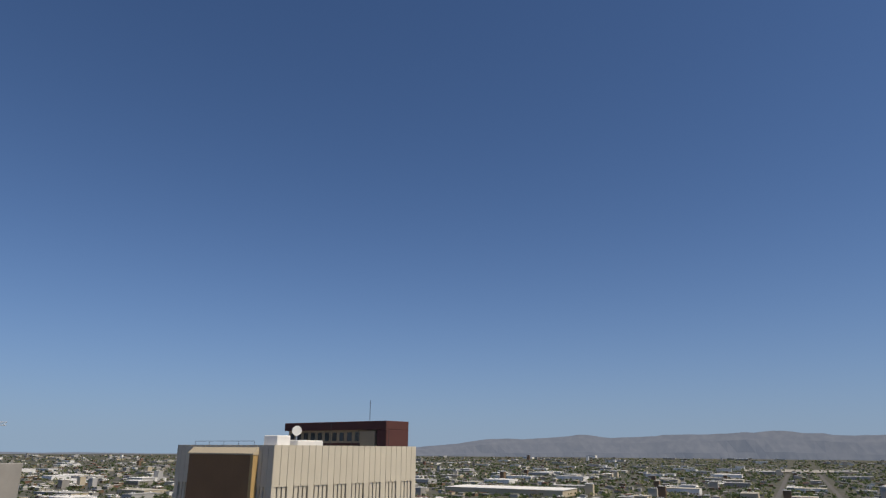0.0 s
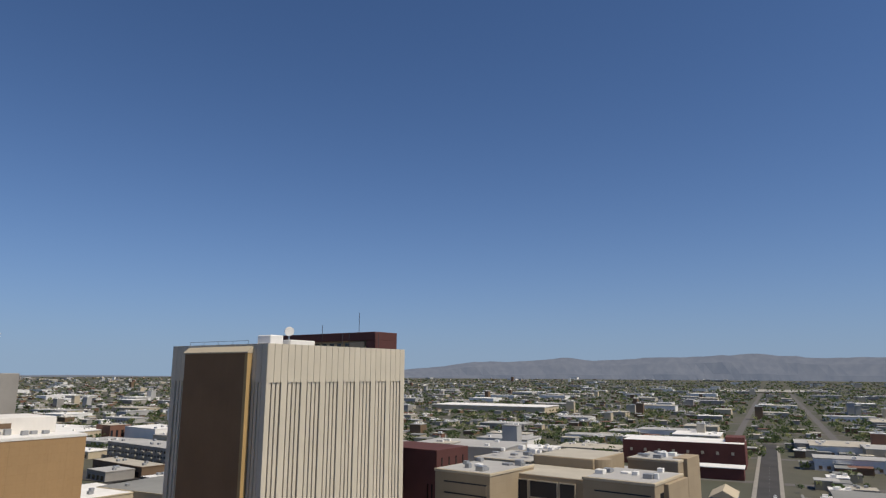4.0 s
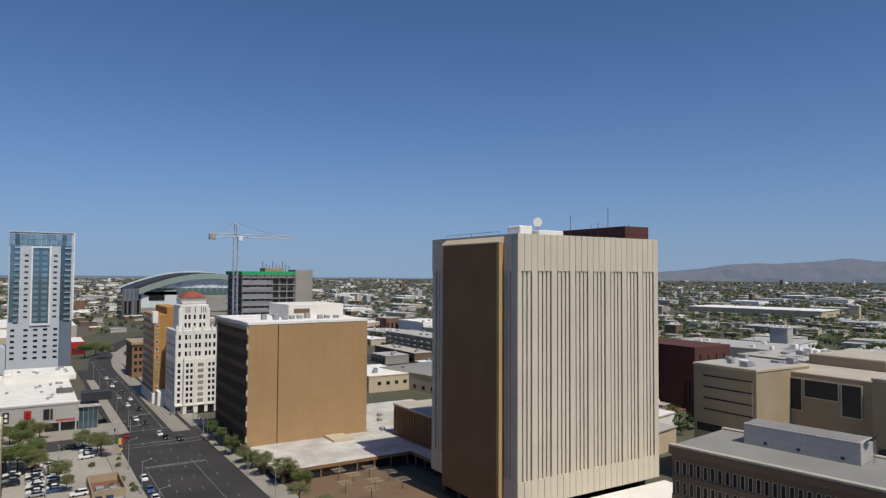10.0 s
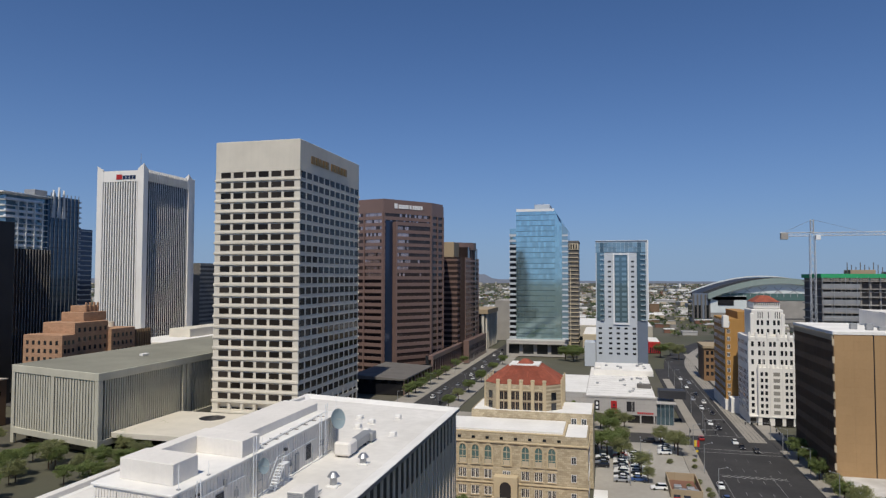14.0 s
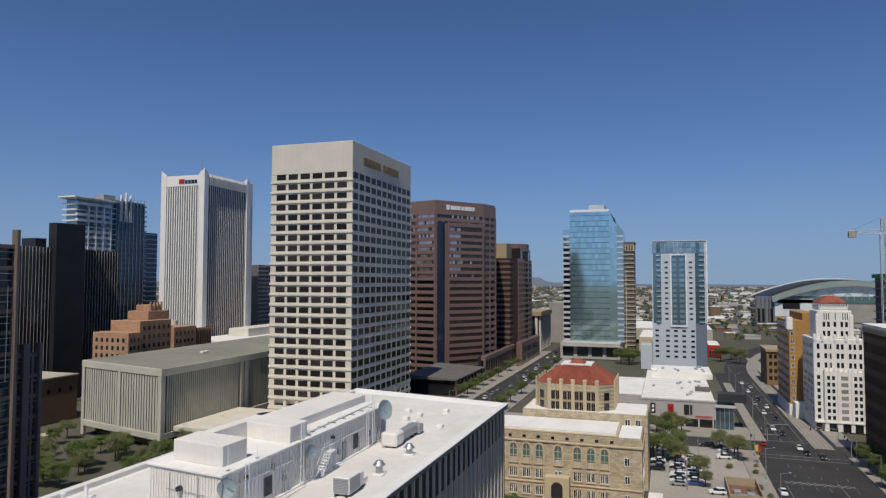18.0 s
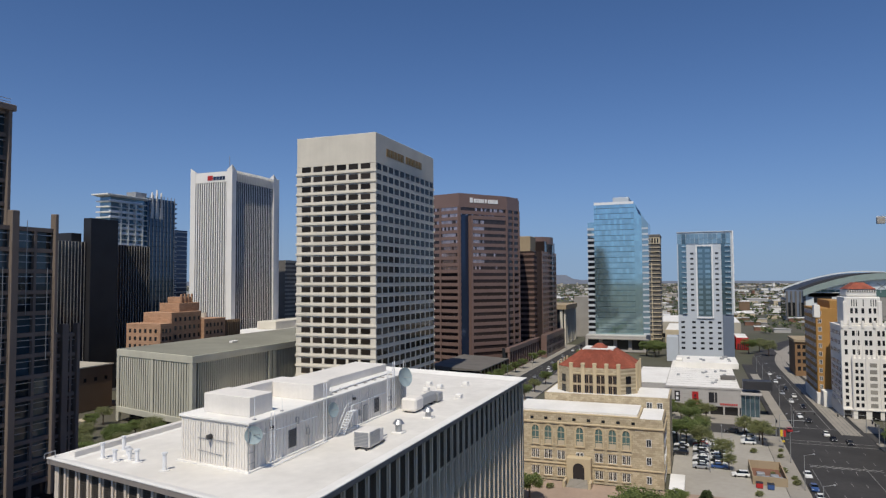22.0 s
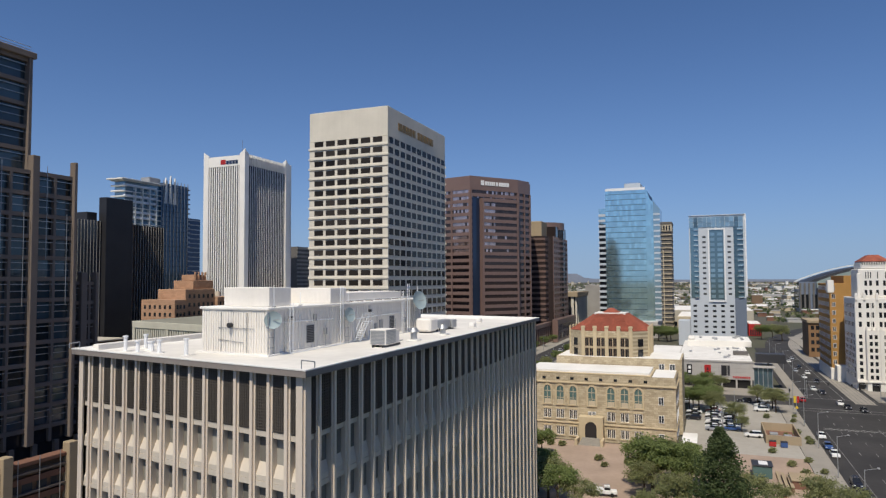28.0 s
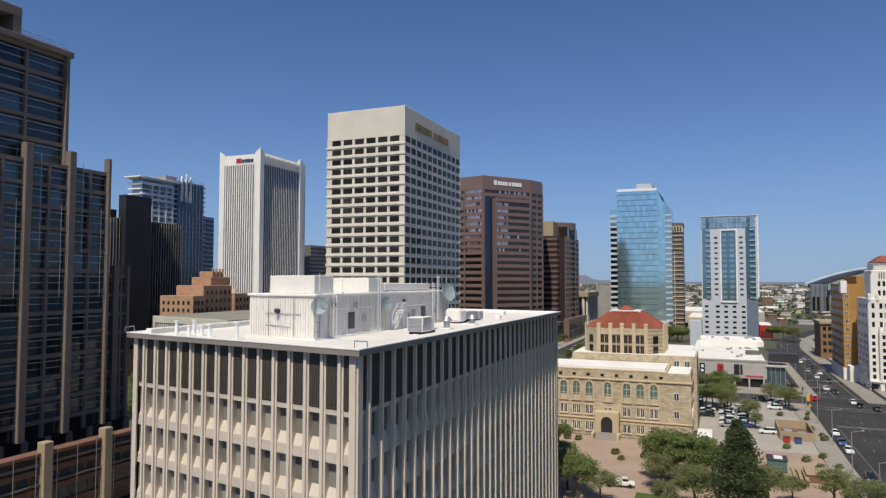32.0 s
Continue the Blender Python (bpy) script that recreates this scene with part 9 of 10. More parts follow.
# ---- cars ----
def car_thing(name, body, label, kind="sedan", fine=True):
    """A car at the origin, nose to +x."""
    t = thing(name, 0, 0, 0, label, "car", "parked and passing cars")
    L, W = 4.6, 1.8
    prof = {"sedan": [(-2.3, 0.35), (-2.3, 0.85), (-1.75, 0.98), (0.95, 0.98), (2.2, 0.78), (2.3, 0.35)], "suv": [(-2.3, 0.4), (-2.3, 1.05), (-2.1, 1.12), (0.95, 1.1), (2.15, 0.92), (2.3, 0.4)]}[kind]
    roof = {"sedan": [(-1.75, 0.98), (-1.05, 1.42), (0.25, 1.45), (0.95, 0.98)], "suv": [(-2.15, 1.1), (-1.85, 1.68), (0.2, 1.7), (0.95, 1.1)]}[kind]
    def loft(pname, pts, w0, w1, m, parent):
        bm = bmesh.new()
        zmax = max(p[1] for p in pts)
        zmin = min(p[1] for p in pts)
        sides = []
        for s in (-1, 1):
            sides.append([bm.verts.new((x, s * (w0 + (w1 - w0) * (z - zmin) / (zmax - zmin)) / 2, z)) for x, z in pts])
        n = len(pts)
        bm.faces.new(sides[0])
        bm.faces.new(sides[1][::-1])
        for i in range(n):
            j = (i + 1) % n
            bm.faces.new((sides[0][i], sides[1][i], sides[1][j], sides[0][j]))
        bmesh.ops.recalc_face_normals(bm, faces=bm.faces[:])
        return part(pname, bm, m, parent)
    loft("body", prof, W, W * 0.94, body, t)
    loft("cabin", roof, W * 0.92, W * 0.72, "car_glass", t)
    (ax, az), (bx_, bz) = roof[1], roof[2]
    slab("roof", (ax - 0.05, bx_ + 0.05, -W * 0.37, W * 0.37, az - 0.02, az + 0.05), body, t, "", 0.04)
    for x in (-1.4, 1.4):
        for s in (-1, 1):
            w = rod("wheel", (x, s * 0.72, 0.33), (x, s * 0.92, 0.33), 0.33, "tyre", t, "", 12)
            if fine:
                rod("rim", (x, s * 0.92, 0.33), (x, s * 0.935, 0.33), 0.2, "steel", w, "", 10)
    for s in (-1, 1) if fine else ():
        bx("headlight", (2.2, 2.29, s * 0.62 - 0.2, s * 0.62 + 0.2, 0.6, 0.74), "sign_white", t)
        bx("tail_light", (-2.33, -2.28, s * 0.68 - 0.16, s * 0.68 + 0.16, 0.66, 0.84), "lamp_red", t)
    return t


CAR = [car_thing("car", "car_white", "white saloon car"[0:] + " on the asphalt", "sedan"), car_thing("car", "car_silver", "silver grey saloon car parked", "sedan"), car_thing("car", "car_black", "black glossy saloon car outdoors", "sedan"),
       car_thing("car", "car_white", "white sport utility car outdoors", "suv"), car_thing("car", "car_blue", "dark blue saloon car parked", "sedan"), car_thing("car", "car_red", "red saloon car on the street", "sedan"), car_thing("car", "car_black", "black sport utility car outdoors", "suv")]


CAR += [car_thing("car", "car_white", "plain white saloon car on asphalt", "sedan", False), car_thing("car", "car_silver", "plain silver saloon car on asphalt", "sedan", False), car_thing("car", "car_black", "plain black saloon car on asphalt", "sedan", False), car_thing("car", "car_white", "tall white utility car on asphalt", "suv", False)]
used = [False] * len(CAR)


def car(k, x, y, yaw, z=0.0):
    m = Matrix.Translation((x, y, z)) @ Matrix.Rotation(radians(yaw), 4, "Z")
    if not used[k]:
        used[k] = True
        CAR[k].matrix_basis = m
        return
    copy_thing(CAR[k], m)


for k, x, y in ((0, 209.5, -30.7), (4, 197.5, -30.5), (0, 189, -30.7), (6, 164, -30.7), (2, 157, -30.9), (0, 265, -44), (2, 254, -49), (2, 258, -45), (0, 330, -41), (2, 318, -44), (0, 345, -44), (1, 352, -40), (2, 366, -43), (0, 390, -41), (1, 405, -44), (0, 420, -41), (2, 288, -42), (0, 296, -40)):
    car(k, x, y, 180)
lot_row = [(k, 241.5 - 2.75 * i, -3.6 if i % 5 != 3 else -3.9, 92) for i, k in enumerate((1, 0, 5, 0, 3, 0, 2, 1, 0, 3, 2, 0, 1))]
lot_row += [(k, 240.5 - 2.75 * i, -8.6, 272) for i, k in enumerate((2, 3, 0, 0, 1, 6, 0, 3, 0, 2, 0, 4))]
lot_row += [(0, 233, 2.0, 95), (2, 229.5, 2.2, 88), (1, 226, 2.0, 92), (6, 222.6, 2.1, 90), (3, 203.5, -13.6, 96), (0, 252, -19.0, 100), (1, 249.2, -18.6, 100), (0, 246.3, -18.4, 100), (3, 243.4, -18.2, 100), (0, 252, 4.6, 2), (6, 259.5, -14, 95), (3, 262, -20, 95), (2, 265.5, 4, 90), (5, 268, -33, 0)]
for k, x, y, a in lot_row:
    car({0: 7, 1: 8, 2: 9, 3: 10}.get(k, k), x, y, a, 0.08)
rc = random.Random(12)
for i in range(20):
    x = 300 + i * 13 + rc.uniform(-2, 2)
    y = rc.choice((77, 80.5, 84))
    car(rc.choice((7, 8, 9, 10)), x, y, 0)
for i in range(9):
    car(rc.choice((7, 8, 9, 10)), 145 + 3.1 * i, 209, 90)
for i in range(8):
    car(rc.choice((7, 8, 9, 10)), 148 + 3.1 * i, 226, 90)
c9 = Matrix.Translation((*PIV, 0)) @ Matrix.Rotation(radians(SOUTH), 4, "Z") @ Matrix.Translation((-PIV[0], -PIV[1], 0))
for k, x, y, a in ((5, 43.4, -200, 90), (1, 55, -318, 10), (0, 68, -320, 5), (0, 36, -400, 90), (1, 33, -386, 270), (3, 37.5, -372, 90), (0, 60, -304, 0), (2, 72, -300, 0)):
    copy_thing(CAR[k], c9 @ Matrix.Translation((x, y, 0.02)) @ Matrix.Rotation(radians(a), 4, "Z"))


def utility_truck():
    t = thing("utility_truck", 139, 17.5, 0.1, "white utility pickup truck with ladder rack", "truck")
    x, y, z = 139.0, 17.5, 0.1
    slab("bed", (x - 3.0, x + 0.3, y - 0.95, y + 0.95, z + 0.55, z + 1.45), "car_white", t, "white service body", 0.08)
    slab("cab", (x + 0.32, x + 1.7, y - 0.9, y + 0.9, z + 0.5, z + 1.25), "car_white", t, "", 0.1)
    slab("cab_glass", (x + 0.45, x + 1.6, y - 0.8, y + 0.8, z + 1.25, z + 1.8), "car_glass", t, "", 0.12)
    slab("cab_roof", (x + 0.42, x + 1.55, y - 0.8, y + 0.8, z + 1.8, z + 1.9), "car_white", t, "", 0.04)
    slab("hood", (x + 1.72, x + 2.9, y - 0.88, y + 0.88, z + 0.5, z + 1.15), "car_white", t, "", 0.12)
    for dx in (-2.0, 1.9):
        for s in (-1, 1):
            rod("wheel", (x + dx, y + s * 0.78, z + 0.4), (x + dx, y + s * 1.0, z + 0.4), 0.4, "tyre", t, "", 12)
    bm = bmesh.new()
    for s in (-0.8, 0.8):
        tube(bm, (x - 2.9, y + s, z + 2.0), (x + 1.6, y + s, z + 2.0), 0.04, 6)
        for q in (-2.8, -1.2, 0.2):
            tube(bm, (x + q, y + s, z + 1.4), (x + q, y + s, z + 2.0), 0.03, 6)
    for q in (-2.6, -1.4, -0.2, 1.0):
        tube(bm, (x + q, y - 0.8, z + 2.0), (x + q, y + 0.8, z + 2.0), 0.03, 6)
    part("ladder_rack", bm, "steel", t)
    for s in (-1, 1):
        bx("headlight", (x + 2.88, x + 2.93, y + s * 0.65 - 0.16, y + s * 0.65 + 0.16, z + 0.75, z + 0.95), "sign_white", t)
    t.matrix_basis = Matrix.Translation((139, 17.5, 0.1)) @ Matrix.Rotation(radians(-80), 4, "Z")


utility_truck()


# ---- street furniture and lot fittings ----
def street_lamp(x, y, toward, h=9.0):
    t = thing("street_lamp", x, y, 0, "tall grey steel street lamp with a curved arm", "street lamp", "street lamps")
    rod("pole", (x, y, 0), (x, y, h), 0.11, "grey_metal", t, "", 8, 0.07)
    rod("arm", (x, y, h - 0.1), (x + toward[0] * 2.2, y + toward[1] * 2.2, h + 0.4), 0.05, "grey_metal", t, "", 6)
    a, b = x + toward[0] * 2.2, y + toward[1] * 2.2
    slab("lamp_head", (a - 0.4, a + 0.4, b - 0.2, b + 0.2, h + 0.34, h + 0.5), "grey_metal", t, "", 0.05)
    rod("foot", (x, y, 0), (x, y, 0.5), 0.2, "concrete", t, "", 8)


for x in fan(8, 60, 250):
    street_lamp(x, -28.2, (0, -1))
for x in fan(5, 280, 430):
    street_lamp(x, -35.2, (0, -1))
for x in fan(8, 70, 250):
    street_lamp(x, -57.8, (0, 1))
for x in fan(5, 290, 520):
    street_lamp(x, 72.4, (0, 1))
    street_lamp(x, 91.0, (0, -1))
for x, y in ((205, -6), (232, -10), (216, -12)):
    street_lamp(x, y, (1, 0), 7.0)


def signal(x, y, arm):
    t = thing("traffic_signal", x, y, 0, "grey traffic signal mast with dark signal heads", "traffic light", "traffic signals")
    rod("pole", (x, y, 0), (x, y, 6.4), 0.13, "grey_metal", t)
    rod("arm", (x, y, 5.8), (x + arm[0], y + arm[1], 6.2), 0.07, "grey_metal", t)
    for f in (0.02, 0.5, 0.96):
        a, b = x + arm[0] * f, y + arm[1] * f
        slab("signal_head", (a - 0.2, a + 0.2, b - 0.2, b + 0.2, 4.9, 5.9), "black_metal", t, "", 0.04)


signal(257, -27.8, (0, -9))
signal(275, -58, (0, 9))
signal(276, -35.4, (0, -7))
signal(256.5, -57.8, (9, 0))
b = thing("street_banner", 240.5, -28.2, 0, "yellow and red street banners on a pole", "banner")
rod("pole", (240.5, -28.2, 0), (240.5, -28.2, 6.2), 0.08, "grey_metal", b)
bx("yellow_banner", (240.46, 240.54, -28.1, -27.4, 3.9, 6.0), "banner_yellow", b)
bx("red_banner", (240.46, 240.54, -29.0, -28.3, 3.9, 6.0), "red_paint", b)
bx("round_sign", (240.42, 240.5, -28.6, -27.9, 2.1, 2.8), "banner_yellow", b)


def lot_fittings():
    e = thing("walled_equipment_yard", 205, -20, 0.08, "tan walled yard with grey equipment inside", "enclosure")
    x0, x1, y0, y1 = 197.0, 214.0, -24.5, -16.2
    for q in ((x0, x1, y0, y0 + 0.3, 0.08, 2.3), (x0, x1, y1 - 0.3, y1, 0.08, 2.3), (x0, x0 + 0.3, y0 + 0.3, y1 - 0.3, 0.08, 2.3), (x1 - 0.3, x1, y0 + 0.3, y1 - 0.3, 0.08, 2.3)):
        slab("wall", q, "beige", e, "", 0.04)
    bx("floor", (x0 + 0.3, x1 - 0.3, y0 + 0.3, y1 - 0.3, 0.08, 0.12), "terracotta", e)
    for i, (a, c, h) in enumerate(((200, -22.8, 1.6), (200.4, -19.8, 1.5), (203, -22, 1.4), (203.4, -18.6, 1.7))):
        slab("equipment", (a - 1.2, a + 1.0, c - 1.0, c + 1.0, 0.12, h), "grey_metal", e, "", 0.08)
    for m, x, y in (("red_paint", 194.5, -17.6), ("car_blue", 194.2, -20.2)):
        d = thing("waste_container", x, y, 0.08, "painted steel waste container beside the yard", "dumpster", "waste containers")
        slab("bin", (x - 0.9, x + 0.9, y - 0.8, y + 0.8, 0.2, 1.4), m, d, "", 0.06)
        bx("lid", (x - 0.92, x + 0.92, y - 0.82, y + 0.82, 1.4, 1.48), "black_metal", d)
        bx("skid", (x - 0.8, x + 0.8, y - 0.7, y + 0.7, 0.08, 0.2), "dark_metal", d)
    g = thing("green_kiosk", 165, -13, 0.08, "dark green metal kiosk with white roof panel", "kiosk")
    slab("shell", (162.6, 167.2, -15.0, -11.2, 0.08, 2.7), "arena_green", g, "", 0.04)
    slab("roof", (162.4, 167.4, -15.2, -11.0, 2.7, 2.85), "dark_metal", g, "", 0.03)
    slab("roof_panel", (163.4, 166.2, -14.2, -12.4, 2.85, 3.0), "sign_white", g, "", 0.03)
    r = thing("brick_utility_box", 160, -20.5, 0.08, "red brick utility enclosure with pale lid", "enclosure")
    slab("shell", (156.8, 162.8, -24.0, -18.2, 0.08, 1.7), "terracotta", r, "", 0.05)
    slab("lid", (156.6, 163.0, -24.2, -18.0, 1.7, 1.9), "beige", r, "", 0.04)
    w = thing("white_canopy_roof", 180, 2.5, 0.08, "long low white-roofed car shelter", "shelter")
    slab("roof", (176.5, 190.5, 0.3, 3.9, 2.5, 2.7), "roof_white", w, "", 0.05)
    for x in (177.5, 183.5, 189.5):
        for y in (0.7, 3.5):
            rod("post", (x, y, 0.08), (x, y, 2.5), 0.08, "steel", w)
    for k in range(3):
        s = thing("garden_steps", 158 + 0.5 * k, -15 - 1.5 * k, 0.1, "red-brown terraced garden wall", "wall", "terraced walls")
        slab("wall", (150 + 2 * k, 168 - 2 * k, -16.5 - 0.9 * k, -16.0 - 0.9 * k, 0.1, 0.5 + 0.3 * k), "terracotta", s, "", 0.05)
        slab("cap", (149.9 + 2 * k, 168.1 - 2 * k, -16.6 - 0.9 * k, -15.9 - 0.9 * k, 0.5 + 0.3 * k, 0.6 + 0.3 * k), "beige", s, "", 0.03)
    # shade umbrellas in the civic court
    for i, (x, y) in enumerate(((168, -76), (174, -81), (166, -84), (178, -88), (171, -91), (160, -80), (180, -79), (163, -91))):
        u = thing("shade_umbrella", x, y, 0.12, "square pale lattice shade umbrella in the court", "umbrella", "court umbrellas")
        rod("pole", (x, y, 0.12), (x, y, 3.0), 0.09, "dark_metal", u)
        for s in (-1.6, -0.8, 0, 0.8, 1.6):
            bx("slat", (x - 1.7, x + 1.7, y + s - 0.06, y + s + 0.06, 3.0, 3.06), "beige_light", u)
        for s in (-1.7, 1.7):
            bx("edge", (x + s - 0.06, x + s + 0.06, y - 1.7, y + 1.7, 2.94, 3.0), "beige_light", u)


lot_fittings()


# ---- lane markings, tracks, kerbs ----
def markings():
    def line(x0, x1, y0, y1, m="line_white", label="painted white road line"):
        tagged(new("road_marking", boxes_mesh("road_marking", [(x0, x1, y0, y1, 0.0, 0.006)], m)), label, "road marking", kind="structure")
    def dashes(xs, y):
        tagged(new("lane_dashes", boxes_mesh("lane_dashes", [(x, x + 3, y - 0.06, y + 0.06, 0.0, 0.006) for x in xs], "line_white")), "worn dashed white lane line", "road marking", kind="stuff")
    line(40, 218, -33.0, -32.88)
    line(40, 226, -47.2, -47.06)
    line(275, 520, -40.3, -40.15)
    line(275, 430, -47.2, -47.0)
    for y in (-36.8, -40.4, -43.8, -50.6):
        dashes(range(60, 255, 12), y)
    for y in (-43.6,):
        dashes(range(280, 520, 9), y)
    # crossed keep-clear bars
    for i in range(9):
        y = -34.0 - 2.0 * i
        for s in (-1, 1):
            me = boxes_mesh("road_marking", [(-1.7, 1.7, -0.16, 0.16, 0.0, 0.007)], "line_white")
            ob = new("road_marking", me)
            ob.matrix_basis = Matrix.Translation((222, y, 0.0 if s > 0 else 0.002)) @ Matrix.Rotation(s * 0.75, 4, "Z")
            tagged(ob, "white crossed bar painted on the road", "road marking", kind="structure")
    for x in (254.5, 250.0, 276):
        line(x, x + 0.35, -56.4, -30.5)
    for x in (256, 277):
        line(x, x + 0.5, 74, 89)
    for y in (78.7, 82, 85.5):
        dashes(range(60, 560, 9), y)
    # light rail: pale trackbed with two pairs of rails, following the bend of the avenue
    def ribbon(name, x0, x1, y0, y1, z, material, label, category):
        v, f = [], []
        n = int((x1 - x0) / 6)
        for k in range(n + 1):
            x = x0 + (x1 - x0) * k / n
            b = -41 * (max(0.0, x - 450) / 206) ** 2
            v += [(x, y0 + b, z), (x, y1 + b, z), (x, y0 + b, z - 0.3), (x, y1 + b, z - 0.3)]
        for k in range(n):
            a = 4 * k
            f += [(a, a + 4, a + 5, a + 1), (a + 1, a + 5, a + 7, a + 3), (a + 2, a + 6, a + 4, a)]
        me = bpy.data.meshes.new(name)
        me.from_pydata(v, [], f)
        me.materials.append(M[material])
        tagged(new(name, me), label, category, kind="structure")
    ribbon("road", 465.2, 690, -57.0, -35.5, 0.0, "asphalt", "dark asphalt bend of the avenue", "road")
    ribbon("trackbed", 268, 640, -55.5, -49.2, 0.05, "pavement", "pale concrete light rail trackbed", "track")
    for y in (-54.6, -53.2, -51.6, -50.2):
        ribbon("rail_track", 268, 640, y - 0.06, y + 0.06, 0.09, "dark_metal", "steel rail set in concrete", "rail")
    p = thing("station_platform", 350, -58.5, 0, "light rail platform with dark shade canopies", "platform")
    slab("deck", (300, 390, -60.6, -56.8, 0.15, 0.55), "pavement", p, "", 0.03)
    for x in fan(6, 306, 384):
        slab("canopy", (x - 4.5, x + 4.5, -60.4, -57.0, 3.4, 3.6), "dark_metal", p, "", 0.04)
        for d in (-3, 3):
            rod("post", (x + d, -58.7, 0.55), (x + d, -58.7, 3.4), 0.09, "dark_metal", p)
    # lot stall lines and pavement joints
    for k in range(10):
        line(204 + 2.9 * k, 204.1 + 2.9 * k, -15.5, -10.0)
    for k in range(24):
        x = 26 + 10 * k
        tagged(new("paving_joint", boxes_mesh("paving_joint", [(x, x + 0.06, -29.0, -24.1, 0.15, 0.153)], "concrete_dark")), "dark joint in the sidewalk", "joint", kind="structure")
    # southern street lines
    for k in range(30):
        ob = new("road_marking", boxes_mesh("road_marking", [(-0.08, 0.08, 0, 3, 0.02, 0.027)], "line_white"))
        ob.matrix_basis = c9 @ Matrix.Translation((39, -560 + 15 * k, 0))
        tagged(ob, "white dashed lane line", "road marking", kind="structure")


markings()

# ---- the low city out to the hills ----
def far_city():
    rr = random.Random(77)
    groups = {"roof_white": [], "beige_light": [], "roof_grey": [], "brown_block": [], "concrete": [], "terracotta": [], "roof_tan": []}
    keys = ["roof_white"] + ["beige_light"] * 3 + ["roof_grey"] * 2 + ["brown_block"] * 5 + ["concrete"] * 3 + ["terracotta"] * 2 + ["roof_tan"] * 3
    cells = []
    def blocked(x, y):
        if x < 0 and y < -60:
            return x > -60 and y > -285
        if -30 < x < 310 and -300 < y < 330:
            return not (165 < x < 310 and -300 < y < -178) and not (135 < x < 250 and -330 < y < -310)
        if 300 <= x < 860 and -60 < y < 480:
            return True
        if 300 <= x < 720 and -200 < y <= -60:
            return True
        if 300 <= x < 520 and -295 < y <= -195 or 555 < x < 665 and -385 < y < -315:
            return True
        return False
    for i in range(8500):
        a = radians(rr.uniform(-103, 66))
        d = 230 + 4150 * rr.random() ** 1.35
        x, y = d * math.cos(a), d * math.sin(a)
        if blocked(x, y):
            continue
        big = rr.random() < (0.10 if d < 900 else 0.09)
        w, l = (rr.uniform(18, 70), rr.uniform(16, 50)) if big else (rr.uniform(7, 15), rr.uniform(7, 16))
        h = rr.uniform(5, 9.5) if big else rr.uniform(3.0, 5.5)
        if rr.random() < 0.02:
            h = rr.uniform(12, 22)
        lane = 17.0 if d < 600 else 7.0
        # keep the southern street clear
        ux, uy = x - PIV[0], y - PIV[1]
        lx = ux * math.cos(radians(-SOUTH)) - uy * math.sin(radians(-SOUTH)) + PIV[0]
        ly = ux * math.sin(radians(-SOUTH)) + uy * math.cos(radians(-SOUTH)) + PIV[1]
        if abs(lx - 38) < lane + w / 2 and ly > -705 and y < -60 or ly < -690 and min(abs(lx - 70), abs(lx + 19)) < 9 + w / 2:
            continue
        if 45 < lx < 140 and -550 < ly < -330 or -45 < lx < 30 and ly > -265 and y < -60 or 355 < lx < 566 and -1126 < ly < -1034:
            continue
        z = ground_height(x, y) - 0.4
        key = rr.choice(keys) if not big else rr.choice(["roof_white", "roof_white", "beige_light", "roof_grey", "concrete", "roof_tan"])
        cells.append((x, y, w, l, h, z, key, SOUTH if y < -150 else 0.0))
    meshes = {k: ([], []) for k in groups}
    roofs = {"roof_white": ([], []), "roof_dull": ([], []), "roof_grey": ([], []), "roof_tan": ([], []), "terracotta": ([], [])}
    def add(store, x0, x1, y0, y1, z0, z1, cx, cy, ang):
        v, f = store
        k = len(v)
        c, s = math.cos(radians(ang)), math.sin(radians(ang))
        for zz in (z0, z1):
            for a, b in ((x0, y0), (x1, y0), (x1, y1), (x0, y1)):
                v.append((cx + a * c - b * s, cy + a * s + b * c, zz))
        f += [(k + 4, k + 5, k + 6, k + 7), (k, k + 1, k + 5, k + 4), (k + 1, k + 2, k + 6, k + 5), (k + 2, k + 3, k + 7, k + 6), (k + 3, k, k + 4, k + 7)]
    near = []
    for x, y, w, l, h, z, key, ang in cells:
        d = math.hypot(x, y)
        if d < 620 and len(near) < 36:
            near.append((x, y, w, l, h, z, key, ang))
            continue
        add(meshes[key], -w / 2, w / 2, -l / 2, l / 2, z, z + h, x, y, ang)
        # the eastern districts are mostly white-roofed sheds with few trees
        if x > 450 and y > -0.55 * x:
            rk = rr.choice(("roof_white", "roof_white", "roof_grey", "roof_tan", "roof_white" if h > 5 else "roof_dull"))
        else:
            rk = rr.choice(("roof_white", "roof_grey", "roof_grey", "roof_tan")) if h > 5 else rr.choice(("roof_grey", "roof_dull", "roof_tan", "terracotta", "roof_dull", "roof_dull"))
        add(roofs[rk], -w / 2 - 0.4, w / 2 + 0.4, -l / 2 - 0.4, l / 2 + 0.4, z + h, z + h + 0.5, x, y, ang)
        if h > 5 and d < 2200:
            for q in range(3):
                a, b = rr.uniform(-w / 2.5, w / 2.5), rr.uniform(-l / 2.5, l / 2.5)
                add(roofs["roof_white"], a - 1.2, a + 1.2, b - 1.2, b + 1.2, z + h + 0.5, z + h + 1.9, x, y, ang)
            for q in range(int(w / 5)):
                a = -w / 2 + 2 + q * 5
                add(meshes["brown_block"], a, a + 2.2, l / 2, l / 2 + 0.1, z + 1.0, z + 3.2, x, y, ang)
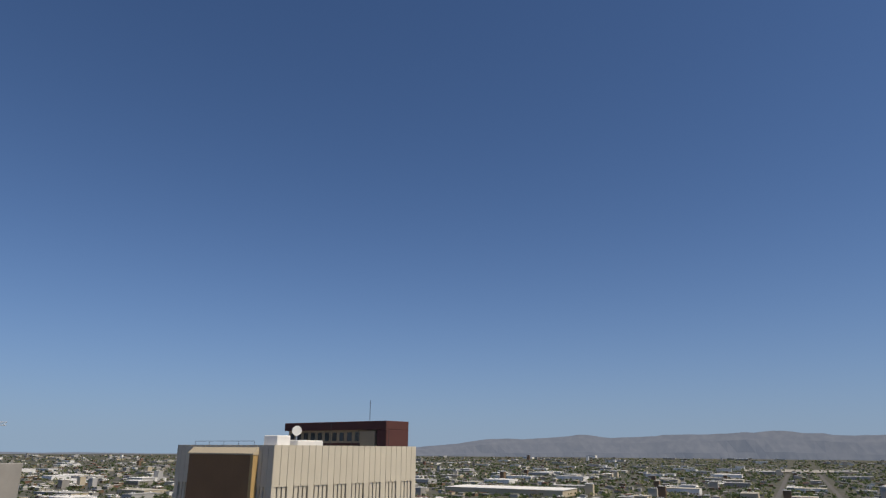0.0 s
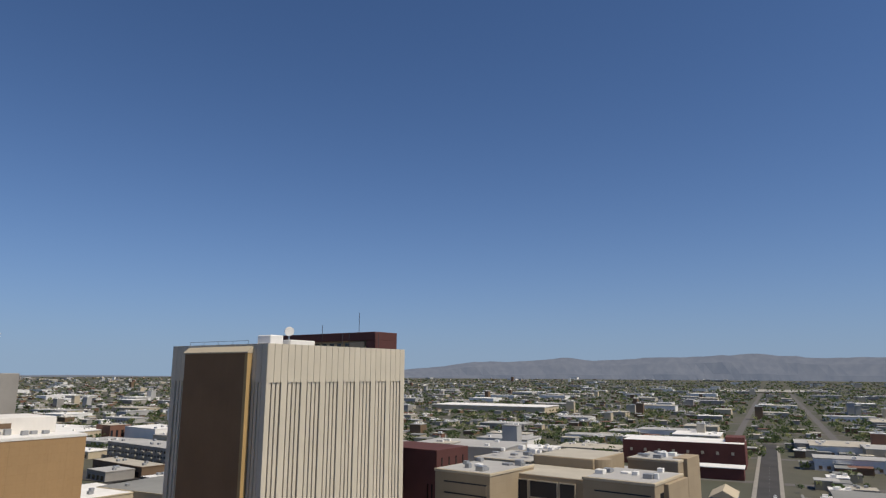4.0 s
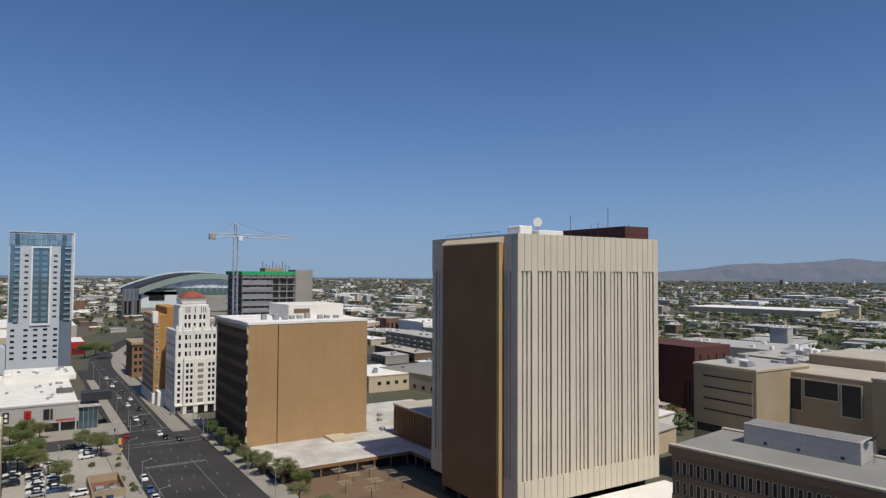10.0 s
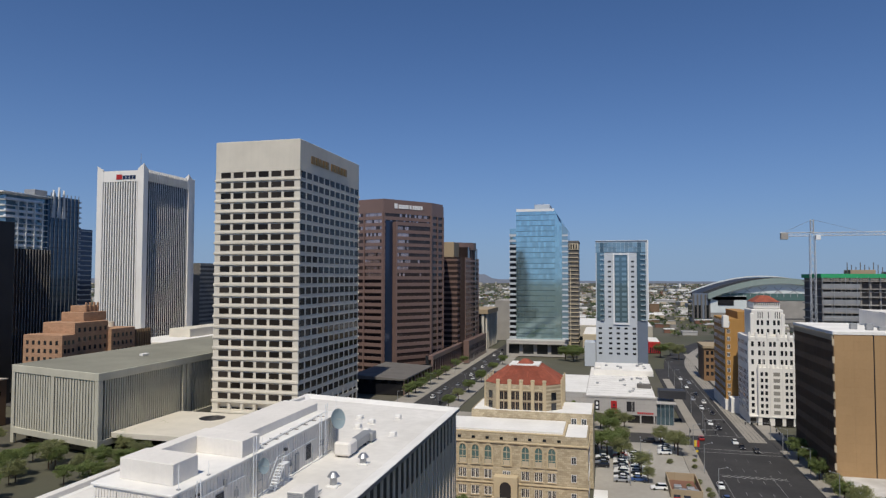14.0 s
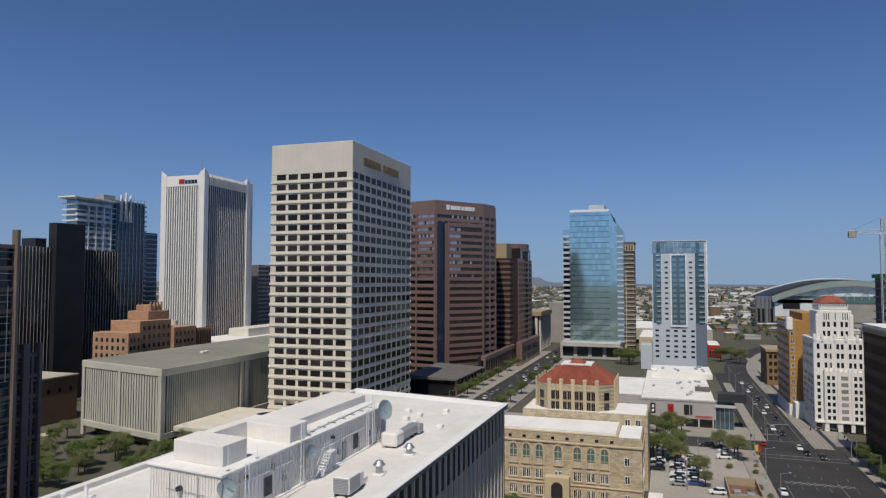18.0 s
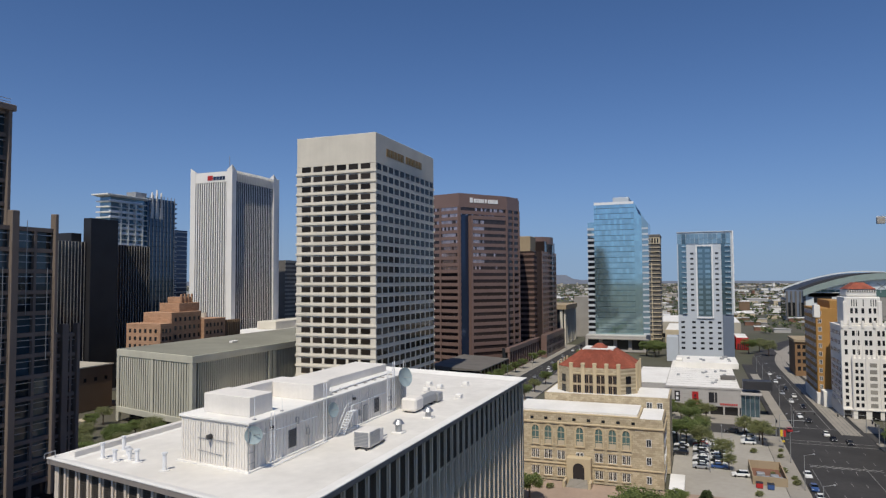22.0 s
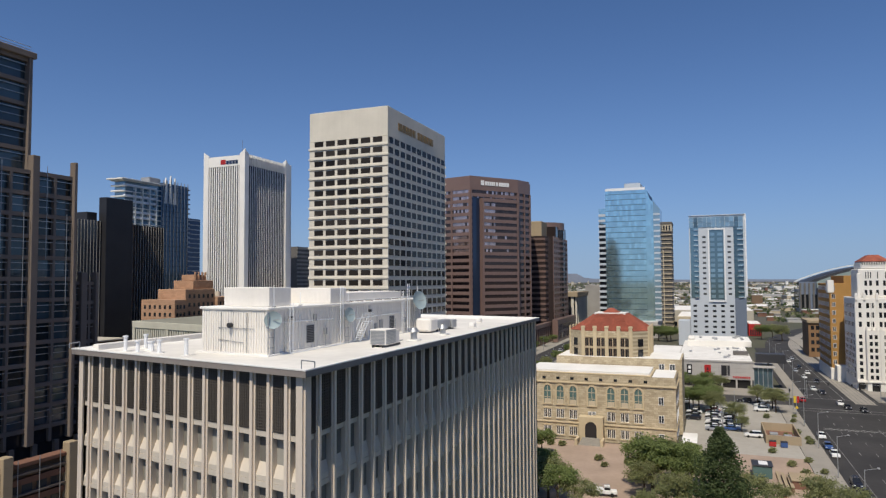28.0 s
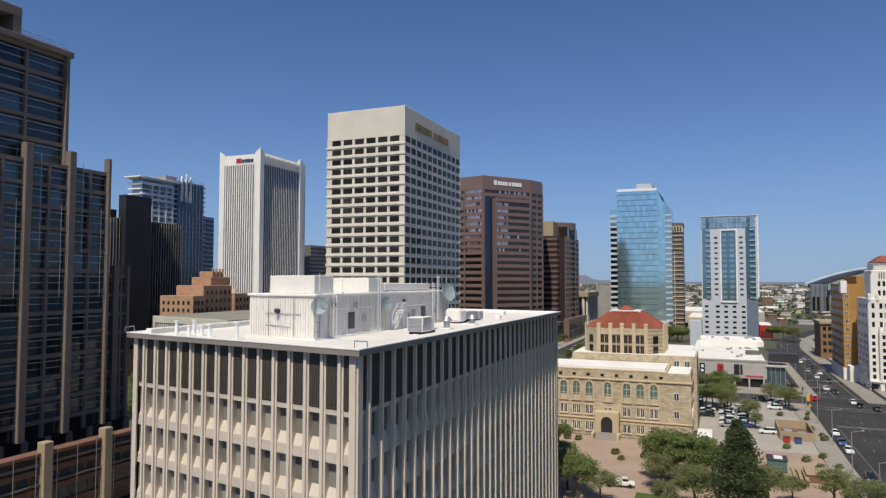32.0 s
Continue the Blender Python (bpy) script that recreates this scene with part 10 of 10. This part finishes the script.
    for k, (v, f) in list(meshes.items()) + list(roofs.items()):
        if not v:
            continue
        me = bpy.data.meshes.new("far_houses")
        me.from_pydata(v, [], f)
        me.materials.append(M[k])
        tagged(new("far_houses", me), "low flat-roofed houses and sheds of the far city", "buildings", kind="stuff")
    for x, y, w, l, h, z, key, ang in near:
        t = thing("low_building", x, y, 0, {"roof_white": "low white block with flat roof", "beige_light": "low beige stucco block with flat roof", "roof_grey": "low grey block with flat roof", "brown_block": "low brown brick block with flat roof", "concrete": "low grey concrete shed with flat roof", "terracotta": "low brick-red block with flat roof", "roof_tan": "low tan stucco block with flat roof"}[key], "building", "low buildings of the southern blocks")
        slab("body", (x - w / 2, x + w / 2, y - l / 2, y + l / 2, -0.4, h), key, t, "", 0.05)
        slab("parapet", (x - w / 2 - 0.2, x + w / 2 + 0.2, y - l / 2 - 0.2, y + l / 2 + 0.2, h, h + 0.5), key, t, "", 0.05)
        bx("roof", (x - w / 2 + 0.2, x + w / 2 - 0.2, y - l / 2 + 0.2, y + l / 2 - 0.2, h + 0.5, h + 0.56), rr.choice(("roof_white", "roof_dull", "roof_grey", "roof_tan")), t)
        n = max(2, int(w / 6))
        for i in range(n):
            u = x - w / 2 + 1.5 + (w - 5) * i / max(1, n - 1)
            bx("window", (u, u + 2.2, y + l / 2 - 0.02, y + l / 2 + 0.06, 1.0, 2.9), "dark_glass", t)
        for i in range(max(2, int(l / 7))):
            u = y - l / 2 + 1.5 + (l - 5) * i / max(1, int(l / 7) - 1)
            bx("window", (x - w / 2 - 0.06, x - w / 2 + 0.02, u, u + 2.2, 1.0, 2.9), "dark_glass", t)
        for i in range(3):
            a, b = x + rr.uniform(-w, w) * 0.35, y + rr.uniform(-l, l) * 0.35
            slab("roof_unit", (a - 0.9, a + 0.9, b - 0.8, b + 0.8, h + 0.56, h + 1.7), "grey_metal", t, "", 0.08)
        t.matrix_basis = t.matrix_basis @ Matrix.Rotation(radians(ang), 4, "Z")
    # tree canopies among the houses: ragged clumps of folded leaves
    for k, (m, count, near_d) in enumerate((("pine", 30000, 260), ("leaf_olive", 6500, 230))):
        v, f = [], []
        for i in range(count):
            a = radians(rr.uniform(-103, 66))
            d = near_d + 4000 * rr.random() ** 1.25
            x, y = d * math.cos(a), d * math.sin(a)
            if blocked(x, y) or x > 450 and y > -0.55 * x and i % 5 < 2:
                continue
            ux, uy = x - PIV[0], y - PIV[1]
            lx = ux * math.cos(radians(-SOUTH)) - uy * math.sin(radians(-SOUTH)) + PIV[0]
            ly = ux * math.sin(radians(-SOUTH)) + uy * math.cos(radians(-SOUTH)) + PIV[1]
            if y < -60 and (abs(lx - 38) < (11 if d < 600 else 6) and ly > -705 or 45 < lx < 140 and -550 < ly < -330 or -45 < lx < 30 and ly > -265 or -110 < lx < 30 and ly > -640 and i % 6 or ly < -690 and min(abs(lx - 70), abs(lx + 19)) < 9):
                continue
            z = ground_height(x, y)
            h, r = rr.uniform(3, 8), rr.uniform(1.6, 4.2)
            n = 26 if d < 1000 else (12 if d < 2000 else 7)
            s = (0.36 if d < 1000 else 0.55 if d < 2000 else 0.8) * r
            for q in range(n):
                p = Vector((rr.gauss(0, 0.5), rr.gauss(0, 0.5), rr.uniform(-0.5, 0.5))) * r
                p += Vector((x, y, z + h * 0.65))
                u = Vector((rr.gauss(0, 1), rr.gauss(0, 1), rr.gauss(0, 0.5))).normalized() * s
                w = u.cross(Vector((rr.gauss(0, 1), rr.gauss(0, 1), rr.gauss(0, 1)))).normalized() * s * 0.7
                kk = len(v)
                v += [tuple(p - u), tuple(p + w), tuple(p + u), tuple(p - w)]
                f.append((kk, kk + 1, kk + 2, kk + 3))
        me = bpy.data.meshes.new("far_trees")
        me.from_pydata(v, [], f)
        me.materials.append(M[m])
        tagged(new("far_trees", me), "dusty green tree canopies of the far city", "trees", kind="stuff")
    # streets of the far grid
    v, f = [], []
    def strip(a, b, w, z=0.0):
        a, b = Vector(a), Vector(b)
        n = Vector((-(b - a).y, (b - a).x)).normalized() * w / 2
        steps = max(1, int((b - a).length / 250))
        for i in range(steps):
            p, q = a + (b - a) * i / steps, a + (b - a) * (i + 1) / steps
            k = len(v)
            for g in (p + n, p - n, q - n, q + n):
                v.append((g.x, g.y, ground_height(g.x, g.y) - 0.3 + z))
            f.append((k, k + 1, k + 2, k + 3))
    sd = Vector((math.sin(radians(SOUTH)), -math.cos(radians(SOUTH))))
    ed = Vector((math.cos(radians(SOUTH)), math.sin(radians(SOUTH))))
    o = Vector(PIV)
    for k in range(-9, 22):
        if k == 0:
            continue
        strip(o + ed * 122 * k + sd * 90, o + ed * 122 * k + sd * 3700, 10 if k % 4 else 16)
    strip(o + ed * 36 + sd * 520, o + ed * 36 + sd * 2600, 7.5, 0.06)
    strip(o - ed * 53 + sd * 500, o - ed * 53 + sd * 2600, 7.5, 0.06)
    for k in range(2, 26):
        strip(o - ed * 1300 + sd * 130 * k, o + ed * 3000 + sd * 130 * k, 10 if k % 4 else 17, 0.03)
    for k in range(0, 20):
        strip((880 + 180 * k, -900), (880 + 180 * k, 3000), 12, 0.05)
        strip((880, -800 + 190 * k), (4000, -800 + 190 * k), 12, 0.07)
    field = bpy.data.meshes.new("bare_field")
    q = [o + ed * u + sd * w for u, w in ((-200, 2440), (180, 2440), (180, 2740), (-200, 2740))]
    field.from_pydata([(p.x, p.y, ground_height(p.x, p.y) + 2.5) for p in q], [], [(3, 2, 1, 0)])
    field.materials.append(M["lot"])
    tagged(new("bare_field", field), "pale bare earth strip in the far plain", "field", kind="structure")
    me = bpy.data.meshes.new("far_streets")
    me.from_pydata(v, [], f)
    me.materials.append(M["concrete_dark"])
    tagged(new("far_streets", me), "sun-bleached grid of far city streets", "streets", kind="stuff")


far_city()


# ---- sheds and flats east of the cross street, south of the avenue ----
def shed(name, label, b, wall, roof, openings=(), edge=0.6, units=3):
    x0, x1, y0, y1, h = b
    t = thing(name, (x0 + x1) / 2, (y0 + y1) / 2, 0, label, "building")
    slab("body", (x0, x1, y0, y1, -0.4, h), wall, t, "", 0.05)
    slab("parapet", (x0 - 0.2, x1 + 0.2, y0 - 0.2, y1 + 0.2, h, h + edge), wall, t, "", 0.05)
    bx("roof", (x0 + 0.2, x1 - 0.2, y0 + 0.2, y1 - 0.2, h + edge, h + edge + 0.06), roof, t)
    for face, plane, u, w, z0, z1, m in openings:
        bx("opening", fbox(face, plane, u, u + w, -0.02, 0.08, z0, z1), m, t)
    rr = random.Random(int(x0))
    for i in range(units):
        a, c = rr.uniform(x0 + 3, x1 - 3), rr.uniform(y0 + 3, y1 - 3)
        slab("roof_unit", (a - 1.1, a + 1.1, c - 0.9, c + 0.9, h + edge + 0.06, h + edge + 1.4), "grey_metal", t, "", 0.08)
    return t


sheet("car_park", 275, 392, -236, -177, 0.0, "asphalt_old", "worn asphalt yard with parked cars", "car park")
shed("beige_warehouse", "beige rendered warehouse with stained white roof", (306, 346, -176, -150, 7.6), "beige_light", "roof_white", [("W", 306, -172 + 5 * k, 2.0, 3.2, 5.0, "dark_glass") for k in range(4)] + [("S", -176, 312 + 8 * k, 3.6, 0.2, 4.0, "dark_metal") for k in range(4)])
shed("dark_shed", "dark grey metal shed with white roof", (330, 356, -224, -205, 6.4), "concrete_dark", "roof_white", [("W", 330, -222 + 6 * k, 3.5, 0.2, 4.0, "black_metal") for k in range(3)])
shed("brown_shop_row", "low brown shop row with pale roof edge", (392, 452, -242, -226, 6.0), "brown_block", "roof_tan", [("N", -226, 395 + 7 * k, 4.0, 0.4, 3.2, "dark_glass") for k in range(8)], units=5)
shed("grey_store", "low pale grey store with flat roof", (396, 418, -224, -206, 5.0), "concrete", "roof_grey", [("N", -206, 398 + 5 * k, 3.0, 0.4, 3.0, "dark_glass") for k in range(4)])
flats = shed("flats_block", "long three-storey block of flats with grey roof", (417, 504, -288, -262, 11.5), "concrete", "roof_grey", units=7)
windows(flats, "N", -262, fan(22, 419, 500), [1.2, 4.8, 8.4], 2.0, 1.7, "dark_glass", depth=0.06, most=66)
windows(flats, "W", 417, fan(6, -286, -265), [1.2, 4.8, 8.4], 2.0, 1.7, "dark_glass", depth=0.06, most=18)
bx("balcony", [(x, x + 4.4, -262, -260.6, z, z + 1.0) for x in fan(8, 421, 494) for z in (4.2, 7.8)], "roof_tan", flats)
shed("white_hall", "tall white rendered hall with stepped roof", (570, 622, -372, -338, 12.0), "stucco_white", "roof_white", [("W", 570, -368 + 8 * k, 4.0, 1.0, 6.0, "dark_glass") for k in range(4)], units=4)
shed("orange_brick_block", "orange-red brick block with flat roof", (626, 652, -346, -326, 13.0), "terracotta", "roof_tan", [("W", 626, -344 + 5 * k, 2.2, 3.0, 9.0, "dark_glass") for k in range(4)])
for k, x, y in ((7, 292, -186), (9, 296, -187), (8, 300, -188), (9, 318, -196), (7, 322, -197), (8, 326, -198), (9, 340, -196), (10, 345, -192), (7, 352, -188), (8, 310, -214), (10, 300, -222)):
    car(k, x, y, 70, 0.0)
